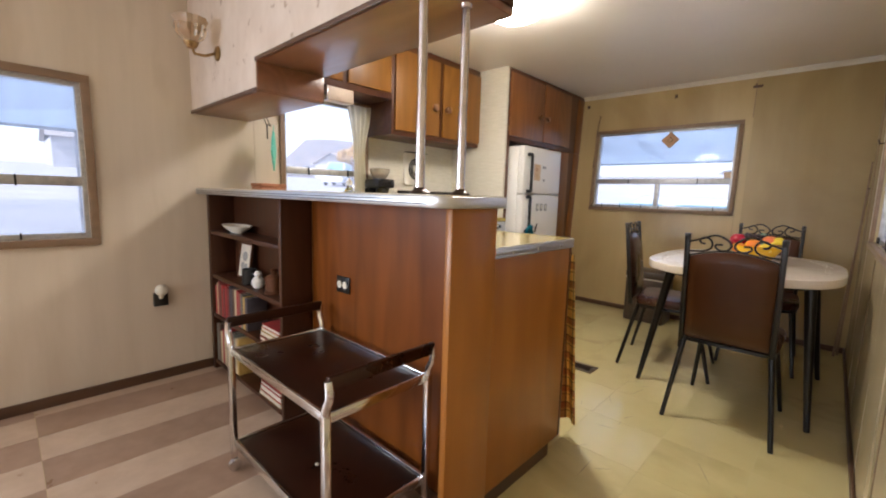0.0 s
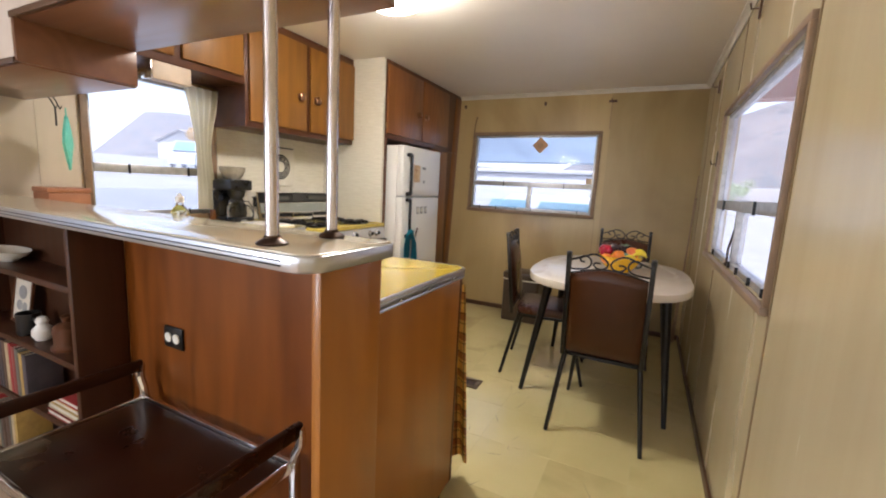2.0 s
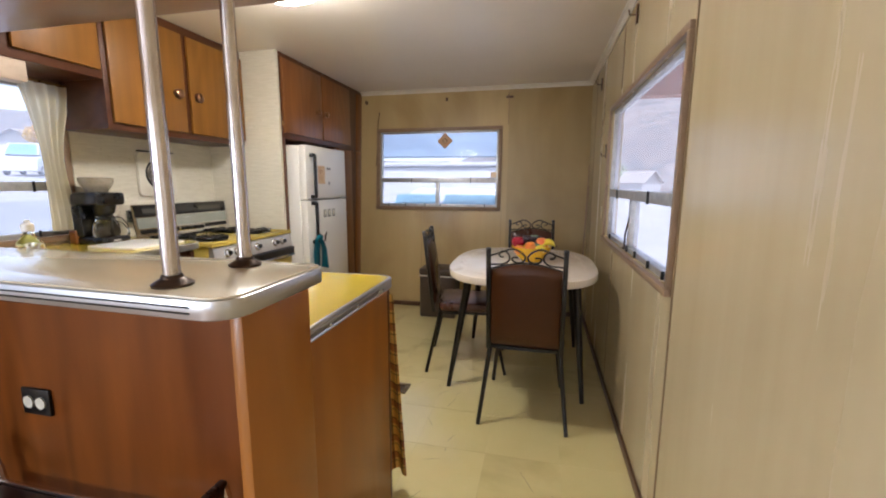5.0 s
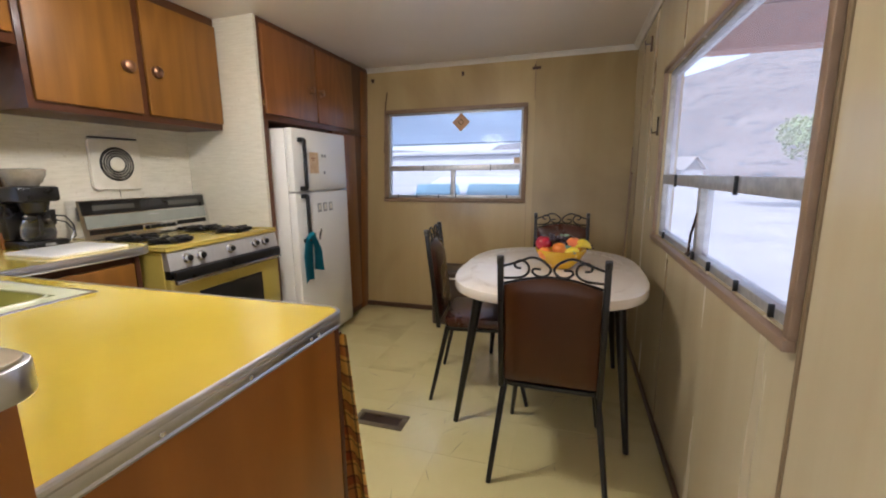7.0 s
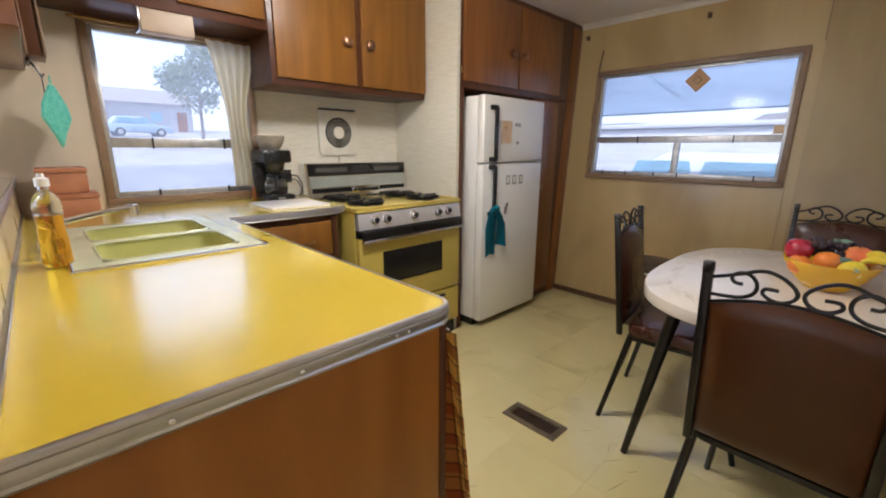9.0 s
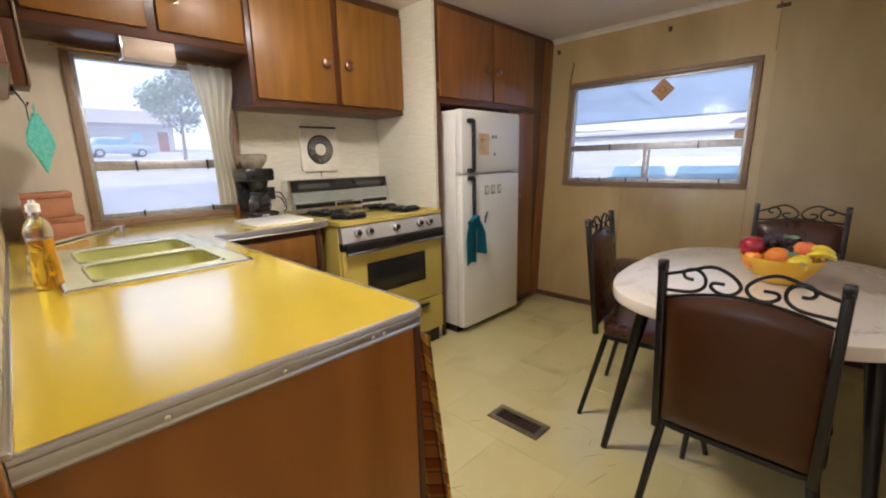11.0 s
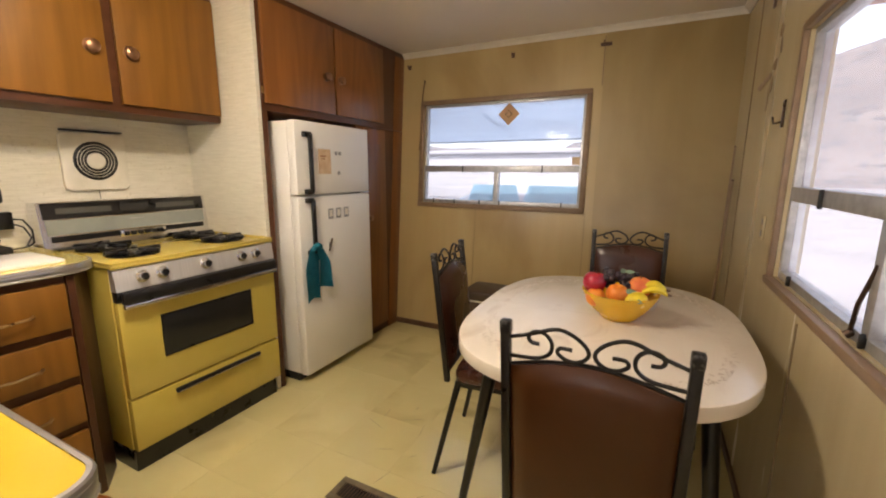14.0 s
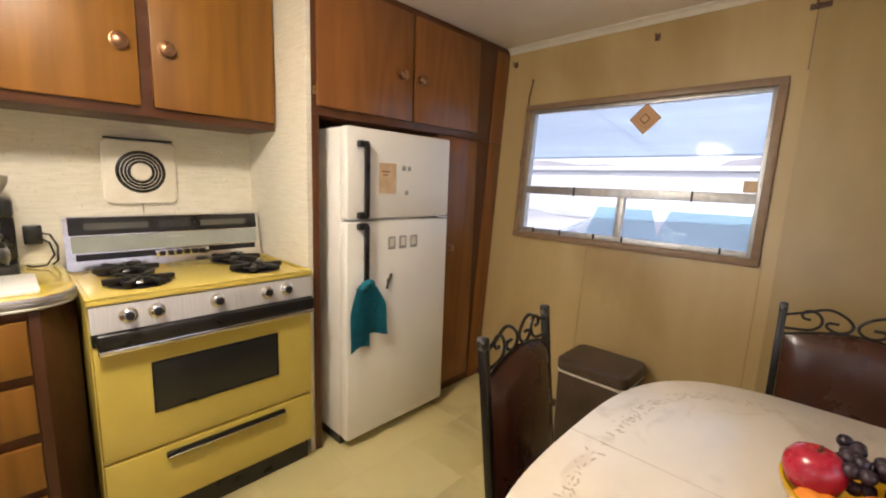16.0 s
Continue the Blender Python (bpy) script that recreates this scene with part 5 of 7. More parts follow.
# ---- dining set ----
def table_outline(a, b_, cx, cy, n=3.0, seg=72):
    out = []
    for k in range(seg):
        t = 2 * math.pi * k / seg
        c, s = math.cos(t), math.sin(t)
        out.append((cx + a * math.copysign(abs(c) ** (2 / n), c), cy + b_ * math.copysign(abs(s) ** (2 / n), s)))
    return out


TX, TY, TA, TB, TZ = -0.136, 3.677, 0.449, 0.580, 0.780
table = thing("dining_table", (TX, TY, 0), "oval dining table with white marbled laminate top and black legs", "table")
part("tabletop", prism(table_outline(TA, TB, TX, TY, 2.95), TZ - 0.042, TZ, 0.006), M_MARBLE, table, "white marbled laminate top with thick edge")
part("leaf_joint", boxes((TX - TA + 0.004, TX + TA - 0.004, TY - 0.0008, TY + 0.0008, TZ - 0.002, TZ + 0.0003)), M_FILI, table, "thin joint between table halves")
rng = random.Random(3)
b = bmesh.new()
for q, p in zip(table_outline(TA - 0.095, TB - 0.11, TX, TY, 2.95, 200), table_outline(TA - 0.062, TB - 0.075, TX, TY, 2.95, 200)):
    for _ in range(3):
        if rng.random() < 0.75:
            w, f = rng.uniform(0.0022, 0.006), rng.random()
            mx_, my_ = q[0] + (p[0] - q[0]) * f + rng.uniform(-0.004, 0.004), q[1] + (p[1] - q[1]) * f + rng.uniform(-0.004, 0.004)
            lathe([(0, 0.0005), (w, 0.0005), (w, 0.0001)], (mx_, my_, TZ), 6, b, Matrix.Rotation(rng.uniform(0, 3), 4, "Z") @ Matrix.Diagonal((1.7, 0.5, 1, 1)))
tagged(part("border_pattern", b, M_FILI, table, "faded grey border pattern"), kind="stuff")
part("apron", prism(table_outline(TA - 0.10, TB - 0.16, TX, TY, 3.5), TZ - 0.075, TZ - 0.0425, 0.0), M_IRON, table, "dark under-frame")
for fx, fy, tx_, ty_ in ((-0.567, 3.385, -0.45, 3.45), (0.243, 3.355, 0.18, 3.43), (-0.545, 4.255, -0.45, 3.95), (0.262, 4.245, 0.18, 3.95)):
    part("leg", rod((fx, fy, 0.002), (tx_, ty_, TZ - 0.044), 0.013, 0.027, 16), M_IRON, table, "tapered black metal leg")


def flowing(pts, k=4):
    """A smooth line through points."""
    pts = [Vector(p) for p in pts]
    out = []
    for i in range(len(pts) - 1):
        p0, p1, p2, p3 = pts[max(i - 1, 0)], pts[i], pts[i + 1], pts[min(i + 2, len(pts) - 1)]
        for j in range(k):
            t = j / k
            out.append(0.5 * (2 * p1 + (p2 - p0) * t + (2 * p0 - 5 * p1 + 4 * p2 - p3) * t * t + (3 * p1 - p0 - 3 * p2 + p3) * t ** 3))
    return out + [pts[-1]]


def make_chair():
    """Dining chair at the origin: its back stands at y = 0 and it faces +y."""
    c = thing("dining_chair", (0, 0, 0), "brown vinyl dining chair with black iron frame and scrolled crest", "chair", "chairs round the table")
    # seat cushion
    b = prism(rounded(-0.205, 0.205, 0.03, 0.445, (0.05, 0.05, 0.10, 0.10)), 0.425, 0.485, 0.02)
    part("seat", b, M_VINYL2, c, "padded dark oxblood vinyl seat")
    part("seat_frame", prism(rounded(-0.195, 0.195, 0.03, 0.435, (0.05, 0.05, 0.10, 0.10)), 0.408, 0.4245), M_IRON, c, "black seat frame")
    # padded back with arched top, between two posts
    n = 12
    m_ = 16
    for nm, y0, y1, mtl, lab in (("back_pad", 0.001, 0.034, M_VINYL2, "tufted oxblood vinyl front"), ("backrest", -0.0005, -0.030, M_VINYL, "padded smooth brown vinyl back")):
        b = bmesh.new()

        def at(i, j, y):
            u = -1 + 2 * i / m_
            top = 0.848 + 0.032 * math.cos(u * math.pi / 2)
            return (0.1735 * u, y, 0.455 + (top - 0.455) * j / m_)

        def puff(i, j):
            u, w = abs(-1 + 2 * i / m_), abs(-1 + 2 * j / m_)
            return ((1 - u ** 7) * (1 - w ** 9)) ** 0.5 * (0.72 + 0.28 * (1 - u * u) * (1 - w * w))

        front = [[b.verts.new(at(i, j, y0 + (y1 - y0) * (0.12 + 0.88 * puff(i, j)))) for j in range(m_ + 1)] for i in range(m_ + 1)]
        rear = [[b.verts.new(at(i, j, y0)) for j in (0, m_)] for i in range(m_ + 1)]
        for i in range(m_):
            for j in range(m_):
                b.faces.new((front[i][j], front[i + 1][j], front[i + 1][j + 1], front[i][j + 1]))
            b.faces.new((front[i][0], front[i + 1][0], rear[i + 1][0], rear[i][0]))
            b.faces.new((front[i][m_], front[i + 1][m_], rear[i + 1][1], rear[i][1]))
            b.faces.new((rear[i][0], rear[i + 1][0], rear[i + 1][1], rear[i][1]))
        for i in (0, m_):
            b.faces.new([front[i][j] for j in range(m_ + 1)] + [rear[i][1], rear[i][0]])
        bmesh.ops.recalc_face_normals(b, faces=b.faces[:])
        part(nm, b, mtl, c, lab)
    for s in (-1, 1):
        part("post", box(s * 0.186 - 0.0115, s * 0.186 + 0.0115, -0.012, 0.012, 0.42, 0.945, 0.005), M_IRON, c, "square black iron post")
        part("post_cap", box(s * 0.186 - 0.0125, s * 0.186 + 0.0125, -0.013, 0.013, 0.925, 0.958, 0.005), M_CAP, c, "worn dark metal post cap")
        part("rear_leg", rod((s * 0.228, -0.045, 0.002), (s * 0.18, 0.05, 0.43), 0.0105, 0.014, 12), M_IRON, c, "black tubular leg")
        part("front_leg", rod((s * 0.212, 0.49, 0.002), (s * 0.165, 0.39, 0.412), 0.0105, 0.014, 12), M_IRON, c)
        # crest: an upper bar that arches over and curls back, and a lower bar that hooks up under it
        upper = [(0.186, 0.918), (0.15, 0.932), (0.112, 0.949), (0.085, 0.963), (0.062, 0.966), (0.037, 0.955), (0.016, 0.936), (0.006, 0.915), (0.013, 0.896), (0.032, 0.886), (0.054, 0.888), (0.070, 0.900), (0.066, 0.914), (0.050, 0.916), (0.040, 0.915)]
        upper = [(px, pz if pz < 0.9 else 0.9 + (pz - 0.9) * 0.82) for px, pz in upper]
        lower = [(0.186, 0.872), (0.15, 0.874), (0.120, 0.877), (0.098, 0.885), (0.084, 0.900), (0.083, 0.920), (0.094, 0.936), (0.112, 0.942), (0.128, 0.936), (0.134, 0.924), (0.126, 0.914), (0.110, 0.913)]
        for pts in (upper, lower):
            part("crest_scroll", tube(flowing([(s * px, 0.0, pz) for px, pz in pts]), 0.0047, 7), M_IRON, c, "curled black iron crest")
    part("crest_rail", tube([(-0.186, 0, 0.855)] + [(-0.172 + 0.344 * k / n, 0, 0.853 + 0.032 * math.sin(math.pi * k / n)) for k in range(n + 1)] + [(0.186, 0, 0.855)], 0.004, 7), M_IRON, c)
    for ob in c.children_recursive:
        for v in ob.data.vertices:
            if v.co.z > 0.44 and not ob.name.startswith(("seat", "front_leg", "rear_leg")):
                k = (v.co.z - 0.44)
                v.co.z = 0.44 + k * 1.02
                v.co.y -= k * 0.12
    return c


chair_a = make_chair()
chair_a.matrix_basis = pose(-0.094, 3.045, 0, 0, 0, -1)
copy_thing(chair_a, pose(-0.742, 3.775, 0, 0, 0, -83))
copy_thing(chair_a, pose(-0.103, 4.61, 0, 0, 0, 184))

# fruit bowl
fbx, fby = -0.085, 3.685
bowl = thing("fruit_bowl", (fbx, fby, TZ), "glossy yellow bowl on the dining table", "bowl")
part("bowl", lathe([(0, 0.001), (0.055, 0.001), (0.062, 0.006), (0.095, 0.04), (0.122, 0.082), (0.128, 0.10), (0.123, 0.10), (0.115, 0.082), (0.088, 0.045), (0.05, 0.014), (0, 0.012)], (fbx, fby, TZ), 40), M_BOWL, bowl)


def fruit(name, cat, label, c, r, mtl, sc=(1, 1, 1), stem=True, rot=None):
    f = thing(name, c, label, cat, "fruit in the bowl")
    prof = [(0, -0.86), (0.2, -0.93), (0.5, -0.84), (0.82, -0.52), (0.98, -0.05), (0.95, 0.32), (0.72, 0.70), (0.4, 0.86), (0.16, 0.84), (0, 0.72)]
    m = (rot or Matrix.Identity(4)) @ Matrix.Diagonal((*sc, 1))
    part("flesh", lathe([(a * r, h * r) for a, h in prof], c, 22, m=m), mtl, f)
    if stem:
        part("stem", rod(Vector(c) + m @ Vector((0, 0, 0.72 * r)), Vector(c) + m @ Vector((0.1 * r, 0, 1.05 * r)), 0.0025, 0.002, 6), M_BASEB, f)


fz = TZ + 0.085
fruit("apple", "apple", "shiny dark red apple in the fruit bowl", (fbx - 0.085, fby - 0.02, fz + 0.040), 0.042, M_APPLE)
fruit("orange", "orange", "bright orange in the fruit bowl", (fbx - 0.005, fby - 0.066, fz + 0.018), 0.038, M_ORANGE, stem=False)
fruit("peach", "peach", "orange-red peach in the fruit bowl", (fbx + 0.062, fby - 0.005, fz + 0.036), 0.040, M_PEACH)
fruit("orange", "orange", "small orange low in the fruit bowl", (fbx - 0.075, fby - 0.058, fz - 0.004), 0.034, M_ORANGE, stem=False)
fruit("lemon", "lemon", "yellow lemon in the fruit bowl", (fbx + 0.055, fby - 0.075, fz + 0.006), 0.03, M_LEMON, (1, 1, 1.35), False, pose(0, 0, 0, 0, 80, 20))
for k, (dx, dy, dz, a) in enumerate(((0.10, -0.045, 0.03, -35), (0.095, -0.03, 0.042, -20))):
    bn = thing("banana", (fbx + dx, fby + dy, fz + dz), "yellow banana with dark tip over the bowl's rim", "banana", "fruit in the bowl")
    q = [Vector((fbx + dx - 0.03 + 0.078 * t, fby + dy + 0.02 * t + 0.0 * a, fz + dz + 0.022 * math.sin(t * 2.6) - 0.016 * t)) for t in (i / 9 for i in range(10))]
    b = bmesh.new()
    rings = []
    for i in range(10):
        rr = 0.005 + 0.009 * math.sin(math.pi * (i + 0.4) / 10)
        rings.append([b.verts.new(q[i] + Vector((0, math.cos(k * math.pi / 4) * rr, math.sin(k * math.pi / 4) * rr))) for k in range(8)])
    for p0, p1 in zip(rings, rings[1:]):
        for k in range(8):
            b.faces.new((p0[k], p0[(k + 1) % 8], p1[(k + 1) % 8], p1[k]))
    b.faces.new(rings[0]), b.faces.new(rings[-1])
    bmesh.ops.recalc_face_normals(b, faces=b.faces[:])
    part("peel", b, M_LEMON, bn)
    part("tip", rod(q[9], q[9] + Vector((0.012, 0.003, -0.002)), 0.005, 0.003, 8), M_BASEB, bn)
gr = thing("grapes", (fbx - 0.01, fby + 0.03, fz + 0.04), "bunch of dark purple grapes in the bowl", "grapes", "fruit in the bowl")
rng = random.Random(11)
for k in range(48):
    part("grape", sphere((fbx - 0.008 + rng.uniform(-0.05, 0.055), fby + 0.012 + rng.uniform(-0.045, 0.045), fz + 0.042 + rng.uniform(-0.014, 0.030)), 0.0115, seg=10), M_GRAPE, gr)
lf = thing("leaf_sprig", (fbx + 0.03, fby - 0.07, fz + 0.02), "small green leaf sprig among the fruit", "leaf")
for k, (dx, dy, dz, rz, s) in enumerate(((0.02, -0.085, 0.035, 40, 1), (0.035, -0.09, 0.012, -30, 1.1), (-0.005, 0.05, 0.072, 70, 1), (0.01, 0.035, 0.078, 10, 0.8))):
    b = bmesh.new()
    q = [(0, 0), (0.008, 0.008), (0.022, 0.010), (0.036, 0.004), (0.044, 0), (0.036, -0.004), (0.022, -0.010), (0.008, -0.008)]
    prism(q, -0.0005, 0.0006, 0, b)
    b.transform(Matrix.Translation((fbx + dx, fby + dy, fz + dz)) @ pose(0, 0, 0, 55, 0, rz) @ Matrix.Scale(s, 4))
    part("leaf", b, M_LEAF, lf)

# ---- counter things ----
cm = thing("coffee_maker", (-2.39, 2.73, 0.951), "black drip coffee maker with glass jug", "coffee maker")
cx, cy, cz = -2.385, 2.745, 0.9515
part("base", box(cx - 0.10, cx + 0.095, cy - 0.08, cy + 0.08, cz, cz + 0.035, 0.012), M_BLACK, cm)
part("tank", box(cx - 0.10, cx - 0.03, cy - 0.08, cy + 0.08, cz + 0.0355, cz + 0.205, 0.012), M_BLACK, cm)
part("brew_head", box(cx - 0.10, cx + 0.085, cy - 0.08, cy + 0.08, cz + 0.206, cz + 0.275, 0.014), M_BLACK, cm)
part("filter_cone", lathe([(0.055, 0.205), (0.045, 0.165), (0.03, 0.15), (0, 0.15)], (cx + 0.03, cy, cz)), M_BLACK, cm)
jg = part("jug", lathe([(0, 0.037), (0.055, 0.037), (0.062, 0.06), (0.058, 0.10), (0.042, 0.132), (0.044, 0.145)], (cx + 0.03, cy, cz)), M_GLASS, cm, "clear glass jug")
part("jug_band", lathe([(0.0435, 0.128), (0.0465, 0.130), (0.0465, 0.142), (0.0435, 0.144)], (cx + 0.03, cy, cz)), M_BLACK, cm)
part("jug_handle", tube([(cx + 0.07, cy - 0.012, cz + 0.14), (cx + 0.11, cy - 0.03, cz + 0.13), (cx + 0.112, cy - 0.03, cz + 0.08), (cx + 0.09, cy - 0.02, cz + 0.06)], 0.008), M_BLACK, cm)
part("switch", box(cx + 0.0955, cx + 0.098, cy - 0.02, cy + 0.02, cz + 0.01, cz + 0.022), M_GREY, cm)
gd = thing("glass_dish", (cx, cy, cz + 0.275), "smoky glass lidded dish on top of the coffee maker", "dish")
b = lathe([(0.045, 0.001), (0.06, 0.02), (0.075, 0.05), (0.078, 0.075), (0.07, 0.078), (0.055, 0.06), (0.04, 0.012), (0, 0.01)], (cx - 0.005, cy, cz + 0.2755), 24)
part("bowl", b, surface("smoky_glass", (0.22, 0.19, 0.15), (0.38, 0.34, 0.28), 0.2, (15, 15, 15)), gd)
pg = thing("power_plug", (XL + 0.02, 2.87, 1.07), "black plug adapter with looped cord on the wall", "plug")
part("block", box(XL + 0.006, XL + 0.05, 2.845, 2.90, 1.035, 1.11, 0.004), M_BLACK, pg)
part("cord", tube([(XL + 0.05, 2.89, 1.06), (XL + 0.09, 2.915, 1.045), (XL + 0.12, 2.925, 1.0), (XL + 0.13, 2.90, 0.962), (XL + 0.12, 2.86, 0.957), (XL + 0.08, 2.845, 0.958)], 0.004, 6), M_BLACK, pg)
part("cord", tube([(XL + 0.05, 2.895, 1.08), (XL + 0.08, 2.92, 1.075), (XL + 0.10, 2.938, 1.03), (XL + 0.11, 2.935, 0.975), (XL + 0.09, 2.92, 0.957)], 0.004, 6), M_BLACK, pg)
cb = thing("cutting_board", (-2.05, 2.74, 0.951), "white plastic cutting board on the worktop", "cutting board")
b = prism(rounded(-2.26, -1.955, 2.555, 2.86, (0.02,) * 4), 0.9515, 0.963, 0.003)
part("board", b, M_WHITE, cb)
wb = thing("windowsill_block", (-2.46, 2.68, 0.951), "small brown wooden block by the window", "block")
part("block", box(-2.50, -2.455, 2.655, 2.71, 0.9515, 1.025, 0.004), M_DOOR_D, wb)
for k, (x0, x1, y0, y1, z0, z1, lab) in enumerate(((-2.47, -2.30, 1.79, 1.965, 0.9515, 1.05, "terracotta-coloured canister box on the worktop"), (-2.46, -2.31, 1.785, 1.94, 1.0505, 1.155, "terracotta-coloured box stacked on another box"))):
    t = thing("canister_box", ((x0 + x1) / 2, (y0 + y1) / 2, z0), lab, "box", "stacked boxes")
    part("body", box(x0, x1, y0, y1, z0, z1 - 0.022, 0.006), M_TERRA, t)
    part("lid", box(x0 - 0.003, x1 + 0.003, y0 - 0.003, y1 + 0.003, z1 - 0.0215, z1, 0.005), M_TERRA, t)
sb = thing("soap_bottle", (-1.40, 1.80, 0.951), "clear plastic bottle half full of amber dish soap", "bottle")
bx_, by_, bz = -1.402, 1.796, 0.9515
part("liquid", lathe([(0, 0.002), (0.036, 0.002), (0.040, 0.010), (0.038, 0.06), (0.034, 0.10), (0.036, 0.128), (0, 0.128)], (bx_, by_, bz), 24, m=Matrix.Diagonal((1.0, 0.75, 1, 1))), M_SOAP, sb, "amber liquid soap")
part("shell", lathe([(0.0365, 0.1285), (0.038, 0.145), (0.033, 0.165), (0.020, 0.18), (0.014, 0.186), (0.014, 0.195), (0, 0.195)], (bx_, by_, bz), 24, m=Matrix.Diagonal((1.0, 0.75, 1, 1))), M_PLASTIC, sb, "cloudy plastic upper bottle")
part("cap", lathe([(0, 0.1955), (0.014, 0.1955), (0.014, 0.214), (0.007, 0.218), (0.006, 0.226), (0, 0.226)], (bx_, by_, bz), 20), M_WHITE, sb, "white cap")

# hooks, potholder and utensils under the soffit
ph = thing("potholder", (-2.35, 1.862, 1.40), "mint green crocheted diamond potholder on a hook", "potholder")
PHM = pose(-2.35, 1.885, 1.36, 0, 0, -32)
b = prism([(0, -0.125), (0.035, -0.07), (0.085, -0.01), (0.07, 0.04), (0.012, 0.115), (-0.012, 0.115), (-0.07, 0.04), (-0.085, -0.01), (-0.035, -0.07)], -0.005, 0.005, 0.002)
b.transform(PHM @ pose(0, 0, 0, 90))
part("cloth", b, M_MINT, ph)
b = tube([PHM @ Vector((x * 0.7, -0.007, z * 0.7)) for x, z in ((0, -0.125), (0.075, -0.01), (0.012, 0.115), (-0.012, 0.115), (-0.075, -0.01), (0, -0.125))], 0.005, 6)
part("edging", b, plain("pale_mint", (0.42, 0.70, 0.58), 0.9), ph, "paler crochet edging")
part("loop", tube([PHM @ Vector((0, 0, 0.113)), PHM @ Vector((0.006, 0, 0.135)), PHM @ Vector((0, 0, 0.15)), PHM @ Vector((-0.006, 0, 0.135)), PHM @ Vector((0, 0, 0.113))], 0.002, 5), M_MINT, ph)
hk = thing("hook_rail", (-2.35, 1.845, 1.53), "small dark metal hooks with hanging keys under the soffit", "hook")
part("plate", box(-2.42, -2.28, 1.826, 1.838, 1.546, 1.560, 0.002), M_IRON, hk)
part("hook", tube([(-2.35, 1.839, 1.555), (-2.35, 1.85, 1.54), (-2.35, 1.866, 1.50), (-2.35, 1.872, 1.515)], 0.003, 6), M_IRON, hk)
part("hook", tube([(-2.39, 1.839, 1.555), (-2.39, 1.85, 1.54), (-2.39, 1.866, 1.505), (-2.39, 1.872, 1.52)], 0.003, 6), M_IRON, hk)
part("key", box(-2.397, -2.383, 1.862, 1.866, 1.43, 1.508, 0.002), M_IRON, hk, "dark hanging key")

# floor register, hassock, poles in the corner, wall fittings
vt = thing("floor_vent", (-0.945, 3.285, 0), "brown metal floor heating register", "vent")
vb = bmesh.new()
VX0, VX1, VY0, VY1 = -1.085, -0.805, 3.222, 3.350
box(VX0, VX1, VY0, VY0 + 0.028, 0.0, 0.006, 0.002, bm=vb), box(VX0, VX1, VY1 - 0.028, VY1, 0.0, 0.006, 0.002, bm=vb)
box(VX0, VX0 + 0.03, VY0 + 0.028, VY1 - 0.028, 0.0, 0.006, 0.002, bm=vb), box(VX1 - 0.03, VX1, VY0 + 0.028, VY1 - 0.028, 0.0, 0.006, 0.002, bm=vb)
part("frame", vb, surface("bronze_paint", (0.13, 0.10, 0.06), (0.20, 0.16, 0.10), 0.45, (20, 20, 20), 150.0, 0.4), vt)
part("backing", box(VX0 + 0.03, VX1 - 0.03, VY0 + 0.028, VY1 - 0.028, -0.002, 0.001), M_BLACK, vt)
for k in range(15):
    x = VX0 + 0.037 + k * 0.0145
    part("slat", box(x, x + 0.004, VY0 + 0.028, VY1 - 0.028, 0.0012, 0.0045), M_BASEB, vt)

hs = thing("hassock_bin", (-0.97, 4.82, 0), "dark brown vinyl hassock bin with padded lid and white piping", "bin")
part("body", prism(rounded(-1.145, -0.80, 4.70, 4.985, (0.03,) * 4), 0.002, 0.40, 0.004), M_BROWNBOX, hs)
part("piping", prism(rounded(-1.149, -0.796, 4.696, 4.989, (0.033,) * 4), 0.402, 0.410, 0.002), M_CREAM, hs, "white piping")
part("lid", prism(rounded(-1.155, -0.79, 4.69, 4.995, (0.05,) * 4), 0.4105, 0.475, 0.018), M_BROWNBOX, hs, "padded brown lid")

for k, (x0, y0, x1, y1, z1, r, lab) in enumerate(((0.355, 4.95, 0.388, 5.06, 1.44, 0.007, "slim dark wooden pole leaning in the corner"), (0.335, 4.90, 0.388, 5.0, 1.25, 0.008, "tan wooden broom handle leaning in the corner"))):
    t = thing("leaning_pole", (x0, y0, 0), lab, "pole")
    part("shaft", rod((x0, y0, 0.003), (x1, y1, z1), r, r * 0.8, 12), M_WINWOOD, t)
    part("tip", sphere((x1, y1, z1), r * 0.9, seg=10), M_BASEB, t)
M_PEEL = surface("peeled_stain", (0.13, 0.08, 0.04), (0.30, 0.205, 0.11), 0.7, (22, 22, 14), 90.0, 0, 0.3)
rng = random.Random(5)
for k, (y, z, ry, rz) in enumerate(((4.36, 1.86, 0.030, 0.022), (4.33, 1.80, 0.016, 0.034), (4.40, 1.74, 0.030, 0.026), (4.50, 1.705, 0.075, 0.016), (4.62, 1.69, 0.075, 0.013), (4.42, 1.66, 0.022, 0.030), (4.46, 1.60, 0.014, 0.034))):
    ring = []
    for i in range(18):
        a = 2 * math.pi * i / 18
        f = 1 + 0.5 * noise.noise(Vector((math.cos(a) * 1.4, math.sin(a) * 1.4, k * 3.7)))
        ring.append((y + ry * f * math.cos(a), z + rz * f * math.sin(a)))
    b = prism(ring, 0.0, 0.0012)
    b.transform(Matrix(((0, 0, -1, XR - 0.0005), (1, 0, 0, 0), (0, 1, 0, 0), (0, 0, 0, 1))))
    ob = part("peeled_patch", b, M_PEEL, wall_right, "brown water-stained peeling patch")
t = thing("wall_hook", (XR - 0.01, 4.13, 1.51), "small worn dark hook on the panelled wall", "hook")
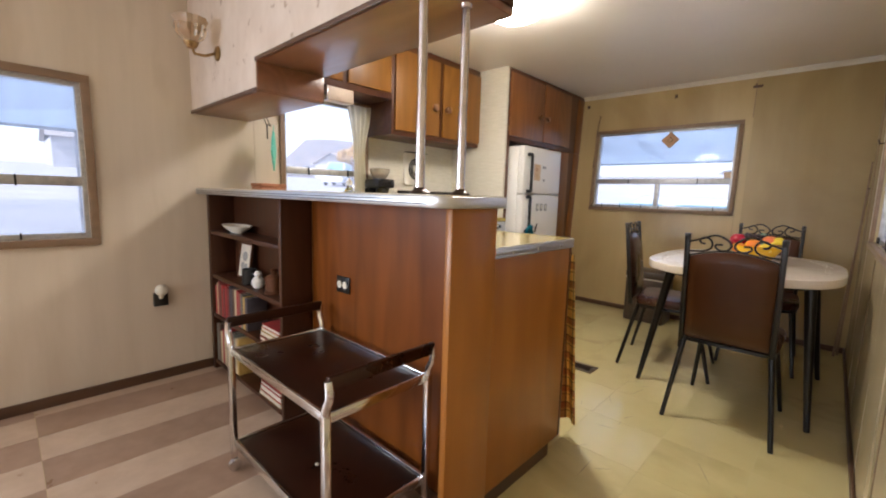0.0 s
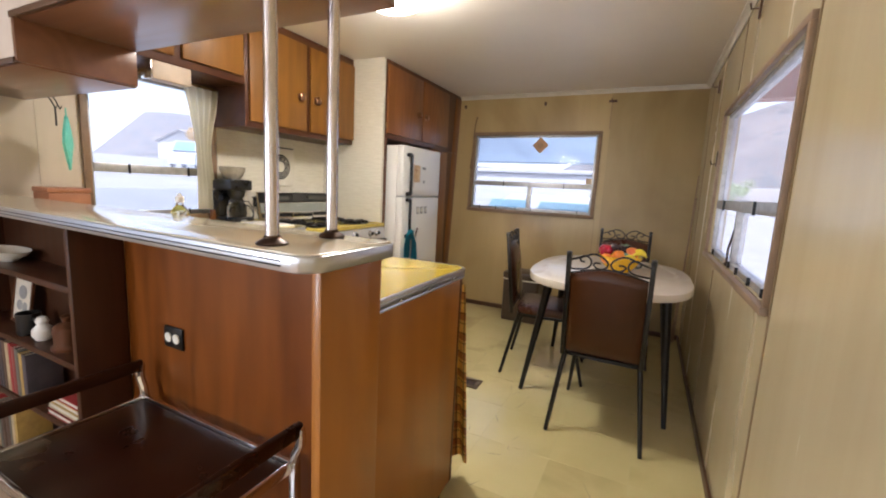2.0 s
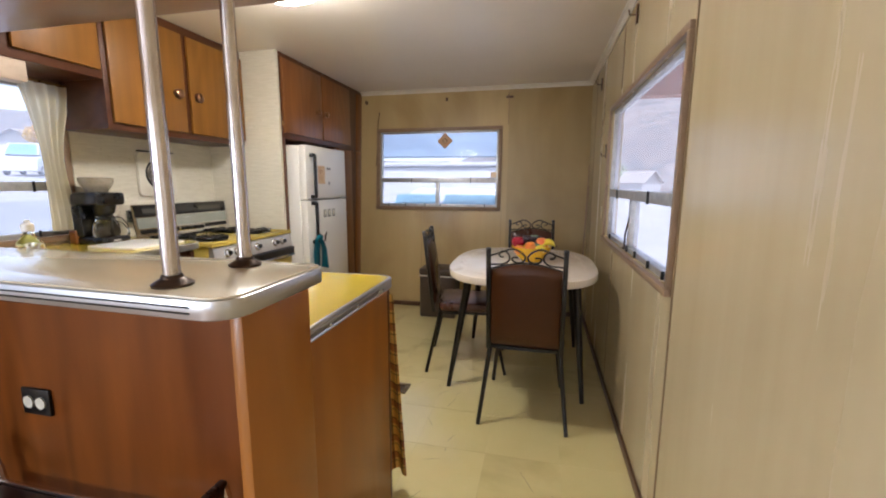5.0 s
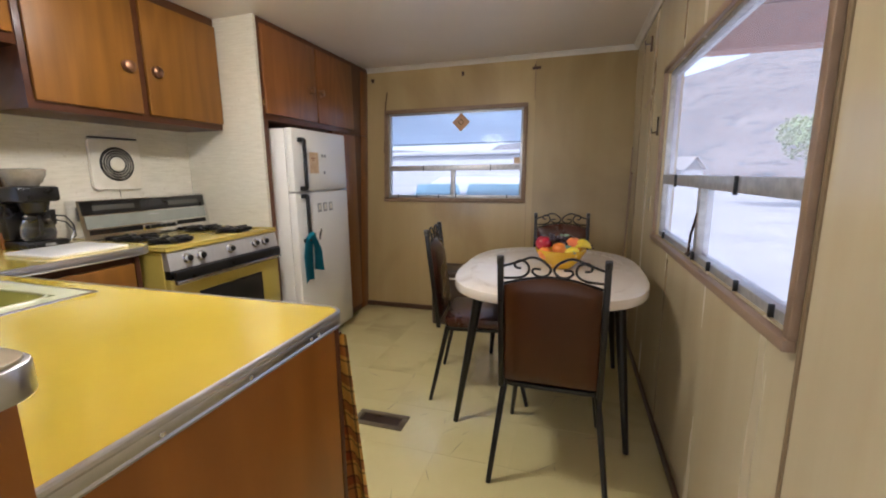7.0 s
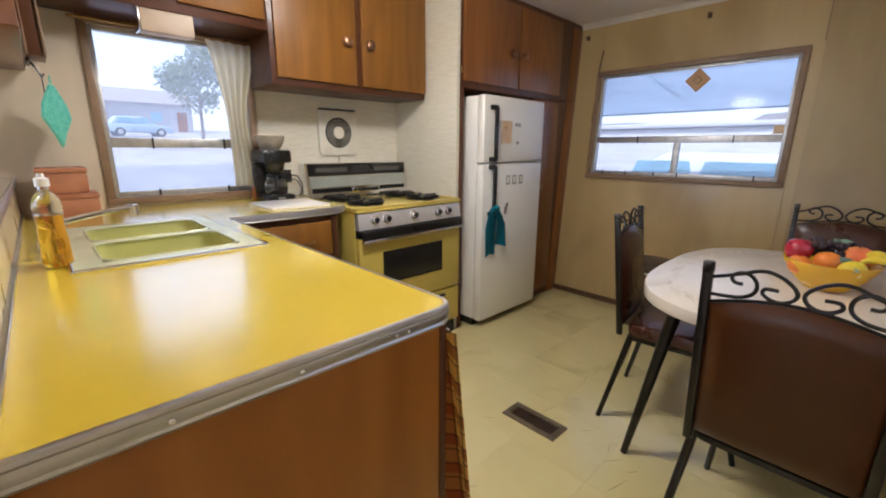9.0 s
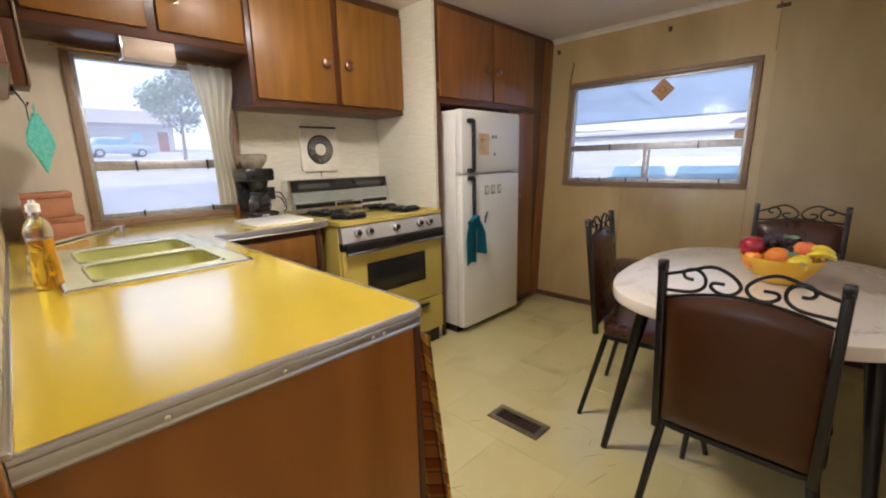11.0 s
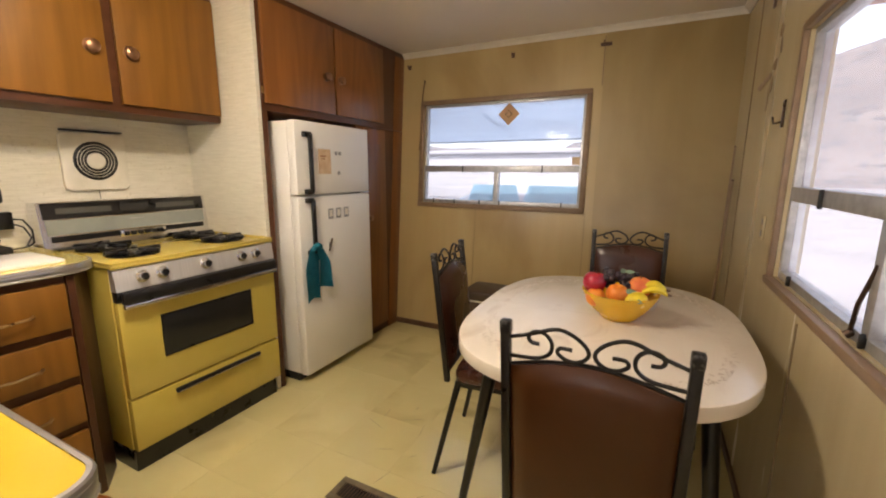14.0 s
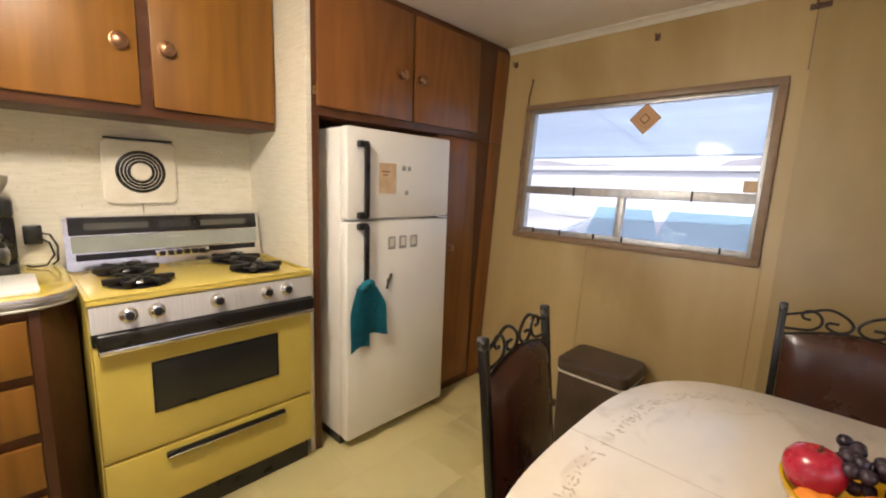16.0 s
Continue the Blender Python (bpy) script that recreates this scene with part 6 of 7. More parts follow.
part("plate", box(XR - 0.008, XR - 0.001, 4.118, 4.142, 1.46, 1.56, 0.003), M_BRONZE, t)
part("prong", tube([(XR - 0.008, 4.13, 1.48), (XR - 0.03, 4.13, 1.475), (XR - 0.035, 4.13, 1.50)], 0.004, 6), M_BRONZE, t)
wo = thing("wall_outlet", (XR - 0.004, 4.19, 1.08), "small cream outlet plate on the panelled wall", "outlet")
part("plate", box(XR - 0.007, XR - 0.001, 4.165, 4.215, 1.03, 1.125, 0.003), M_PANEL, wo)
for z in (1.055, 1.10):
    part("socket", box(XR - 0.0085, XR - 0.0072, 4.178, 4.202, z - 0.012, z + 0.012, 0.0005), M_BROWNBOX, wo)
rb = thing("curtain_bracket", (-0.35, YE - 0.01, 2.12), "old brown curtain rod bracket near the ceiling", "bracket", "curtain brackets")
part("plate", box(-0.40, -0.33, YE - 0.010, YE - 0.001, 2.105, 2.128, 0.003), M_BASEB, rb)
part("hook", tube([(-0.375, YE - 0.01, 2.115), (-0.375, YE - 0.04, 2.112), (-0.375, YE - 0.045, 2.135)], 0.004, 6), M_BASEB, rb)
for x in (-0.995, -1.86):
    t = thing("curtain_bracket", (x, YE - 0.01, 2.12), "small old brown curtain rod bracket near the ceiling", "bracket", "curtain brackets")
    part("plate", box(x - 0.012, x + 0.012, YE - 0.010, YE - 0.001, 2.10, 2.135, 0.003), M_BASEB, t)
    part("hook", tube([(x, YE - 0.01, 2.11), (x, YE - 0.035, 2.108), (x, YE - 0.04, 2.13)], 0.004, 6), M_BASEB, t)
for y, z in ((3.35, 2.12), (4.55, 2.05)):
    t = thing("curtain_bracket", (XR - 0.01, y, z), "dark brown curtain rod bracket high on the wall", "bracket", "curtain brackets")
    part("plate", box(XR - 0.010, XR - 0.001, y - 0.014, y + 0.014, z - 0.045, z + 0.045, 0.003), M_BASEB, t)
    part("hook", tube([(XR - 0.01, y, z), (XR - 0.04, y, z), (XR - 0.045, y, z + 0.025)], 0.004, 6), M_BASEB, t)
cdr = thing("hanging_cord", (-1.735, YE - 0.012, 1.45), "dark hanging cord beside the end window", "cord")
part("cord", tube([(-1.715, YE - 0.008, 2.0), (-1.73, YE - 0.010, 1.9), (-1.735, YE - 0.008, 1.7), (-1.745, YE - 0.008, 1.46)], 0.0045, 6), M_BASEB, cdr)
part("nail", rod((-1.715, YE - 0.001, 2.0), (-1.715, YE - 0.02, 2.003), 0.004, seg=8), M_BASEB, cdr)

for _o in [o for o in scene.objects if o.name.split(".")[0] in ("curtain_bracket", "hanging_cord") and o.location.y > 4.9]:
    lean(_o)

dm = thing("window_ornament", (-1.0, YE + 0.028, 1.70), "tan woven diamond ornament hung in the end window", "ornament")
DM = Matrix.Translation((-1.012, YE + 0.024, 1.712)) @ pose(0, 0, 0, 90)
b = prism([(0.082 * math.cos(a), 0.082 * math.sin(a)) for a in (math.pi / 2 * k for k in range(4))], -0.003, 0.003, 0.001)
b.transform(DM)
part("weave", b, M_WICKER, dm)
for k, r in enumerate((0.078, 0.052, 0.026)):
    q = [DM @ Vector((r * math.cos(math.pi / 2 * j), r * math.sin(math.pi / 2 * j), 0.004)) for j in range(5)]
    part("border", tube(q, 0.003, 5), M_DOOR_D if k == 2 else M_WICKER, dm)
part("cord", rod((-1.012, YE + 0.024, 1.79), (-1.012, YE + 0.024, 1.81), 0.0015, seg=6), M_BASEB, dm)
st_ = thing("window_sticker", (-0.505, YE + 0.03, 1.36), "small yellowed sticker on the window glass", "sticker")
part("label", box(-0.535, -0.475, YE + 0.029, YE + 0.0315, 1.342, 1.395), M_PAPERNOTE, st_)
lean(dm), lean(st_)


# ---- outside ----
GZ = -0.42
M_GROUND = surface("pale_gravel", (0.24, 0.23, 0.23), (0.32, 0.305, 0.30), 0.9, (0.6, 0.6, 0.6), 9.0, 0, 0.3)
M_ROAD = surface("asphalt", (0.16, 0.16, 0.165), (0.22, 0.22, 0.225), 0.9, (0.8, 0.8, 0.8), 30.0)
M_HILL = surface("dry_hillside", (0.125, 0.11, 0.105), (0.215, 0.185, 0.17), 0.95, (0.05, 0.05, 0.12), 0.3, 0, 0.2, (0.3, 0.7), ((0.095, 0.098, 0.10), 0.54))
M_FOLIAGE = surface("bush_leaf", (0.10, 0.14, 0.075), (0.17, 0.21, 0.12), 0.7, (6, 6, 6), 30.0)
M_FOL3 = surface("pale_shrub_leaf", (0.22, 0.29, 0.12), (0.32, 0.38, 0.18), 0.7, (6, 6, 6), 30.0)
M_FOL2 = surface("autumn_leaf", (0.45, 0.26, 0.03), (0.60, 0.38, 0.06), 0.7, (6, 6, 6), 30.0)
M_BARK = surface("bark", (0.12, 0.09, 0.07), (0.20, 0.155, 0.12), 0.9, (12, 12, 2), 30.0, 0, 0.5)
M_AWN = surface("awning_fibreglass", (0.42, 0.48, 0.55), (0.50, 0.57, 0.64), 0.6, (0.6, 12, 1), 30.0)
_an, _al, _ap = nodes_of(M_AWN)
_tl, _am = _an.new("ShaderNodeBsdfTranslucent"), _an.new("ShaderNodeMixShader")
_tl.inputs[0].default_value, _am.inputs[0].default_value = (0.50, 0.62, 0.76, 1), 0.18
_al.new(_ap.outputs[0], _am.inputs[1]), _al.new(_tl.outputs[0], _am.inputs[2])
_al.new(_am.outputs[0], _an["Material Output"].inputs[0])
M_REDWOOD = wood("red_porch_wood", (0.34, 0.14, 0.09), (0.44, 0.20, 0.13), "y", 0.7, 0.0)
M_SIDING = surface("white_siding", (0.36, 0.355, 0.365), (0.45, 0.445, 0.45), 0.7, (0.5, 0.5, 8), 30.0)
M_ROOF = surface("pale_shingle", (0.42, 0.39, 0.37), (0.54, 0.50, 0.47), 0.9, (3, 3, 3), 20.0)
M_CARW = surface("white_car_paint", (0.50, 0.51, 0.54), (0.58, 0.59, 0.62), 0.25, (1, 1, 1), 50.0, 0, 0.0, (0.3, 0.7), None, 0.6)
M_CARB = surface("blue_car_paint", (0.30, 0.40, 0.48), (0.36, 0.46, 0.54), 0.3, (1, 1, 1), 50.0, 0, 0.0, (0.3, 0.7), None, 0.5)
M_CARGLASS = plain("car_glass", (0.28, 0.50, 0.62), 0.1, 0, 0, 0.3)
M_TYRE = surface("tyre_rubber", (0.02, 0.02, 0.02), (0.04, 0.04, 0.04), 0.85)



def ground_z(x):
    """The ground lies level round the trailer and rises gently across the street side."""
    t = min(1.0, max(0.0, (-5.0 - x) / 13.0))
    return GZ + 1.15 * t * t * (3 - 2 * t) + 0.055 * min(52.0, max(0.0, -18.0 - x))


def strip(xs, y0, y1, lift):
    b = bmesh.new()
    rows = [[b.verts.new((x, y, ground_z(x) + lift)) for y in (y0, y1)] for x in xs]
    for p, q in zip(rows, rows[1:]):
        b.faces.new((p[0], q[0], q[1], p[1]))
    bmesh.ops.recalc_face_normals(b, faces=b.faces[:])
    return b


structure("ground", strip([-900, -70, -50, -35, -25] + [-18 + k for k in range(14)] + [900], -900, 900, 0), M_GROUND, "pale bright gravel and dry ground", "ground")
structure("road", strip([-16 + 0.5 * k for k in range(13)], -200, 200, 0.012), M_ROAD, "grey asphalt road past the trailers", "road")
tr_ = thing("trailer_skirt", (-1, 1.3, GZ), "metal skirt under the trailer floor", "skirting", "", "structure")
part("panel", boxes((XL - 0.06, XR + 0.06, YB - 0.06, YE + 0.06, GZ + 0.001, -0.125)), M_SIDING, tr_)

# hill range across the right and far sides
b = bmesh.new()
nu, nv = 130, 26


def skyline(deg):
    """Height of the ridge in degrees, falling from the right side towards the far end and rising again beyond the street."""
    if deg < 100:
        return 11.4 - 8.4 / (1 + math.exp((86 - deg) / 5.5))
    return (3.0 + 3.4 / (1 + math.exp((132 - deg) / 5.0))) * min(1.0, max(0.05, (158 - deg) / 7))


grid = []
for i in range(nu + 1):
    deg = -30 + 187 * i / nu
    az = radians(deg)
    row = []
    top = 260 * math.tan(radians(skyline(deg))) * (1 + 0.04 * noise.noise(Vector((i * 0.21, 9.1, 0))))
    for j in range(nv + 1):
        d = 70 + 190 * j / nv
        prof = math.sin(min(1.0, j / nv * 1.05) * math.pi / 2) ** 1.3
        x, y = d * math.cos(az), d * math.sin(az)
        z = GZ + top * prof + 3.0 * prof * (1 - 0.8 * j / nv) * noise.fractal(Vector((x, y, 0)) * 0.05, 1.0, 2.0, 5)
        row.append(b.verts.new((x, y, z - 0.2)))
    grid.append(row)
for i in range(nu):
    for j in range(nv):
        b.faces.new((grid[i][j], grid[i + 1][j], grid[i + 1][j + 1], grid[i][j + 1]))
bmesh.ops.recalc_face_normals(b, faces=b.faces[:])
hl = structure("backdrop_hill", b, M_HILL, "dry rocky hillside with sparse scrub", "hill")


def leaves(bm, centre, radius, count, size, rng, flat=0.8):
    for _ in range(count):
        while True:
            v = Vector((rng.uniform(-1, 1), rng.uniform(-1, 1), rng.uniform(-1, 1)))
            if 0.3 < v.length < 1:
                break
        c = Vector(centre) + Vector((v.x * radius, v.y * radius, v.z * radius * flat))
        r = size * rng.uniform(0.6, 1.3)
        a, e = Vector((rng.uniform(-1, 1), rng.uniform(-1, 1), rng.uniform(-1, 1))).normalized(), None
        e = a.orthogonal().normalized() * r
        f = a.cross(e).normalized() * r * 0.6
        bm.faces.new([bm.verts.new(c + e), bm.verts.new(c + f), bm.verts.new(c - e), bm.verts.new(c - f)])


def tree(name, at, height, spread, leafmat, label, seed, trunk=0.12, dense=26, leafsize=0.10):
    rg = random.Random(seed)
    t = thing(name, at, label, "tree")
    x, y, z = at
    b = rod((x, y, z - 0.1), (x + 0.05 * height, y, z + height * 0.5), trunk, trunk * 0.55, 9)
    tips = []
    for k in range(7):
        a = k * 2 * math.pi / 7 + rg.uniform(-0.3, 0.3)
        s = Vector((x + 0.05 * height * 0.8, y, z + height * rg.uniform(0.3, 0.5)))
        e = s + Vector((math.cos(a) * spread * rg.uniform(0.4, 0.8), math.sin(a) * spread * rg.uniform(0.4, 0.8), height * rg.uniform(0.2, 0.45)))
        rod(s, e, trunk * 0.4, trunk * 0.12, 6, b)
        tips.append(e)
    part("trunk", b, M_BARK, t)
    c = bmesh.new()
    for e in tips + [Vector((x, y, z + height * 0.85))]:
        for _ in range(3):
            leaves(c, e + Vector((rg.uniform(-1, 1), rg.uniform(-1, 1), rg.uniform(-0.6, 0.8))) * spread * 0.3, spread * rg.uniform(0.22, 0.42), dense * 8, leafsize, rg)
    part("crown", c, leafmat, t)
    return t


tree("tree", (-29, 9.4, ground_z(-29)), 5.6, 2.8, M_FOLIAGE, "leafy green tree beside the road", 1)
tree("tree", (-41.5, 29.2, ground_z(-41.5)), 4.4, 2.0, M_FOL2, "yellow autumn tree behind the parked van", 2)
tree("tree", (-64, 60, ground_z(-64)), 8, 4.0, M_FOLIAGE, "leafy green tree behind the house", 3)
tree("bush", (11.9, 24.0, GZ), 4.2, 2.6, M_FOL3, "rounded green shrub beyond the porch", 4, 0.08, 70, 0.075)
tree("bush", (5.6, 45.0, GZ), 3.2, 2.0, M_FOL3, "low green shrub by the drive", 5, 0.08, 26, 0.07)


def car(name, at, turn, paint, label, length=4.3, width=1.75, height=1.5, van=False):
    t = thing(name, at, label, "car")
    t.matrix_basis = pose(*at, 0, 0, turn)
    L, H, W = length / 2, height, width / 2
    mid = 0.62 * H
    low = [(-L, 0.32), (-L + 0.05, mid * 0.92), (-L * 0.62, mid), (L * 0.45, mid), (L * 0.95, mid * 0.82), (L, 0.5), (L, 0.28)]
    high = [(-L * 0.86, mid), (-L * 0.66, H - 0.02), (L * 0.05, H), (L * 0.5, mid)] if not van else [(-L * 0.96, mid), (-L * 0.93, H), (L * 0.35, H), (L * 0.68, mid)]

    def side_prism(poly, w, inset, bev=0.05):
        b = bmesh.new()
        f = b.faces.new([b.verts.new((px, -w, pz)) for px, pz in poly])
        e = bmesh.ops.extrude_face_region(b, geom=[f])
        vs = [v for v in e["geom"] if isinstance(v, bmesh.types.BMVert)]
        bmesh.ops.translate(b, verts=vs, vec=(0, 2 * w, 0))
        if inset:
            for v in b.verts:
                if v.co.z > mid + 0.01:
                    v.co.y *= 1 - inset
        bmesh.ops.recalc_face_normals(b, faces=b.faces[:])
        bmesh.ops.bevel(b, geom=b.edges[:], offset=bev, segments=2, profile=0.5, affect="EDGES")
        return b

    def sub(nm, b, mt, par, lab=""):
        ob = mesh_ob(nm, b, mt)
        ob.parent = par
        return tagged(ob, lab)

    sub("body", side_prism(low, W, 0), paint, t)
    sub("cabin", side_prism(high, W - 0.05, 0.14), paint, t)
    for s in (-1, 1):
        zb, zt = mid + 0.04, H - 0.13
        for x0, x1 in ((-L * 0.66, -L * 0.18), (-L * 0.14, L * 0.26)):
            b = bmesh.new()
            y_b, y_t = s * (W - 0.035), s * ((W - 0.05) * 0.88 + 0.012)
            vs = [b.verts.new(v) for v in ((x0 - 0.06, y_b, zb), (x1 + 0.08, y_b, zb), (x1 - 0.05, y_t, zt), (x0 + 0.08, y_t, zt))]
            b.faces.new(vs)
            bmesh.ops.solidify(b, geom=b.faces[:], thickness=0.012)
            sub("side_window", b, M_CARGLASS, t, "tinted blue car window")
        for x in (-L * 0.62, L * 0.60):
            w = sub("wheel", rod((x, s * (W - 0.20), 0.32), (x, s * (W + 0.01), 0.32), 0.32, seg=24), M_TYRE, t)
            sub("rim", rod((x, s * (W - 0.02), 0.32), (x, s * (W + 0.02), 0.32), 0.19, seg=20), M_ALU, w)
    b = bmesh.new()
    f0, f1 = high[-1], high[-2]
    vs = [b.verts.new(v) for v in ((f0[0] + 0.02, -W + 0.16, f0[1] + 0.05), (f0[0] + 0.02, W - 0.16, f0[1] + 0.05), (f1[0] + 0.06, W * 0.72, f1[1] - 0.06), (f1[0] + 0.06, -W * 0.72, f1[1] - 0.06))]
    b.faces.new(vs)
    bmesh.ops.solidify(b, geom=b.faces[:], thickness=0.02)
    sub("windscreen", b, M_CARGLASS, t)
    for s in (-1, 1):
        sub("headlight", sphere((L - 0.03, s * W * 0.7, 0.62), 0.10, (0.5, 1.3, 0.8), 12), M_CREAM, t)
        sub("tail_light", box(-L - 0.01, -L + 0.06, s * W * 0.72 - 0.1, s * W * 0.72 + 0.1, 0.6, 0.75, 0.02), M_APPLE, t)
    return t


car("parked_car", (-2.3, 9.8, GZ), 178, M_CARW, "white estate car parked behind the trailer", 4.6, 1.8, 1.62)
car("parked_car", (-41.5, 8.1, ground_z(-41.5)), 95, M_CARB, "light blue car parked by the house", 4.4, 1.75, 1.5)
car("parked_van", (-37.0, 24.6, ground_z(-37.0)), -48, M_CARW, "white van parked along the street", 4.8, 2.0, 2.3, True)


def house(at, sx, sy, h, turn, label):
    t = thing("house", at, label, "house")
    t.matrix_basis = pose(*at, 0, 0, turn)

    def sub(nm, b, mt, par, lab=""):
        ob = mesh_ob(nm, b, mt, False)
        ob.parent = par
        return tagged(ob, lab)

    sub("wall", box(-sx / 2, sx / 2, -sy / 2, sy / 2, 0, h), M_SIDING, t)
    for k in (-1, 1):
        b = bmesh.new()
        b.faces.new([b.verts.new(v) for v in ((k * (sx / 2 + 0.4), -sy / 2 - 0.4, h - 0.05), (k * (sx / 2 + 0.4), sy / 2 + 0.4, h - 0.05), (0, sy / 2 + 0.4, h + sx * 0.2), (0, -sy / 2 - 0.4, h + sx * 0.2))])
        bmesh.ops.solidify(b, geom=b.faces[:], thickness=0.12)
        sub("roof", b, M_ROOF, t)
        b = bmesh.new()
        b.faces.new([b.verts.new(v) for v in ((-sx / 2, k * sy / 2, h - 0.1), (sx / 2, k * sy / 2, h - 0.1), (0, k * sy / 2, h + sx * 0.2 - 0.03))])
        bmesh.ops.solidify(b, geom=b.faces[:], thickness=0.1)
        sub("gable", b, M_SIDING, t)
    for y in (-sy * 0.25, sy * 0.18):
        w = sub("window", box(sx / 2, sx / 2 + 0.05, y - 0.55, y + 0.55, 1.0, 2.1), M_SIDING, t)
        sub("pane", box(sx / 2 + 0.051, sx / 2 + 0.06, y - 0.48, y - 0.03, 1.07, 2.03), M_CARGLASS, w)
        sub("pane", box(sx / 2 + 0.051, sx / 2 + 0.06, y + 0.03, y + 0.48, 1.07, 2.03), M_CARGLASS, w)
    d = sub("door", box(sx / 2, sx / 2 + 0.05, sy * 0.36, sy * 0.36 + 0.95, 0.1, 2.15), M_DOOR_D, t)
    return t


house((-60, 10.0, ground_z(-55.5)), 9, 11, 3.0, 0, "low white house with a shallow gable roof across the road")
house((-66, 47, ground_z(-62)), 9, 12, 3.0, 10, "low pale house further along the road")
house((-85, -30, ground_z(-82)), 7, 14, 2.6, 0, "small pale house far beyond the road")
house((9.5, 66, GZ - 0.3), 8, 12, 2.2, 60, "distant pale mobile home below the hill")
house((36, 58, GZ - 0.3), 8, 12, 2.2, 80, "distant pale blue-roofed home below the hill")

# neighbouring white trailer behind the parked car
nt = thing("neighbour_trailer", (-7, 23, GZ), "long white trailer home behind the parked car", "trailer")
part("body", box(-14, -0.8, 21.5, 24.5, GZ + 0.4, GZ + 2.55, 0.08), M_SIDING, nt)
part("roof", box(-14.2, -0.6, 21.3, 24.7, GZ + 2.56, GZ + 2.75, 0.05), M_SIDING, nt)
part("skirt", box(-13.9, -0.9, 21.6, 24.4, GZ + 0.002, GZ + 0.39), M_SIDING, nt)

# awnings over the end and living room windows
def awning(name, corners, label, ribs):
    t = thing(name, corners[0], label, "awning")
    b = bmesh.new()
    b.faces.new([b.verts.new(c) for c in corners])
    bmesh.ops.solidify(b, geom=b.faces[:], thickness=0.03)
    part("sheet", b, M_AWN, t)
    a, d, e, f = (Vector(c) for c in corners)
    for k in range(ribs):
        u = k / (ribs - 1)
        p, q = a.lerp(d, u), f.lerp(e, u)
        part("rib", rod(p + Vector((0, 0, 0.045)), q + Vector((0, 0, 0.045)), 0.012, seg=8), M_AWN, t)
    part("fascia", rod(f, e, 0.022, seg=8), M_AWN, t, "rolled front edge")
    for c in (e, f):
        part("post", rod((c.x, c.y, GZ), (c.x, c.y, c.z), 0.035, seg=10), M_SIDING, t)
    return t


awning("awning", ((-4.2, YE + 0.30, 2.16), (0.46, YE + 0.30, 2.16), (0.46, YE + 3.3, 1.76), (-4.2, YE + 3.3, 1.76)), "pale blue-grey aluminium awning over the end window", 3)
awning("awning", ((XL - 0.09, 1.25, 2.12), (XL - 0.09, -3.2, 2.12), (XL - 2.5, -3.2, 1.62), (XL - 2.5, 1.25, 1.62)), "pale blue aluminium awning over the living room window", 7)

# porch along the right side
po = thing("porch", (1.9, 1.2, GZ), "red-brown timber porch roof beside the trailer", "porch")
part("roof", box(XR + 0.09, 1.9, -3.0, 4.15, 2.06, 2.12), M_REDWOOD, po)
for y in [-2.6 + 0.75 * k for k in range(9)]:
    part("rafter", box(XR + 0.09, 1.9, y, y + 0.07, 1.94, 2.058), M_REDWOOD, po)
part("beam", box(XR + 0.09, 1.9, 4.05, 4.17, 1.86, 2.055), M_REDWOOD, po)
part("beam", box(1.78, 1.9, -3.0, 4.04, 1.84, 1.938), M_REDWOOD, po)
for y in (-2.9, 0.6, 4.1):
    part("post", box(1.79, 1.89, y - 0.05, y + 0.05, GZ, 1.838 if y < 4 else 1.858), M_REDWOOD, po)
structure("pavement_patio", boxes((XR + 0.08, 3.9, -3.2, 4.6, GZ + 0.002, GZ + 0.06)), surface("patio_concrete", (0.55, 0.54, 0.52), (0.66, 0.65, 0.63), 0.85, (1, 1, 1), 20.0), "pale concrete patio under the porch", "pavement")

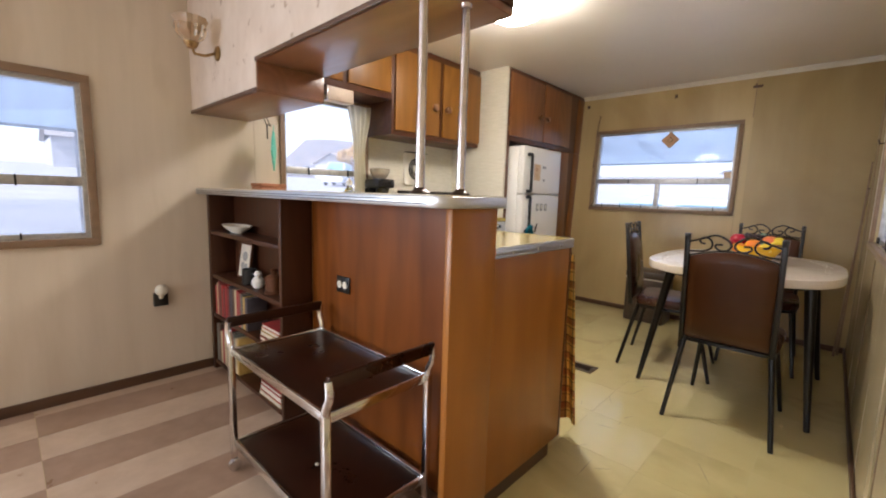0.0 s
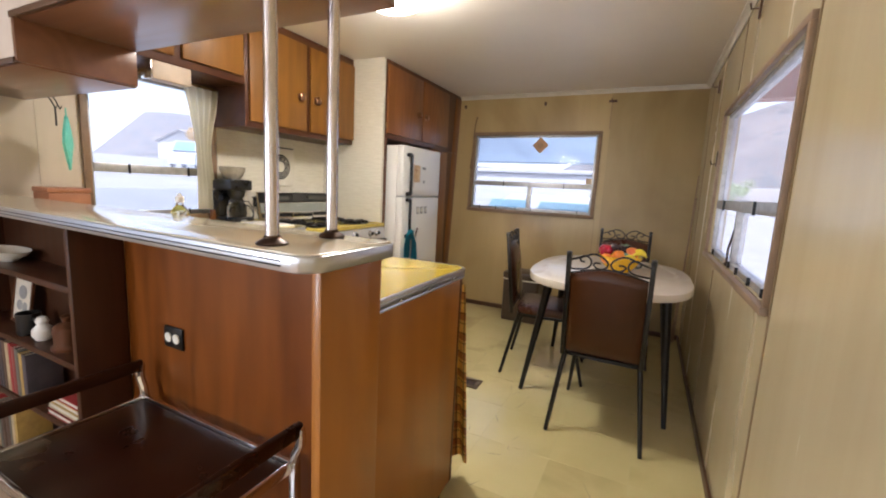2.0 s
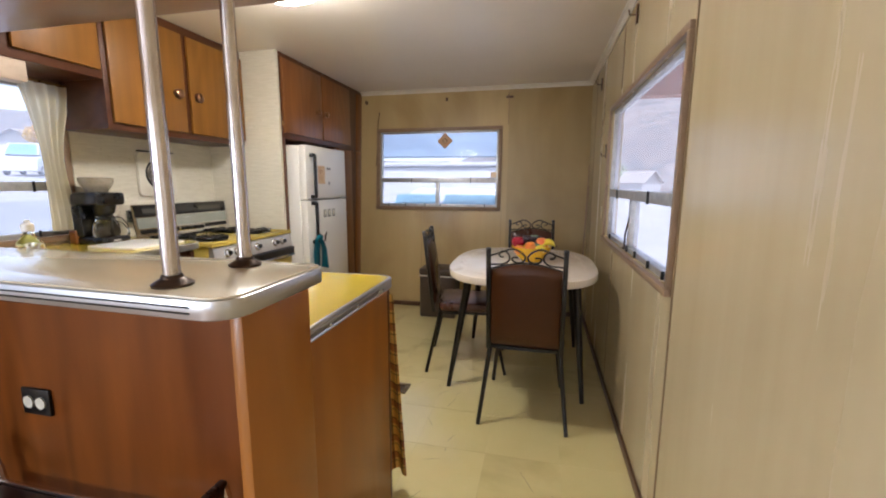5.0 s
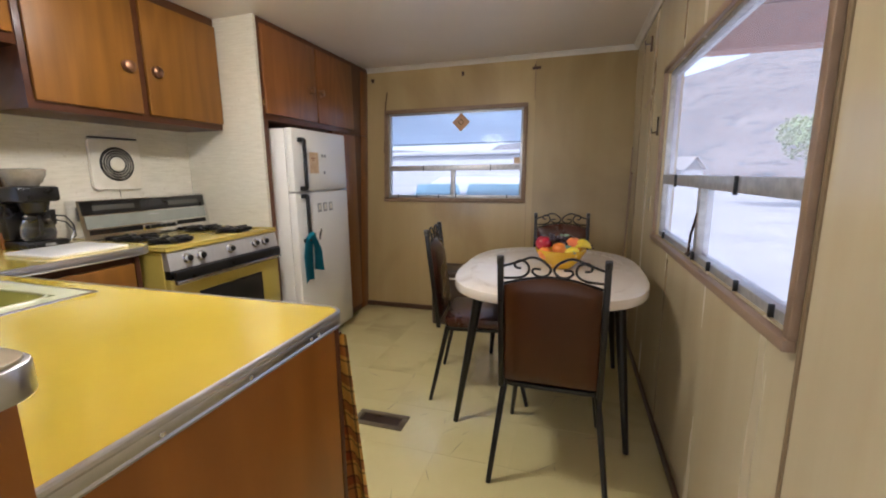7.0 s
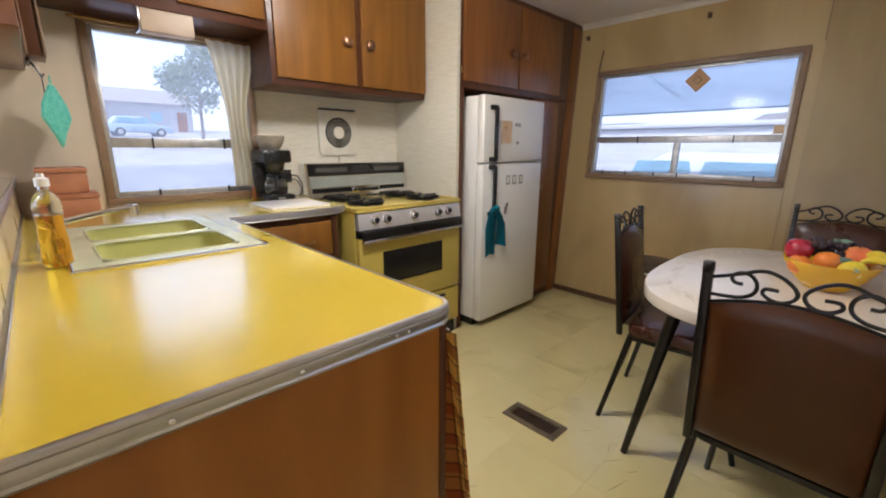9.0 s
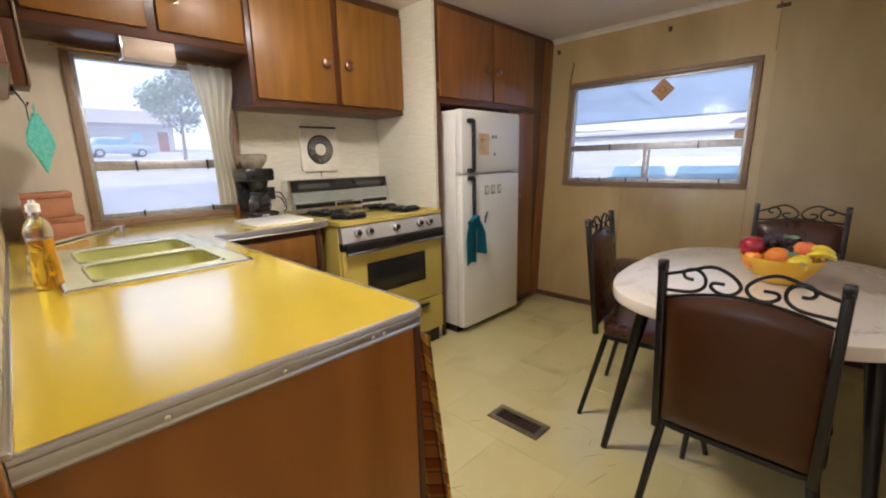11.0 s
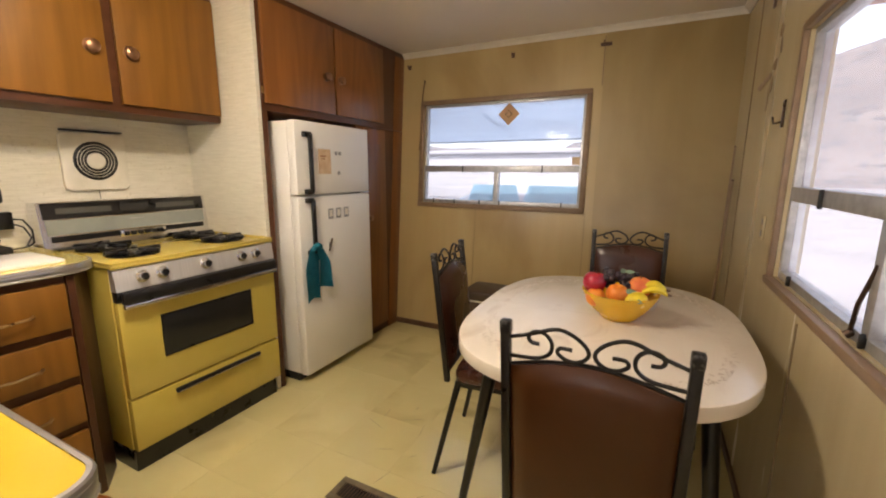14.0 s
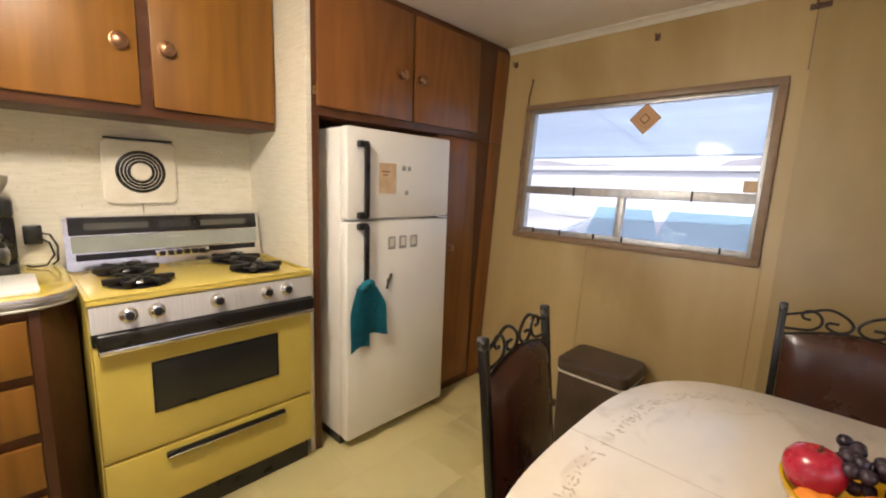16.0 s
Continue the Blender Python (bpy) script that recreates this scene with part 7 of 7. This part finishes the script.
# ---- floor pieces ----
TS, GAP = 0.345, 0.0007
tile_me = None
b = box(-TS / 2 + GAP, TS / 2 - GAP, -TS / 2 + GAP, TS / 2 - GAP, -0.0055, 0.0, 0.0)
for i in range(-8, 2):
    for j in range(0, 11):
        x0, x1 = 0.0925 + TS * (i - 1), 0.0925 + TS * i
        y0, y1 = 1.735 + TS * j, 1.735 + TS * (j + 1)
        x0, x1, y1 = max(x0, XL + 0.001), min(x1, XR - 0.001), min(y1, YE - 0.001)
        if x1 - x0 < 0.03 or y1 - y0 < 0.03:
            continue
        full = abs(x1 - x0 - TS) < 1e-6 and abs(y1 - y0 - TS) < 1e-6
        if full and tile_me is not None:
            ob = new("tile", tile_me)
        elif full:
            ob = mesh_ob("tile", b, M_TILE, False)
            tile_me = ob.data
        else:
            ob = mesh_ob("tile", box(-(x1 - x0) / 2 + GAP, (x1 - x0) / 2 - GAP, -(y1 - y0) / 2 + GAP, (y1 - y0) / 2 - GAP, -0.0055, 0.0), M_TILE, False)
        ob.parent = floor_base
        ob.location = ((x0 + x1) / 2, (y0 + y1) / 2, 0.0)
SW, SL = 0.2265, 0.915
strip_me = {}
for j in range(-4, 2):
    y0, y1 = 0.735 + SL * (j - 0), 0.735 + SL * (j + 1)
    y0, y1 = max(y0, YB + 0.001), min(y1, 1.734)
    if y1 - y0 < 0.03:
        continue
    for i in range(13):
        x0, x1 = XL + 0.09 + SW * (i - 1), XL + 0.09 + SW * i
        x0, x1 = max(x0, XL + 0.001), min(x1, XR - 0.001)
        if x1 - x0 < 0.02:
            continue
        mt = M_FLOOR_D if (i + j) % 2 == 1 else M_FLOOR_L
        key = (round(x1 - x0, 4), round(y1 - y0, 4), mt.name)
        if key in strip_me:
            ob = new("tile", strip_me[key])
        else:
            ob = mesh_ob("tile", box(-(x1 - x0) / 2 + 0.0006, (x1 - x0) / 2 - 0.0006, -(y1 - y0) / 2 + 0.0006, (y1 - y0) / 2 - 0.0006, -0.0055, 0.0), mt, False)
            strip_me[key] = ob.data
        ob.parent = floor_base
        ob.location = ((x0 + x1) / 2, (y0 + y1) / 2, 0.0)

rng = random.Random(21)
b = bmesh.new()
for k in range(46):
    x, y, a, ln = rng.uniform(-1.3, 0.3), rng.uniform(2.2, 4.2), rng.uniform(-0.9, 0.9) + (1.2 if k % 3 else 0.2), rng.uniform(0.02, 0.075)
    st = prism([(-ln, 0), (-ln * 0.3, 0.0016), (ln, 0.0006), (ln, -0.0004), (-ln * 0.2, -0.0012)], 0.0002, 0.0005)
    st.transform(Matrix.Translation((x, y, 0)) @ Matrix.Rotation(a, 4, "Z"))
    merge(b, st)
sc_ = mesh_ob("scuff_marks", b, surface("scuff", (0.20, 0.16, 0.09), (0.32, 0.26, 0.15), 0.6), False)
sc_.parent = floor_base
tagged(sc_, "dark scuff marks on the vinyl", kind="stuff")
